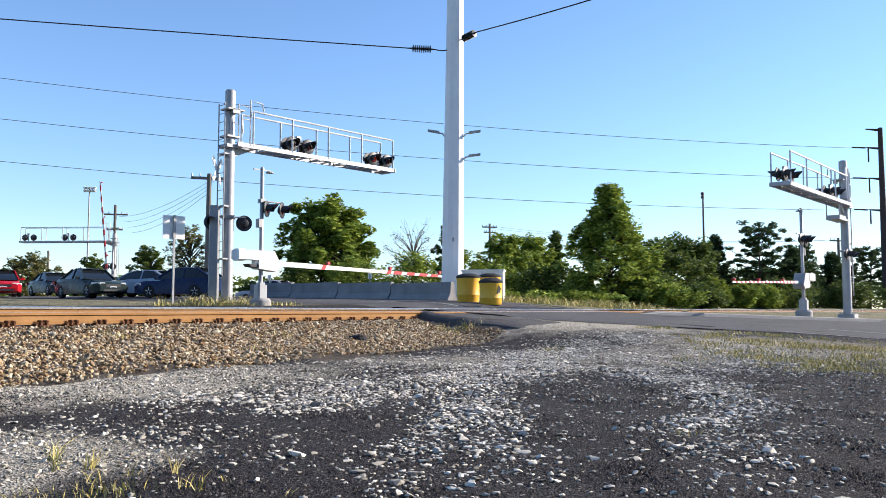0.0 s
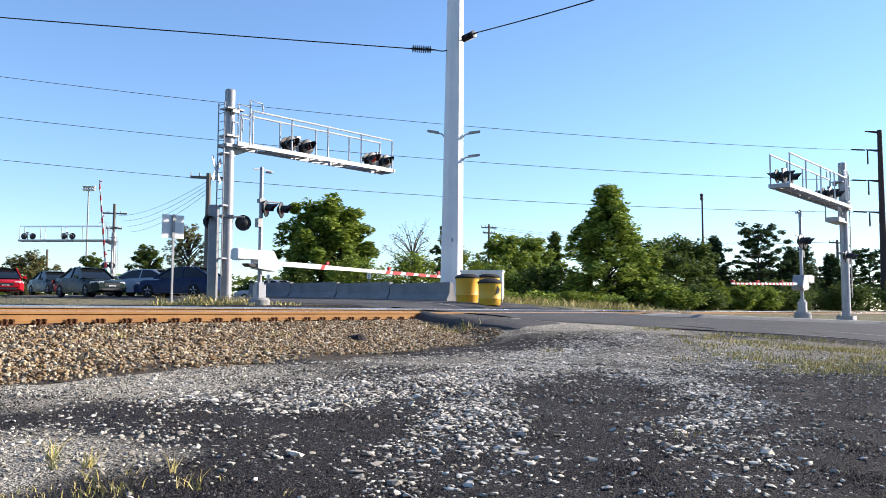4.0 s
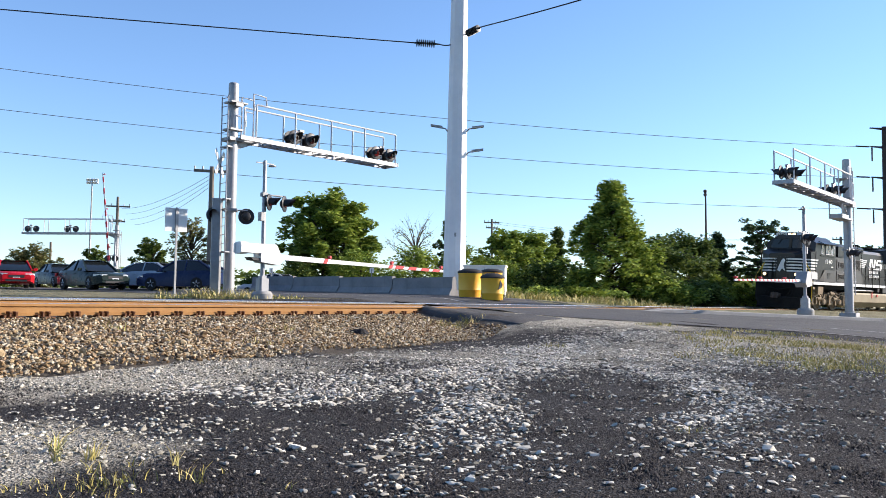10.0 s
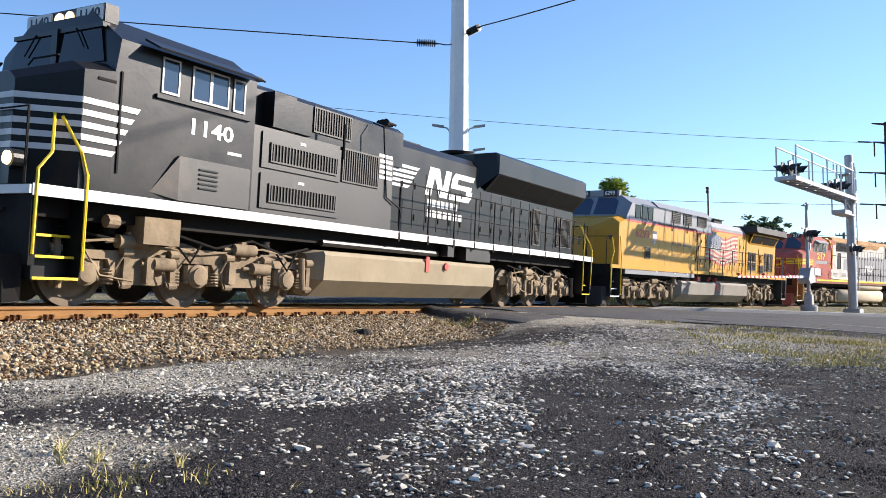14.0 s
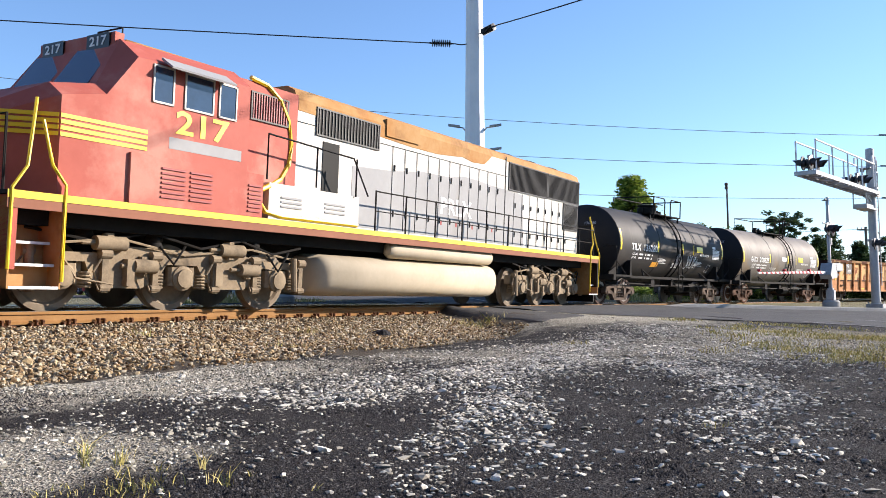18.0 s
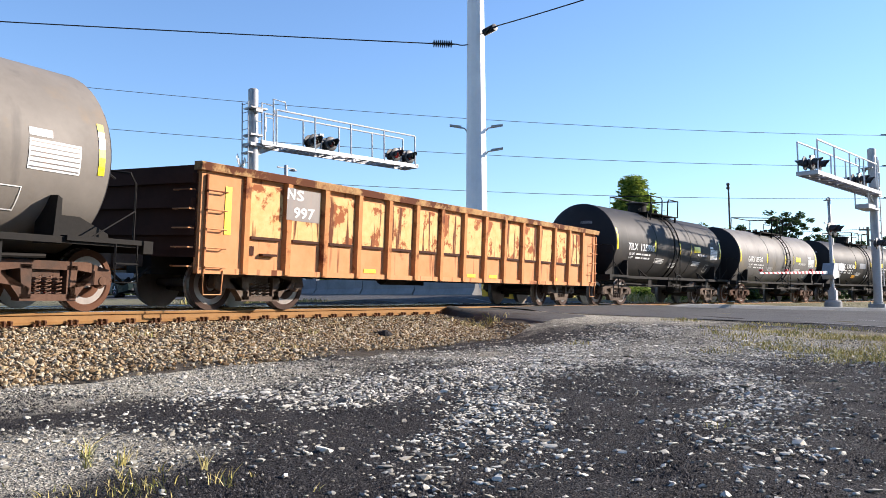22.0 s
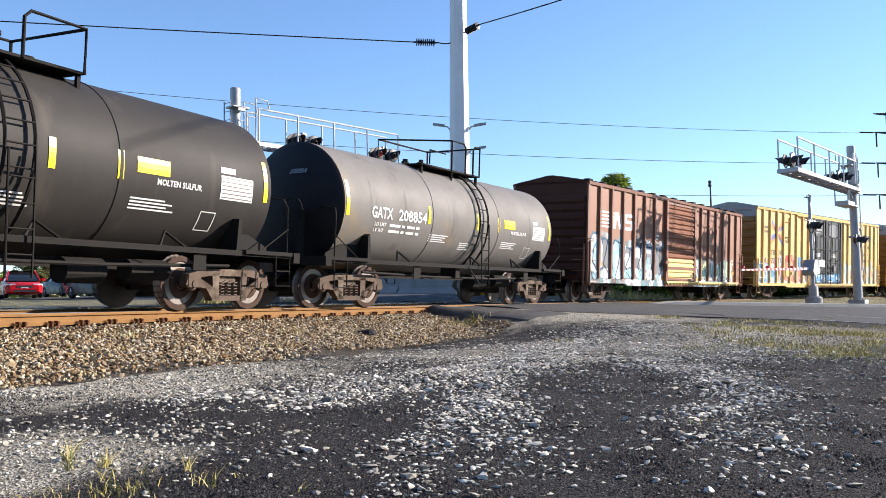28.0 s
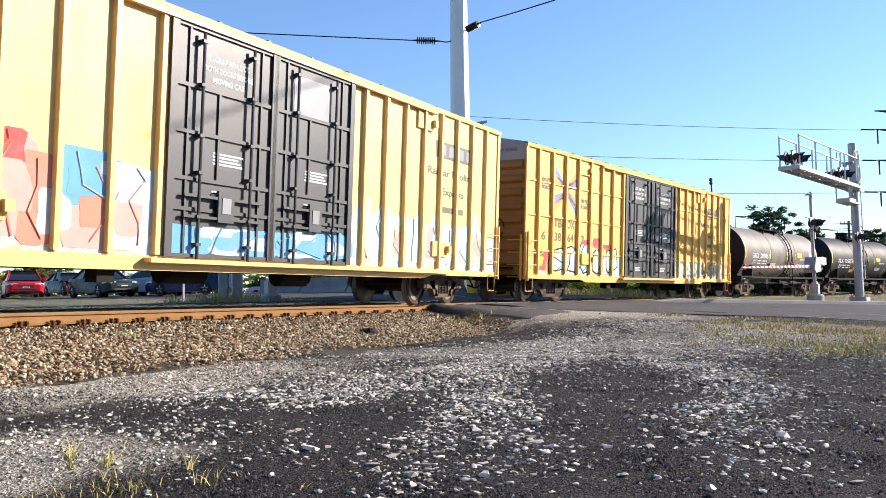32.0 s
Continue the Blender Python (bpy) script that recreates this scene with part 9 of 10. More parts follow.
M_NUMRED = paint("number_red", (0.6, 0.05, 0.02), (0.5, 0.05, 0.02))
M_LETTER = paint("grey_letter", (0.16, 0.14, 0.1), (0.2, 0.17, 0.12))


def yellow_loco(s0):
    car = thing("locomotive", "yellow and grey diesel locomotive with a painted flag", "locomotive", group="locomotives of the train")
    D = 1.56
    deck_of(car, 10.1, -10.1, D, M_LEMON, 0.13)
    sec = lambda u, w, zs, wt, zt: (u, [(w, D), (w, zs), (wt, zt)])
    part("nose", loft([sec(10.0, 0.75, 2.75, 0.6, 2.9), sec(9.45, 1.46, 3.1, 1.2, 3.28), sec(8.9, 1.47, 3.25, 1.25, 3.4)]), M_LEMON, car, "yellow nose", smooth=20)
    part("cab_side", Geo().box(2.47, 8.9, -1.47, 1.47, D, 3.25), M_LEMON, car, "yellow cab and equipment side")
    part("cab", loft([sec(8.95, 1.46, 3.3, 1.22, 3.4), sec(8.5, 1.46, 3.9, 1.0, 4.2), sec(6.2, 1.46, 3.9, 1.05, 4.22)]), M_LOCOGREY, car, "grey cab top", smooth=20)
    for y0, y1 in ((0.08, 1.0), (-1.0, -0.08)):
        quad_on(car, "windshield", [(8.93, y0, 3.46), (8.93, y1, 3.44), (8.55, y1 * 0.96, 4.08), (8.55, y0, 4.12)], M_GLASSBLUE, "tinted windshield pane")
    for a, b in ((8.2, 7.75), (7.65, 7.2), (7.1, 6.7)):
        w = plate(car, "side_window", a, b, 1.462, 3.4, 3.85, M_GLASS, 0.006)
        part("window_frame", Geo().box(b, a, 1.462, 1.48, 3.37, 3.4).box(b, a, 1.462, 1.48, 3.85, 3.88).box(a - 0.03, a, 1.462, 1.48, 3.37, 3.88).box(b, b + 0.03, 1.462, 1.48, 3.37, 3.88), M_LOCOBLACK, w)
    part("light_box", Geo().box(8.4, 8.56, -0.95, 0.95, 4.16, 4.4), M_LOCOGREY, car)
    number_board(car, "6293", 8.56, 4.28, 0.3, 0.85)
    number_board(car, "6293", 8.56, 4.28, -0.85, -0.3)
    words(car, "6293", 7.55, 1.472, 2.8, 0.42, M_NUMRED, 1.15)
    # wing emblem on the nose
    for s in (1, -1):
        for k in range(4):
            quad_on(car, "nose_wing", [(10.01, s * 0.1, 2.25 + k * 0.08), (9.62, s * (1.15 + 0.05 * k), 2.32 + k * 0.08), (9.62, s * (1.15 + 0.05 * k), 2.37 + k * 0.08), (10.01, s * 0.1, 2.3 + k * 0.08)][:: s], M_NAVY, "", 0.02)
    part("shield", Geo().prism([(6.5, 2.45), (6.32, 2.62), (6.32, 2.98), (6.68, 2.98), (6.68, 2.62)], 1.47, 1.478, "y"), M_STRIPE, car, "white, red and blue shield")
    part("shield_top", Geo().box(6.32, 6.68, 1.478, 1.482, 2.86, 2.98), M_NAVY, car)
    for k in range(3):
        plate(car, "shield_stripe", 6.6 - k * 0.1, 6.56 - k * 0.1, 1.478, 2.55, 2.84, M_NUMRED, 0.003)
    words(car, "BUILDING AMERICA", 3.85, 1.474, 2.6, 0.24, M_LETTER, 1.95)
    seams = Geo()
    for u in (6.1, 5.5, 4.9, 4.3, 3.7, 3.1):
        seams.box(u - 0.006, u + 0.006, 1.468, 1.474, D + 0.1, 3.15)
    part("panel_seam", seams, M_LETTER, car)
    part("side_skirt", Geo().box(2.5, 8.9, 1.42, 1.49, 1.25, D - 0.1).box(2.5, 8.9, -1.49, -1.42, 1.25, D - 0.1), M_LOCOGREY, car, "grey lower skirt")
    for u in (6.3, 4.55, 3.3):
        plate(car, "skirt_decal", u, u - 0.14, 1.49, 1.38, 1.48, M_STRIPE, 0.003)
    bx = part("cab_door", Geo().box(6.9, 7.5, 1.47, 1.475, 1.75, 2.3), M_LEMON, car)
    grille(car, 7.3, 6.9, 1.47, 1.9, 2.3, fins=6, up=False)
    # upper grey section with vents, red line below
    part("upper_box", loft([(u, [(1.46, 3.25), (1.46, 3.95), (1.2, 4.18)]) for u in (6.2, 0.75)]), M_LOCOGREY, car, "grey upper equipment section", smooth=20)
    for a, b in ((4.9, 4.15), (3.75, 3.0)):
        grille(car, a, b, 1.46, 3.46, 3.88, fins=6, up=False)
    grille(car, 2.3, 1.35, 1.46, 3.5, 3.88, fins=16)
    plate(car, "red_line", 8.9, 0.75, 1.47, 3.2, 3.27, M_REDLINE, 0.008)
    plate(car, "dark_line", 8.9, 2.5, 1.47, 3.28, 3.36, M_NAVY, 0.008)
    # engine hood
    part("engine_hood", Geo().box(-4.9, 2.5, -1.06, 1.06, D, 3.52), M_LEMON, car, "yellow engine hood")
    part("hood_top", loft([(u, [(1.06, 3.52), (1.06, 3.66), (0.85, 3.9)]) for u in (1.0, -4.9)]), M_LOCOGREY, car, smooth=25)
    for z, m in ((3.48, M_REDLINE),):
        plate(car, "red_line", 1.0, -4.9, 1.06, z, z + 0.06, m, 0.008)
    hood_doors(car, [2.1, 1.5, 0.9, 0.35, -0.25, -0.85, -1.5, -2.1, -2.75, -3.35, -4.0, -4.5], 1.062, 1.75, 3.3, M_LEMON)
    flag_on(car, 0.05, -3.75, 1.064, 1.8, 3.42)
    part("exhaust", Geo().box(-3.2, -2.2, -0.45, 0.45, 3.88, 4.16).box(-3.3, -2.1, -0.52, 0.52, 4.14, 4.18), M_DKGREY, car, "sooty exhaust stack")
    horn_at(car, -0.9, 0.6, 4.12)
    # radiator cab at the rear
    part("rear_hood", Geo().box(-9.35, -4.9, -1.1, 1.1, D, 3.62), M_LEMON, car, "yellow rear hood")
    part("radiator_wing", loft([(-4.75, [(1.05, 3.6), (1.2, 3.72), (1.15, 4.0)]), (-5.1, [(1.1, 3.55), (1.56, 3.72), (1.5, 4.02)]), (-9.85, [(1.1, 3.55), (1.56, 3.72), (1.5, 4.02)])]), M_DKGREY, car, "sooty grey radiator roof", smooth=20)
    for a, b in ((-5.35, -6.9), (-7.0, -8.95)):
        quad_on(car, "radiator_grille", [(a, 1.13, 3.22), (b, 1.13, 3.22), (b - 0.06, 1.32, 3.58), (a + 0.06, 1.32, 3.58)], M_GRILLE, "dark slanted intake", 0.02)
    quad_on(car, "intake_frame", [(-5.2, 1.1, 3.14), (-9.1, 1.1, 3.14), (-9.2, 1.34, 3.64), (-5.1, 1.34, 3.64)], M_LEMON, "", 0.012)
    for u, z0, z1, w in ((-5.2, 2.3, 2.7, 0.4), (-5.8, 2.3, 2.7, 0.4), (-5.2, 1.85, 2.2, 0.4), (-5.8, 1.85, 2.2, 0.4), (-8.0, 1.85, 2.75, 0.32), (-8.55, 1.85, 2.75, 0.32), (-6.65, 1.85, 2.75, 0.0), (-7.6, 1.85, 2.75, 0.22)):
        if w:
            grille(car, u, u - w, 1.1, z0, z1, fins=5)
    d = part("rear_door", Geo().box(-7.35, -6.65, 1.1, 1.13, 1.7, 2.95), M_LEMON, car, "yellow access door")
    grille(car, -6.75, -7.25, 1.13, 1.75, 2.1, fins=8)
    part("hand_brake_wheel", Geo().tube([(-7.0 + 0.22 * math.cos(k * 0.5236), 1.17, 2.5 + 0.22 * math.sin(k * 0.5236)) for k in range(12)], 0.022, 6, True).box(-7.2, -6.8, 1.13, 1.16, 2.48, 2.52).box(-7.02, -6.98, 1.13, 1.16, 2.3, 2.7), M_LEMON, d)
    handrail(car, [2.2, 0.9, -0.7, -1.9, -3.2, -4.4, -5.7, -6.9, -8.2, -9.5], 1.5, D, 1.05, M_UNDER)
    part("side_grab", Geo().tube([(6.2, 1.52, 3.3), (2.6, 1.55, 3.3), (2.45, 1.55, 3.1), (2.4, 1.5, 1.9)], 0.018, 5).tube([(4.9, 1.5, 3.1), (4.9, 1.55, 3.55)], 0.018, 5).tube([(3.4, 1.5, 3.1), (3.4, 1.55, 3.55)], 0.018, 5), M_UNDER, car)
    fuel_tank(car, 3.9, -4.4, 0.2, 1.12, M_GREYDUST)
    part("fuel_gauge", Geo().box(-0.35, -0.1, 1.45, 1.47, 0.7, 1.05), M_NUMRED, car, "red fuel gauge plate")
    pieces("fuel_filler", Geo().cyl((0.6, 1.3, 1.15), (0.6, 1.42, 1.3), 0.07, 10).cyl((-0.2, 1.3, 1.15), (-0.2, 1.42, 1.28), 0.07, 10).box(1.6, 1.9, 1.1, 1.4, 1.12, 1.32), M_REDLINE, car)
    for e in (1, -1):
        loco_truck(car, e * 6.9, -e * math.degrees(KAP * 6.9), M_TRUCKTAN, M_WHEELDUST)
        pilot(car, e * 10.05, e, D - 0.06, M_DKGREY)
        steps(car, e * 10.05, e, 1.5, 0.4, D - 0.1, M_DKGREY, M_STRIPE)
        steps(car, e * 10.05, e, -0.75, 0.4, D - 0.1, M_LOCOGREY, M_STRIPE)
        rl = Geo()
        for s in (1, -1):
            rl.tube([(e * 10.05, s * 1.5, 0.7), (e * 10.05, s * 1.52, 1.7), (e * 9.85, s * 1.5, 2.05), (e * 9.65, s * 1.3, 2.55)], 0.022, 6)
            rl.tube([(e * 9.3, s * 1.52, 0.5), (e * 9.3, s * 1.52, 1.8), (e * 9.4, s * 1.5, 2.6)], 0.022, 6)
        pieces("grab_iron", rl, M_BRIGHTYEL if e > 0 else M_LOCOGREY, car)
        pieces("end_railing", Geo().tube([(e * 10.05, -1.45, D), (e * 10.05, -1.45, D + 1.0), (e * 10.05, -0.45, D + 1.0), (e * 10.05, -0.45, D)], 0.02, 6).tube([(e * 10.05, 0.45, D), (e * 10.05, 0.45, D + 1.0), (e * 10.05, 1.3, D + 1.0), (e * 10.05, 1.3, D)], 0.02, 6), M_UNDER, car)
    part("bell", Geo().lathe([(0.05, 0.25), (0.1, 0.2), (0.12, 0.08), (0.18, 0.0), (0.0, 0.02)], (4.2, 1.3, 0.95), "z", 12).box(4.1, 4.3, 1.2, 1.4, 1.2, 1.25), M_TRUCKTAN, car, smooth=30)
    TRAIN.append((car, s0, 13.8))
    return car


def red_loco(s0):
    car = thing("locomotive", "faded red and silver diesel locomotive with rust on its roof", "locomotive", group="locomotives of the train")
    D = 1.62
    deck_of(car, 10.1, -10.0, D, M_BRIGHTYEL, 0.1)
    part("rusty_sill", Geo().box(-10.0, 10.1, 1.49, 1.512, D - 0.23, D - 0.105), M_RUSTSILL, car)
    sec = lambda u, w, zs, wt, zt: (u, [(w, D), (w, zs), (wt, zt)])
    part("cab", loft([sec(10.0, 0.8, 2.65, 0.6, 2.8), sec(9.4, 1.46, 2.98, 1.15, 3.18), sec(8.72, 1.47, 3.12, 1.2, 3.3), sec(8.22, 1.47, 3.78, 1.02, 4.1), sec(5.95, 1.47, 3.82, 1.05, 4.12)]), M_FADERED, car, "faded red safety cab", smooth=20)
    part("cab_roof_rust", Geo().box(6.0, 8.1, -1.0, 1.0, 4.1, 4.13), M_RUSTROOF, car)
    for y0, y1 in ((0.08, 1.0), (-1.0, -0.08)):
        quad_on(car, "windshield", [(8.7, y0, 3.36), (8.7, y1, 3.33), (8.28, y1 * 0.96, 3.96), (8.28, y0, 4.0)], M_GLASSBLUE, "tinted windshield pane")
    for a, b in ((7.95, 7.55), (7.35, 6.75), (6.65, 6.25)):
        w = plate(car, "side_window", a, b, 1.472, 3.2, 3.72, M_GLASSBLUE, 0.006)
        part("window_frame", Geo().box(b, a, 1.472, 1.49, 3.17, 3.2).box(b, a, 1.472, 1.49, 3.72, 3.75).box(a - 0.03, a, 1.472, 1.49, 3.17, 3.75).box(b, b + 0.03, 1.472, 1.49, 3.17, 3.75), M_SILVER, w)
    part("sun_shade", Geo().prism([(1.46, 3.84), (1.46, 3.88), (1.72, 3.72), (1.71, 3.69)], 6.5, 7.8, "x"), M_SILVERGREY, car, "tilted sun shade")
    part("light_box", Geo().box(8.1, 8.26, -0.95, 0.95, 3.98, 4.22), M_FADERED, car)
    part("roof_hoop", Geo().tube([(8.1, 0.3, 4.2), (8.1, 0.3, 4.32), (8.1, 0.9, 4.32), (8.1, 0.9, 4.2)], 0.015, 5), M_UNDER, car)
    number_board(car, "217", 8.26, 4.1, 0.3, 0.85)
    number_board(car, "217", 8.26, 4.1, -0.85, -0.3)
    words(car, "217", 6.95, 1.476, 2.93, 0.5, M_BRIGHTYEL, 1.1)
    plate(car, "patched_band", 7.6, 6.1, 1.47, 2.52, 2.7, M_SILVERGREY, 0.004)
    # yellow nose emblem and wrap-around lines
    for k in range(4):
        z = 2.42 + k * 0.085
        quad_on(car, "nose_line", [(9.4, 1.468, z), (8.0, 1.474, z), (8.0, 1.474, z + 0.055), (9.4, 1.468, z + 0.055)], M_BRIGHTYEL, "yellow line", 0.005)
        quad_on(car, "nose_line", [(10.0, 0.8, z), (9.42, 1.452, z), (9.42, 1.452, z + 0.055), (10.0, 0.8, z + 0.055)], M_BRIGHTYEL, "yellow line", 0.012)
    part("nose_emblem", Geo().prism([(-0.8, 2.5), (-0.45, 2.3), (0.45, 2.3), (0.8, 2.5), (0.45, 2.75), (-0.45, 2.75)], 10.0, 10.012, "x"), M_BRIGHTYEL, car, "yellow nose emblem")
    part("emblem_field", Geo().prism([(-0.55, 2.5), (-0.35, 2.4), (0.35, 2.4), (0.55, 2.5), (0.35, 2.62), (-0.35, 2.62)], 10.012, 10.018, "x"), M_FADERED, car)
    part("cab_box", Geo().box(5.6, 8.3, 1.46, 1.52, D, 2.36), M_FADERED, car)
    for a, b, z0, z1 in ((7.75, 7.3, 1.75, 2.25), (7.2, 6.75, 1.75, 2.25), (5.95, 5.65, 1.7, 2.2)):
        for k in range(7):
            part("louvre", Geo().box(b, a, 1.52, 1.54, z0 + k * 0.072, z0 + k * 0.072 + 0.03), M_DEEPRED, car)
    # red run-out behind the cab with its yellow edge
    part("front_hood", Geo().box(4.35, 5.95, -1.1, 1.1, D, 4.05), M_FADERED, car)
    edge = [(5.6, 4.1), (5.2, 4.05), (4.85, 3.85), (4.6, 3.5), (4.5, 3.1), (4.55, 2.7), (4.75, 2.4), (5.1, 2.2)]
    part("yellow_edge", Geo().tube([(u, 1.108, z) for u, z in edge], 0.045, 6), M_BRIGHTYEL, car, "curved yellow edge line")
    grille(car, 5.55, 4.65, 1.1, 3.4, 3.85, "deep red intake grille", 14, True, M_DEEPRED)
    # silver hood
    part("engine_hood", Geo().box(-9.2, 4.35, -1.06, 1.06, D, 4.0), M_SILVER, car, "silver engine hood with grey primer band")
    part("primer_band", Geo().prism([(2.6, 1.7), (2.6, 2.95), (1.2, 3.02), (0.0, 3.16), (-1.23, 3.18), (-1.86, 3.28), (-2.56, 3.27), (-3.35, 3.22), (-4.1, 3.2), (-4.1, 1.7)], 1.06, 1.066, "y").prism([(-4.14, 1.7), (-4.14, 3.19), (-5.2, 3.17), (-5.28, 2.4), (-5.34, 1.7)], 1.06, 1.066, "y"), M_SILVERGREY, car, "grey primer band with a wavy upper edge")
    part("hood_top", loft([(u, [(1.06, 4.0), (1.0, 4.16), (0.8, 4.26)]) for u in (4.35, -9.2)]), M_RUSTROOF, car, "rust-streaked hood roof", smooth=25)
    grille(car, 3.75, 1.75, 1.06, 3.42, 3.92, fins=20)
    part("exhaust_step", Geo().box(0.2, 1.5, 0.6, 1.1, 3.75, 4.12), M_RUSTROOF, car)
    hood_doors(car, [1.2 - k * 0.48 for k in range(11)], 1.068, 1.72, 3.55, M_SILVER)
    hood_doors(car, [-4.65 - k * 0.5 for k in range(8)], 1.068, 1.72, 3.18, M_SILVER)
    grille(car, -4.33, -6.76, 1.06, 3.24, 3.96, "black radiator grille", 34, True, M_DKGREY)
    grille(car, -6.86, -9.18, 1.06, 3.26, 3.96, "black radiator grille", 34, True, M_DKGREY)
    grille(car, -8.04, -9.1, 1.06, 2.4, 3.18, fins=14)
    for k in range(3):
        part("roof_fan", Geo().lathe([(0.6, 0.0), (0.62, 0.1), (0.5, 0.14), (0.0, 0.12)], (-5.2 - k * 1.55, 0, 4.24), "z", 20), M_DKGREY, car, "round roof fan", smooth=35)
    part("low_cabinet", Geo().box(2.85, 5.4, 1.06, 1.47, D, 2.26), M_SILVER, car, "white low cabinet with louvres")
    for a, b in ((5.1, 4.55), (3.9, 3.3)):
        for k in range(3):
            part("louvre", Geo().box(b, a, 1.47, 1.485, 1.85 + k * 0.08, 1.885 + k * 0.08), M_SILVERGREY, car)
    part("rust_run", Geo().prism([(4.3, 3.78), (2.2, 3.72), (0.5, 3.66), (-0.6, 3.66), (-1.26, 3.71), (-1.8, 3.76), (-2.3, 3.7), (-2.9, 3.73), (-3.15, 3.88), (-3.3, 4.0), (4.3, 4.0)], 1.06, 1.068, "y"), M_RUSTROOF, car, "rust running down from the roof edge")
    part("rust_edge", Geo().prism([(-4.15, 3.985), (-6.5, 3.975), (-9.2, 3.985), (-9.2, 4.004), (-4.15, 4.004)], 1.06, 1.07, "y"), M_RUSTROOF, car)
    part("hood_joint", Geo().box(-4.13, -4.1, 1.06, 1.075, D, 4.1).box(-9.2, 4.3, 1.06, 1.07, 3.56, 3.572), M_GRILLE, car)
    part("cabinet_edge", Geo().tube([(5.4, 1.475, 2.2), (5.62, 1.475, 2.1), (5.68, 1.475, 1.95), (5.5, 1.475, 1.74), (5.1, 1.475, 1.69), (2.9, 1.475, 1.69)], 0.045, 6), M_BRIGHTYEL, car)
    part("doorway", Geo().box(3.05, 3.55, 1.06, 1.075, 2.3, 3.3), M_GRILLE, car, "open dark doorway")
    words(car, "PRLX", -1.56, 1.068, 2.43, 0.56, M_STRIPE, 1.5, "faded white reporting mark")
    for u in (-0.85, -1.55, -2.35, -3.4):
        plate(car, "warning_label", u, u - 0.07, 1.067, 1.98, 2.07, M_DEEPRED, 0.003)
    handrail(car, [2.3, 1.2, 0.0, -1.2, -2.4, -3.6, -4.8, -6.0, -7.2, -8.4, -9.6], 1.48, D, 0.82, M_UNDER)
    part("side_grab", Geo().tube([(5.5, 1.5, 2.3), (5.5, 1.5, 3.1), (3.1, 1.5, 3.0), (2.6, 1.5, 2.3)], 0.018, 5).tube([(4.2, 1.5, 2.3), (4.2, 1.5, 3.05)], 0.018, 5).tube([(3.0, 1.5, 2.25), (3.0, 1.5, 3.0)], 0.018, 5), M_UNDER, car)
    fuel_tank(car, 3.75, -3.3, 0.25, 1.08, M_CREAM, True)
    part("air_reservoir", Geo().lathe([(0.0, -3.2), (0.12, -3.16), (0.18, -3.05), (0.18, 1.25), (0.12, 1.36), (0.0, 1.4)], (0.2, 1.27, 1.26), "x", 20), M_CREAM, car, "cream air reservoir", smooth=35)
    for e in (1, -1):
        loco_truck(car, e * 6.9, -e * math.degrees(KAP * 6.9), M_TRUCKTAN, M_WHEELDUST)
        pilot(car, e * 10.05, e, D - 0.06, M_FADERED if e > 0 else M_UNDER)
        steps(car, e * 10.05, e, 1.5, 0.35, D - 0.08, M_RUSTROOF, M_STRIPE)
        steps(car, e * 10.05, e, -0.75, 0.35, D - 0.08, M_RUSTROOF, M_STRIPE)
        rl = Geo()
        for s in (1, -1):
            rl.tube([(e * 10.05, s * 1.5, 0.6), (e * 10.05, s * 1.52, 1.65), (e * 9.85, s * 1.5, 1.95), (e * 9.65, s * 1.3, 2.9)], 0.024, 6)
            rl.tube([(e * 9.3, s * 1.52, 0.45), (e * 9.3, s * 1.52, 1.75), (e * 9.5, s * 1.5, 2.0), (e * 9.6, s * 1.4, 2.6)], 0.024, 6)
        pieces("grab_iron", rl, M_BRIGHTYEL, car, "yellow grab iron")
        pieces("end_railing", Geo().tube([(e * 10.05, -1.45, D), (e * 10.05, -1.45, D + 1.0), (e * 10.05, -0.45, D + 1.0), (e * 10.05, -0.45, D)], 0.02, 6).tube([(e * 10.05, 0.45, D), (e * 10.05, 0.45, D + 1.0), (e * 10.05, 1.3, D + 1.0), (e * 10.05, 1.3, D)], 0.02, 6), M_UNDER, car)
    TRAIN.append((car, s0, 13.8))
    return car


# ---------------------------------------------------------------- the train, from its head
black_loco(158.95)
yellow_loco(181.0)
red_loco(202.98)
BLACK_LABEL = "glossy black tank car with white numbers and yellow strips"
GREY_LABEL = "dusty grey tank car with rust-stained shell"
tank_car(219.86, "136280", "TILX", M_TANKBLACK, "black tank car with white numbers and sprayed scrawls", 0.35, M_TRUCKBROWN, M_WHEEL, 0.0, "os", 4)
tank_car(232.44, "208825", "GATX", M_TANKGREY, GREY_LABEL, None, M_TRUCKRUST, M_WHEELRUST, 0.1, "w", 5)
gondola(247.61)
tank_car(262.68, "135996", "TILX", M_TANKBLACK, BLACK_LABEL, 1.0, M_TRUCKBROWN, M_WHEEL, 0.0, "", 6)
tank_car(275.1, "8530", "GATX", M_TANKSOOT, "soot-grey tank car with yellow-brown stains", None, M_TRUCKRUST, M_WHEELRUST, 0.12, "", 7)
tank_car(287.75, "136346", "TILX", M_TANKBLACK, "black tank car with grey patched panels", 0.9, M_TRUCKBROWN, M_WHEEL, 0.0, "op", 8)
tank_car(300.37, "136363", "TILX", M_TANKBLACK, "black tank car streaked with dust", 0.3, M_TRUCKBROWN, M_WHEEL, 0.0, "o", 9)
tank_car(312.85, "208854", "GATX", M_TANKSOOT, "grey tank car with faded white numbers", None, M_TRUCKBROWN, M_WHEEL, 0.12, "", 10)
brown_boxcar(328.37)
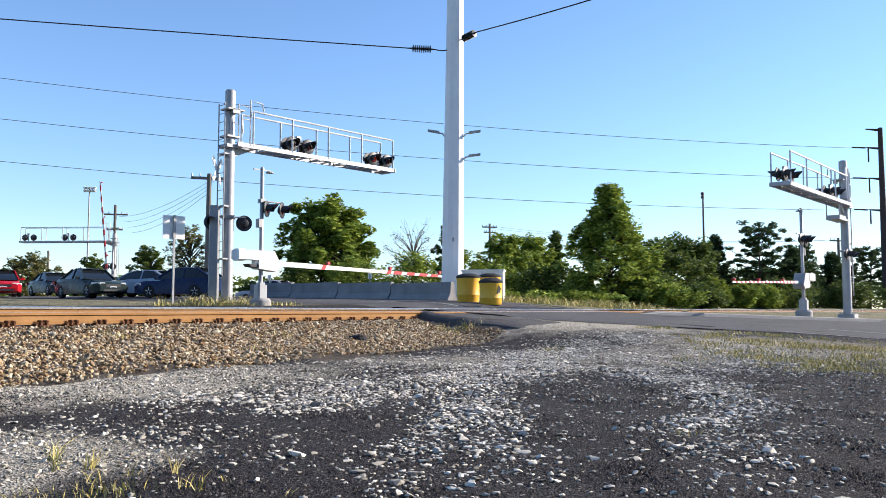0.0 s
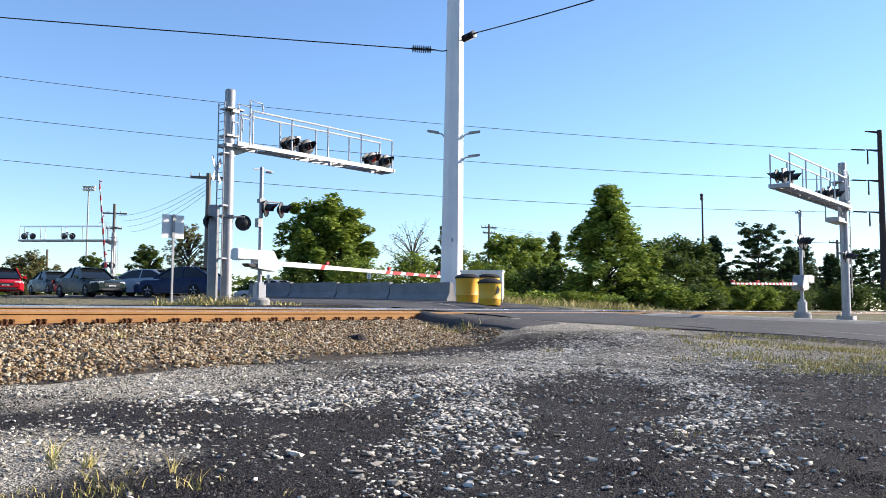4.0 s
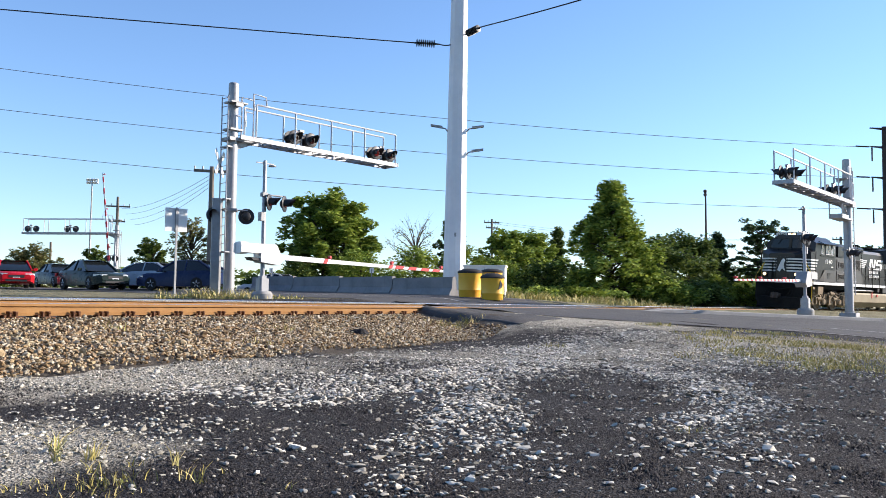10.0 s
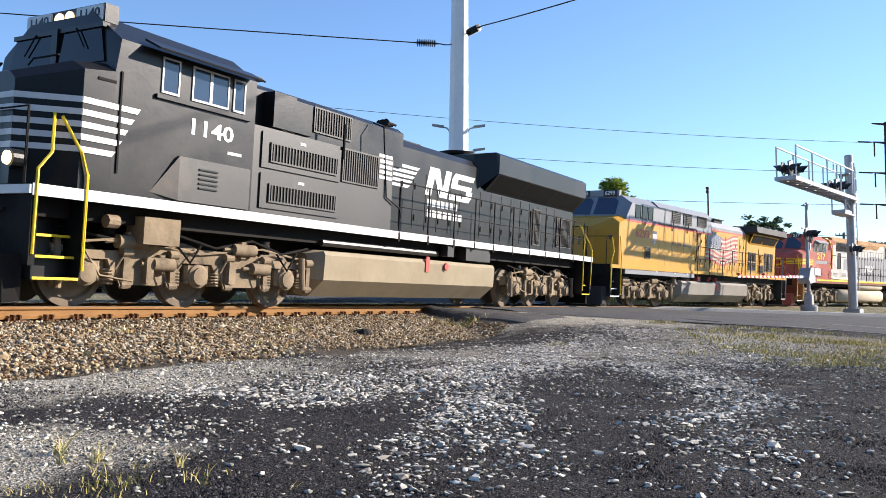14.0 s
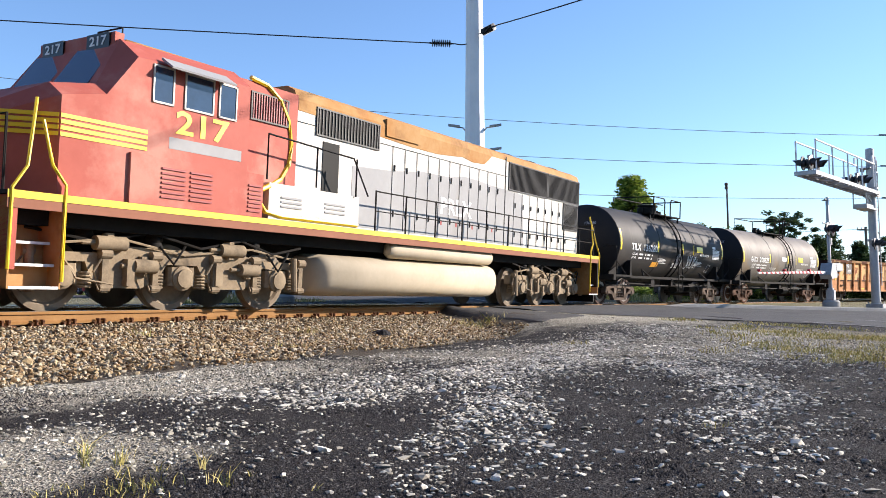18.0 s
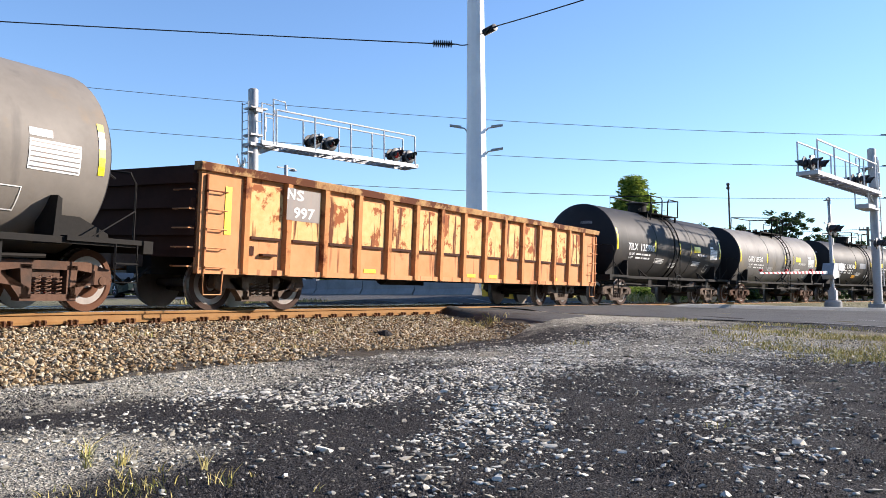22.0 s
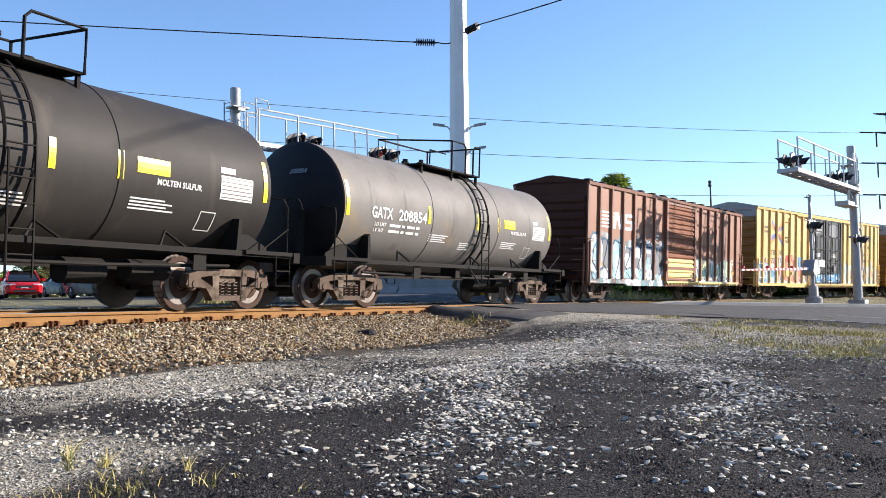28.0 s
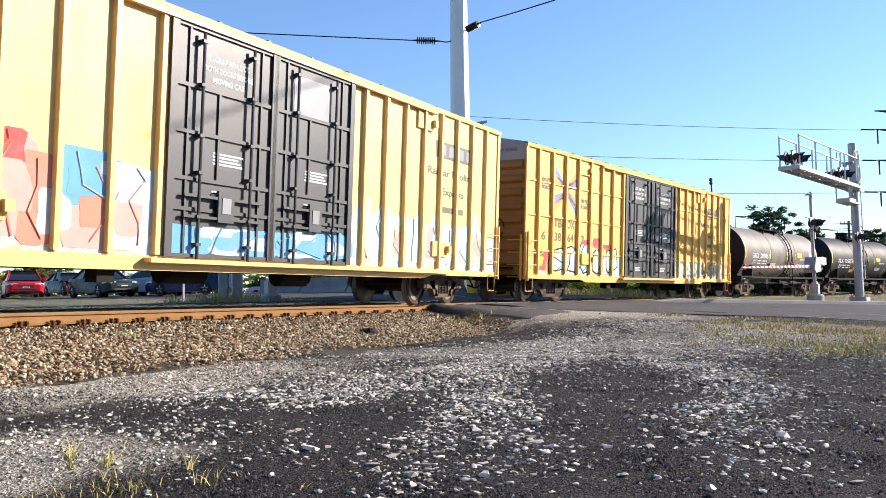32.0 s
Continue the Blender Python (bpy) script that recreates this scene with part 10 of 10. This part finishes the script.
yellow_boxcar(347.72, "670713", False, "pale yellow box car with black plug doors and sprayed colours")
yellow_boxcar(367.99, "638642", True, "amber yellow box car with black doors and sprayed colours")
tank_car(384.4, "208861", "GATX", M_TANKGREY, GREY_LABEL, None, M_TRUCKBROWN, M_WHEEL, 0.1, "", 11)
tank_car(396.9, "136351", "TILX", M_TANKBLACK, BLACK_LABEL, 0.6, M_TRUCKBROWN, M_WHEEL, 0.0, "o", 12)
tank_car(409.4, "136302", "TILX", M_TANKBLACK, BLACK_LABEL, 0.6, M_TRUCKBROWN, M_WHEEL, 0.0, "o", 13)
# ---------------------------------------------------------------- ballast, ties, loose stones and grass
def island_mat(name, stops, rough=0.9, bump=0.0):
    """Each piece takes one colour of the stops, with a fine grain."""
    m = bpy.data.materials.new(name)
    m.use_nodes = True
    n, l = m.node_tree.nodes, m.node_tree.links
    b = n["Principled BSDF"]
    b.inputs["Roughness"].default_value = rough
    b.inputs["Specular IOR Level"].default_value = 0.12
    geo, cr, tc, nt, mx = n.new("ShaderNodeNewGeometry"), n.new("ShaderNodeValToRGB"), n.new("ShaderNodeTexCoord"), n.new("ShaderNodeTexNoise"), n.new("ShaderNodeMix")
    l.new(geo.outputs["Random Per Island"], cr.inputs[0])
    el = cr.color_ramp.elements
    while len(el) < len(stops):
        el.new(0.5)
    for e, (p, c) in zip(el, stops):
        e.position, e.color = p, (*c, 1)
    nt.inputs["Scale"].default_value = 90.0
    l.new(tc.outputs["Object"], nt.inputs["Vector"])
    mx.data_type, mx.blend_type = "RGBA", "MULTIPLY"
    mx.inputs["Factor"].default_value = 0.55
    l.new(cr.outputs[0], mx.inputs["A"])
    l.new(nt.outputs[0], mx.inputs["B"])
    l.new(mx.outputs["Result"], b.inputs["Base Color"])
    return m


ICO_V = np.array([(0, 0, 1)] + [(0.894 * math.cos(1.2566 * k), 0.894 * math.sin(1.2566 * k), 0.447) for k in range(5)] + [(0.894 * math.cos(1.2566 * k + 0.6283), 0.894 * math.sin(1.2566 * k + 0.6283), -0.447) for k in range(5)] + [(0, 0, -1)])
ICO_F = np.array([(0, 1 + k, 1 + (k + 1) % 5) for k in range(5)] + [(1 + k, 6 + k, 1 + (k + 1) % 5) for k in range(5)] + [(6 + k, 6 + (k + 1) % 5, 1 + (k + 1) % 5) for k in range(5)] + [(11, 6 + (k + 1) % 5, 6 + k) for k in range(5)])


def rocks(pts, radius, flat, seed, tilt=0.5, rough=(0.62, 1.2)):
    """Angular stones, one round each point."""
    rng = np.random.default_rng(seed)
    k = len(pts)
    v = np.repeat(ICO_V[None], k, 0) * rng.uniform(*rough, (k, 12, 1))
    v[:, :, 0] *= rng.uniform(0.8, 1.45, (k, 1))
    v[:, :, 1] *= rng.uniform(0.65, 1.05, (k, 1))
    v[:, :, 2] *= flat * rng.uniform(0.7, 1.3, (k, 1))
    a, b = rng.uniform(0, 6.283, k), rng.normal(0, tilt, k)
    ca, sa, cb, sb = np.cos(a)[:, None], np.sin(a)[:, None], np.cos(b)[:, None], np.sin(b)[:, None]
    x, y, z = v[:, :, 0], v[:, :, 1] * cb - v[:, :, 2] * sb, v[:, :, 1] * sb + v[:, :, 2] * cb
    v = np.stack([x * ca - y * sa, x * sa + y * ca, z], 2) * np.asarray(radius)[:, None, None] + np.asarray(pts)[:, None, :]
    me = bpy.data.meshes.new("stones")
    me.from_pydata(v.reshape(-1, 3).tolist(), [], (ICO_F[None] + 12 * np.arange(k)[:, None, None]).reshape(-1, 3).tolist())
    return me


M_BALLASTBED = mat("ballast_bed", (0.09, 0.075, 0.058), (0.04, 0.034, 0.028), 8.0, 0.95, bump=0.9, bscale=40)
M_BALLAST = island_mat("ballast_stone", [(0.0, (0.1, 0.068, 0.044)), (0.25, (0.33, 0.215, 0.11)), (0.5, (0.48, 0.37, 0.215)), (0.75, (0.66, 0.585, 0.44)), (1.0, (0.28, 0.16, 0.075))])
M_PALESTONE = island_mat("pale_gravel", [(0.0, (0.2, 0.18, 0.145)), (0.3, (0.5, 0.46, 0.385)), (0.7, (0.76, 0.71, 0.6)), (1.0, (0.95, 0.9, 0.78))])
M_GREYSTONE = island_mat("grey_gravel", [(0.0, (0.17, 0.156, 0.127)), (0.5, (0.45, 0.42, 0.345)), (1.0, (0.8, 0.76, 0.65))])
M_DRYGRASS = island_mat("dry_grass_blade", [(0.0, (0.46, 0.4, 0.11)), (0.4, (0.68, 0.56, 0.22)), (0.75, (0.78, 0.66, 0.33)), (1.0, (0.26, 0.31, 0.07))], 0.8)

bed = []
for s in np.arange(-34, -2.39, 0.4):
    bed.append([(lambda p: (p.x, p.y, ground_z(p.x, p.y) + (0.03 + 0.025 * noise.noise((p.x * 3, p.y * 3, 0))) * (1 - sm(3.3, 4.0, w)) - 0.05 * sm(3.9, 4.2, w)))(on_track(s, w, 0)) for w in np.arange(-2.4, 4.25, 0.2)])
ballast_bed = strip(bed, M_BALLASTBED, "ballast_bed", "brown ballast bed under the track", category="ballast")
rng = np.random.default_rng(11)
pts, rad = [], []
for k in range(36000):
    s, w = -18.5 + 16.2 * rng.random(), 0.96 + 3.05 * rng.random() ** 0.95
    if w > 3.2 and rng.random() < (w - 3.2) / 0.9 + 0.25 * math.sin(s * 1.7):
        continue
    if s > -2.8 - 0.33 * (w - 0.9):
        continue
    p = on_track(s, w, 0)
    r = 0.0198 * math.exp(rng.normal(0, 0.33)) * (0.8 if w < 1.15 else 1.0)
    pts.append((p.x, p.y, ground_z(p.x, p.y) + 0.03 + r * rng.uniform(0.1, 0.75)))
    rad.append(r)
me = rocks(pts, rad, 0.7, 1, 0.9, (0.5, 1.25))
me.materials.append(M_BALLAST)
tagged(new("ballast_stones", me), "tan and brown crushed ballast stones along the rail", "ballast", kind="stuff")


# ties with their plates and spikes
def railroad_tie(s):
    th = thing("railroad_tie", "dark creosoted timber railroad tie under the rails", "railroad tie", car_pose(s, 0.6), "ties of the track")
    part("timber", Geo().cbox((0, 0, -0.305), (0.22, 2.55, 0.18), 0.01), M_TIE, th)
    for side in (0.755, -0.755):
        plate = part("tie_plate", Geo().cbox((0, side, -0.192), (0.19, 0.4, 0.026), 0.01), M_TIEPLATE, th, "rusty tie plate")
        for dx in (-0.045, 0.05):
            part("spike", Geo().cbox((dx, side + 0.095, -0.16), (0.034, 0.05, 0.075), 0.006).cbox((dx, side + 0.08, -0.125), (0.045, 0.08, 0.032), 0.008), M_TIEPLATE, plate)
        part("rail_anchor", Geo().cbox((0.14, side + 0.1, -0.178), (0.04, 0.07, 0.05), 0.008), M_TIEPLATE, plate)
    return th


tie0 = railroad_tie(-13.45)
for k in list(range(-16, 0)) + list(range(1, 22)):
    copy_thing(tie0, car_pose(-13.45 + 0.512 * k, 0.6))

# the asphalt apron where the rails run in, with its crumbling edge
g = Geo()
cols, rows_n = 16, 24
for k in range(rows_n):
    n_ = 0.86 + 0.16 * k
    s_edge = -2.62 - 0.33 * (min(n_, 4.2) - 0.9) + 0.12 * noise.noise((k * 0.55, 1.7, 0))
    for j in range(cols):
        q = j / (cols - 1)
        p = on_track(s_edge + 3.4 * q ** 1.5, n_, 0)
        z = ground_z(p.x, p.y) + 0.03 + 0.02 * noise.noise((k * 0.5, j * 0.5, 5)) + 0.09 * math.exp(-((q - 0.18) / 0.12) ** 2) * max(0.0, 1 - k / 14)
        if j == 0:
            z -= 0.12
        g.v.append((p.x, p.y, z - 0.07 * sm(rows_n - 5, rows_n - 1, k) - 0.05 * sm(0.8, 1.0, q)))
g.f = [(k * cols + j, k * cols + j + 1, (k + 1) * cols + j + 1, (k + 1) * cols + j) for k in range(rows_n - 1) for j in range(cols - 1)]
M_TAR = mat("fresh_asphalt", (0.02, 0.019, 0.02), (0.035, 0.033, 0.033), 12.0, 0.9, bump=0.9, bscale=60)
M_APRON = mat("apron_asphalt", (0.06, 0.057, 0.054), (0.095, 0.09, 0.085), 2.5, 0.9, bump=0.7, bscale=50, grime=((0.11, 0.105, 0.1), 0.58))
solid("asphalt_apron", g, M_APRON, "dark crumbling asphalt apron at the crossing", "asphalt", kind="structure", smooth=True)
clod = Geo().lathe([(0.0, 0.1), (0.07, 0.095), (0.13, 0.06), (0.17, 0.0), (0.15, -0.05)], (0, 0, 0), "z", 14)
clod.v = [(x * 1.2 + 0.06 * noise.noise((x * 9, y * 9, 1)), y + 0.04 * noise.noise((x * 8, y * 8, 4)), z + 0.04 * noise.noise((x * 12, y * 12, 3))) for x, y, z in clod.v]
solid("asphalt_clod", clod, M_TAR, "black lump of asphalt on the ballast", "asphalt lump", pose(-1.56, 15.5, ground_z(-1.56, 15.5) + 0.03))


# pale gravel strewn over the millings in drifts
def near_line(x, y, pts):
    best = 99.0
    for (ax, ay), (bx, by) in zip(pts, pts[1:]):
        dx, dy = bx - ax, by - ay
        t = min(max(((x - ax) * dx + (y - ay) * dy) / (dx * dx + dy * dy), 0), 1)
        best = min(best, math.hypot(x - ax - t * dx, y - ay - t * dy))
    return best


DRIFTS = (([(-1.5, 7.5), (-1.1, 8.2), (-0.45, 8.6), (0.5, 10.7), (2.2, 15.2), (3.6, 16.9)], 0.8, 1.0), ([(-2.1, 12.3), (-1.2, 14.1), (0.3, 17.6)], 0.5, 0.22), ([(0.4, 8.6), (0.0, 5.7), (-0.2, 4.7), (-0.24, 3.6)], 0.26, 0.95), ([(0.4, 8.6), (0.3, 5.5), (0.32, 3.6)], 0.3, 0.9), ([(3.0, 13.1), (2.8, 9.0), (2.6, 7.2), (1.7, 5.2), (1.3, 4.4)], 0.42, 0.75), ([(-1.15, 4.9), (-0.95, 4.75)], 0.16, 0.5), ([(1.0, 12.0), (4.5, 13.0)], 1.9, 0.4))


def ground_top(x, y):
    near = max(0.0, 1 - math.hypot(x, y - 8) / 40)
    return ground_z(x, y) + near * 0.05 * (noise.noise((x * 0.45, y * 0.45, 3.1)) + 0.5 * noise.noise((x * 1.3, y * 1.3, 7.7)))


def strewn(count, y0, y1, share, size, spread, flat, seed):
    rng = random.Random(seed)
    pts, rad = [], []
    while count > 0:
        count -= 1
        y = y0 + (y1 - y0) * math.sqrt(rng.random()) if y1 > 6 else rng.uniform(y0, y1)
        x = rng.uniform(-0.62, 0.66) * y
        if rng.random() > share(x, y) * (0.35 + 1.5 * max(0, 0.5 + noise.noise((x * 1.4, y * 1.4, 9)))):
            continue
        r = size * math.exp(rng.gauss(0, spread))
        pts.append((x, y, ground_top(x, y) + r * flat * 0.35))
        rad.append(r)
    return rocks(pts, rad, flat, seed, 0.3, (0.48, 1.3))


def pale_share(x, y):
    s, n = to_track(x, y)
    if n < 4.1 and s < -1.5 or n < 3.0:
        return 0.0
    q = 0.05
    for pts, w, k in DRIFTS:
        q = max(q, k * math.exp(-(near_line(x, y, pts) / w) ** 2))
    return q * (0.6 if x > 6 else 1) * (1 - 0.8 * sm(15.5, 18.5, y))


def grey_share(x, y):
    s, n = to_track(x, y)
    if n < 3.1 and s < -1.5 or n < 3.0:
        return 0.0
    return max(1.2 * math.exp(-((x + 3.6) / 2.2) ** 2 - ((y - 9.2) / 1.9) ** 2), 1.6 * math.exp(-((x + 2.3) / 0.95) ** 2 - ((y - 4.8) / 0.9) ** 2), 0.5 * math.exp(-((x - 3.5) / 4.0) ** 2 - ((y - 19) / 3.5) ** 2), 0.1)


me = strewn(240000, 3.2, 20.0, pale_share, 0.0138, 0.44, 0.42, 3)
me.materials.append(M_PALESTONE)
tagged(new("pale_gravel", me), "white and pale grey stones strewn over the millings", "gravel", kind="stuff")
me = strewn(90000, 3.2, 15.0, grey_share, 0.0105, 0.35, 0.65, 4)
me.materials.append(M_GREYSTONE)
tagged(new("grey_gravel", me), "fine grey gravel worked into the ground", "gravel", kind="stuff")

# crumbs of broken asphalt that make up the dark millings
def crumbs(count, seed):
    rng = np.random.default_rng(seed)
    y = 3.0 + 9.0 * rng.random(count) ** 1.6
    x = rng.uniform(-0.6, 0.62, count) * y
    keep = [k for k in range(count) if grey_share(x[k], y[k]) < 0.35 + 0.4 * rng.random() and to_track(x[k], y[k])[1] > 4.0]
    x, y = x[keep], y[keep]
    n = len(keep)
    z = np.array([ground_top(a, b) for a, b in zip(x, y)])
    r = 0.0062 * np.exp(rng.normal(0, 0.4, n)) * (0.75 + 0.06 * y)
    a = rng.uniform(0, 6.283, n)[:, None] + np.arange(4) * 1.5708 + rng.uniform(-0.4, 0.4, (n, 4))
    rr = r[:, None] * rng.uniform(0.7, 1.3, (n, 4))
    foot = np.stack([x[:, None] + rr * np.cos(a), y[:, None] + rr * np.sin(a), np.repeat(z[:, None] - 0.006, 4, 1)], 2)
    top = np.stack([x + r * rng.uniform(-0.4, 0.4, n), y + r * rng.uniform(-0.4, 0.4, n), z + r * rng.uniform(0.3, 0.9, n)], 1)[:, None]
    v = np.concatenate([foot, top], 1).reshape(-1, 3)
    f = (np.array([(0, 1, 4), (1, 2, 4), (2, 3, 4), (3, 0, 4)])[None] + 5 * np.arange(n)[:, None, None]).reshape(-1)
    me = bpy.data.meshes.new("millings")
    me.vertices.add(5 * n)
    me.vertices.foreach_set("co", v.reshape(-1))
    me.loops.add(12 * n)
    me.loops.foreach_set("vertex_index", f)
    me.polygons.add(4 * n)
    me.polygons.foreach_set("loop_start", 3 * np.arange(4 * n))
    me.update(calc_edges=True)
    return me


me = crumbs(170000, 15)
me.materials.append(island_mat("asphalt_crumb", [(0.0, (0.012, 0.011, 0.011)), (0.6, (0.046, 0.042, 0.042)), (0.85, (0.085, 0.078, 0.076)), (1.0, (0.23, 0.215, 0.195))], 0.85))
tagged(new("asphalt_millings", me), "black crumbs of broken asphalt covering the ground", "millings", kind="stuff")

# larger single stones
M_BIGSTONE = mat("pale_stone", (0.56, 0.53, 0.48), (0.36, 0.34, 0.31), 18.0, 0.9, bump=0.4, per=0.2)
rngp = random.Random(21)
for x, y, r in ((-3.05, 6.75, 0.05), (-3.35, 6.3, 0.04), (-3.0, 5.9, 0.04), (-2.0, 6.15, 0.04), (-1.95, 6.6, 0.03), (-2.3, 5.75, 0.035), (-1.1, 4.3, 0.034), (-1.55, 4.35, 0.032), (-1.6, 3.95, 0.03), (-0.9, 4.1, 0.03), (0.8, 4.05, 0.034), (0.55, 3.9, 0.03), (0.25, 3.9, 0.034), (0.95, 4.0, 0.036), (1.35, 3.75, 0.033), (1.75, 3.9, 0.032), (0.4, 5.2, 0.03), (-0.35, 4.6, 0.026), (1.9, 4.6, 0.03), (2.2, 5.4, 0.03), (2.5, 5.0, 0.032), (-1.5, 6.8, 0.034), (-1.35, 5.8, 0.03), (2.9, 6.4, 0.03)):
    me = rocks([(0, 0, 0)], [r * 0.74], 0.42, rngp.randrange(999), 0.1, (0.55, 1.2))
    me.materials.append(M_BIGSTONE)
    ob = new("stone", me)
    ob.matrix_basis = pose(x, y, ground_top(x, y) + r * 0.3)
    tagged(ob, "pale angular stone lying on the millings", "stone", "loose pale stones")


def tufts(name, spots, label, seed):
    """Blades of grass: (x, y, spread, blades, height)."""
    rng = random.Random(seed)
    vs, fs = [], []
    for x, y, spread, n, hh in spots:
        for _ in range(n):
            px_, py_ = x + rng.gauss(0, spread), y + rng.gauss(0, spread)
            a, h = rng.uniform(0, 6.283), hh * rng.uniform(0.4, 1.2)
            w = 0.0016 + 0.0005 * y
            lean = Vector((rng.gauss(0, 0.35), rng.gauss(0, 0.35), 1)) * h
            p = Vector((px_, py_, ground_top(px_, py_) - 0.01))
            u = Vector((math.cos(a), math.sin(a), 0)) * w
            o = len(vs)
            m_ = p + lean * 0.55 + Vector((0, 0, h * 0.05))
            vs += [tuple(p - u), tuple(p + u), tuple(m_ + u * 0.7), tuple(m_ - u * 0.7), tuple(p + lean + Vector((lean.x, lean.y, 0)) * 0.5)]
            fs += [(o, o + 1, o + 2, o + 3), (o + 3, o + 2, o + 4)]
    me = bpy.data.meshes.new(name)
    me.from_pydata(vs, [], fs)
    me.materials.append(M_DRYGRASS)
    return tagged(new(name, me), label, "grass", kind="stuff")


rngp = random.Random(31)
spots = []
for k in range(230):
    x, y = rngp.gauss(7.3, 1.5), rngp.gauss(14.8, 2.6)
    if to_track(x, y)[1] > 3.5 and noise.noise((x * 0.8, y * 0.8, 4)) > 0.02:
        spots.append((x, y, 0.16, 34, 0.085))
for k in range(70):
    spots.append((rngp.gauss(5.7, 0.55), rngp.gauss(12.5, 0.9), 0.13, 22, 0.07))
tufts("dry_grass", spots, "dry yellow grass tufts beside the road", 5)
tufts("weeds", [(-1.97, 4.3, 0.015, 16, 0.09), (-1.68, 4.1, 0.03, 12, 0.08), (-1.55, 4.2, 0.03, 9, 0.06), (-1.2, 3.95, 0.012, 7, 0.08), (-1.05, 4.1, 0.01, 4, 0.07), (-0.7, 3.8, 0.01, 4, 0.06), (1.69, 5.75, 0.06, 22, 0.05), (-1.8, 3.8, 0.1, 50, 0.05), (-1.5, 3.7, 0.09, 40, 0.05), (0.15, 3.4, 0.02, 8, 0.09), (0.3, 19.0, 0.2, 50, 0.12), (-0.1, 19.6, 0.2, 40, 0.14), (-3.9, 11.6, 0.15, 40, 0.06), (-1.3, 15.2, 0.25, 40, 0.06), (-2.6, 13.1, 0.2, 30, 0.06), (-4.61, 11.77, 0.07, 26, 0.16), (-4.25, 10.6, 0.12, 26, 0.12), (-2.73, 12.5, 0.15, 30, 0.11), (-2.76, 14.45, 0.2, 30, 0.13), (0.1, 19.05, 0.2, 60, 0.16), (0.48, 19.4, 0.2, 60, 0.18), (-2.06, 4.5, 0.02, 26, 0.12), (-1.81, 4.37, 0.03, 18, 0.11), (-1.34, 4.26, 0.012, 10, 0.12), (-1.12, 3.9, 0.015, 9, 0.1), (-1.5, 3.88, 0.07, 60, 0.07)], "thin green and straw-coloured weeds in the gravel", 6)
tufts("verge_weeds", [(rngp.gauss(-6.6, 0.5), rngp.gauss(24.5, 0.35), 0.17, 18, 0.3) for k in range(24)] + [(rngp.uniform(-8.2, -4.2), rngp.gauss(24.2, 0.3), 0.22, 14, 0.14) for k in range(34)] + [(rngp.uniform(2.6, 11.5), rngp.gauss(41.5, 1.0), 0.4, 22, 0.4) for k in range(60)], "tall dry weeds along the verge", 7)


# ---------------------------------------------------------------- what moves
TRAVEL = [travelled(k / FPS) for k in range(961)]


def motions():
    times = [k * 0.5 for k in range(65)]
    for car, s0, centres in TRAIN:
        walk(car, [(t, car_pose(s0 - travelled(t), centres)) for t in times])
    for car, dx, dy in ((red, 0.85, -0.55), (suv, 0.32, -0.25)):   # the queue closes up
        m0 = car.matrix_basis.copy()
        walk(car, [(t, Matrix.Translation((dx * sm(0.5, 9.5, t), dy * sm(0.5, 9.5, t), 0)) @ m0) for t in times])
    for wheel, rest, row, r in WHEELS:   # the wheels turn while their car is in view
        s0 = TRAIN[row][1]
        rows_, spin = [(0.0, pose(*rest))], 0.0
        for k in range(1, 960):
            t = k / FPS
            if -22 < s0 - TRAVEL[k] < 64:
                spin += (TRAVEL[k] - TRAVEL[k - 1]) / r
                rows_.append((t, Matrix.Translation(rest) @ Matrix.Rotation(spin, 4, "Y")))
        rows_.append((32.0, Matrix.Translation(rest) @ Matrix.Rotation(spin, 4, "Y")))
        walk(wheel, rows_)


motions()
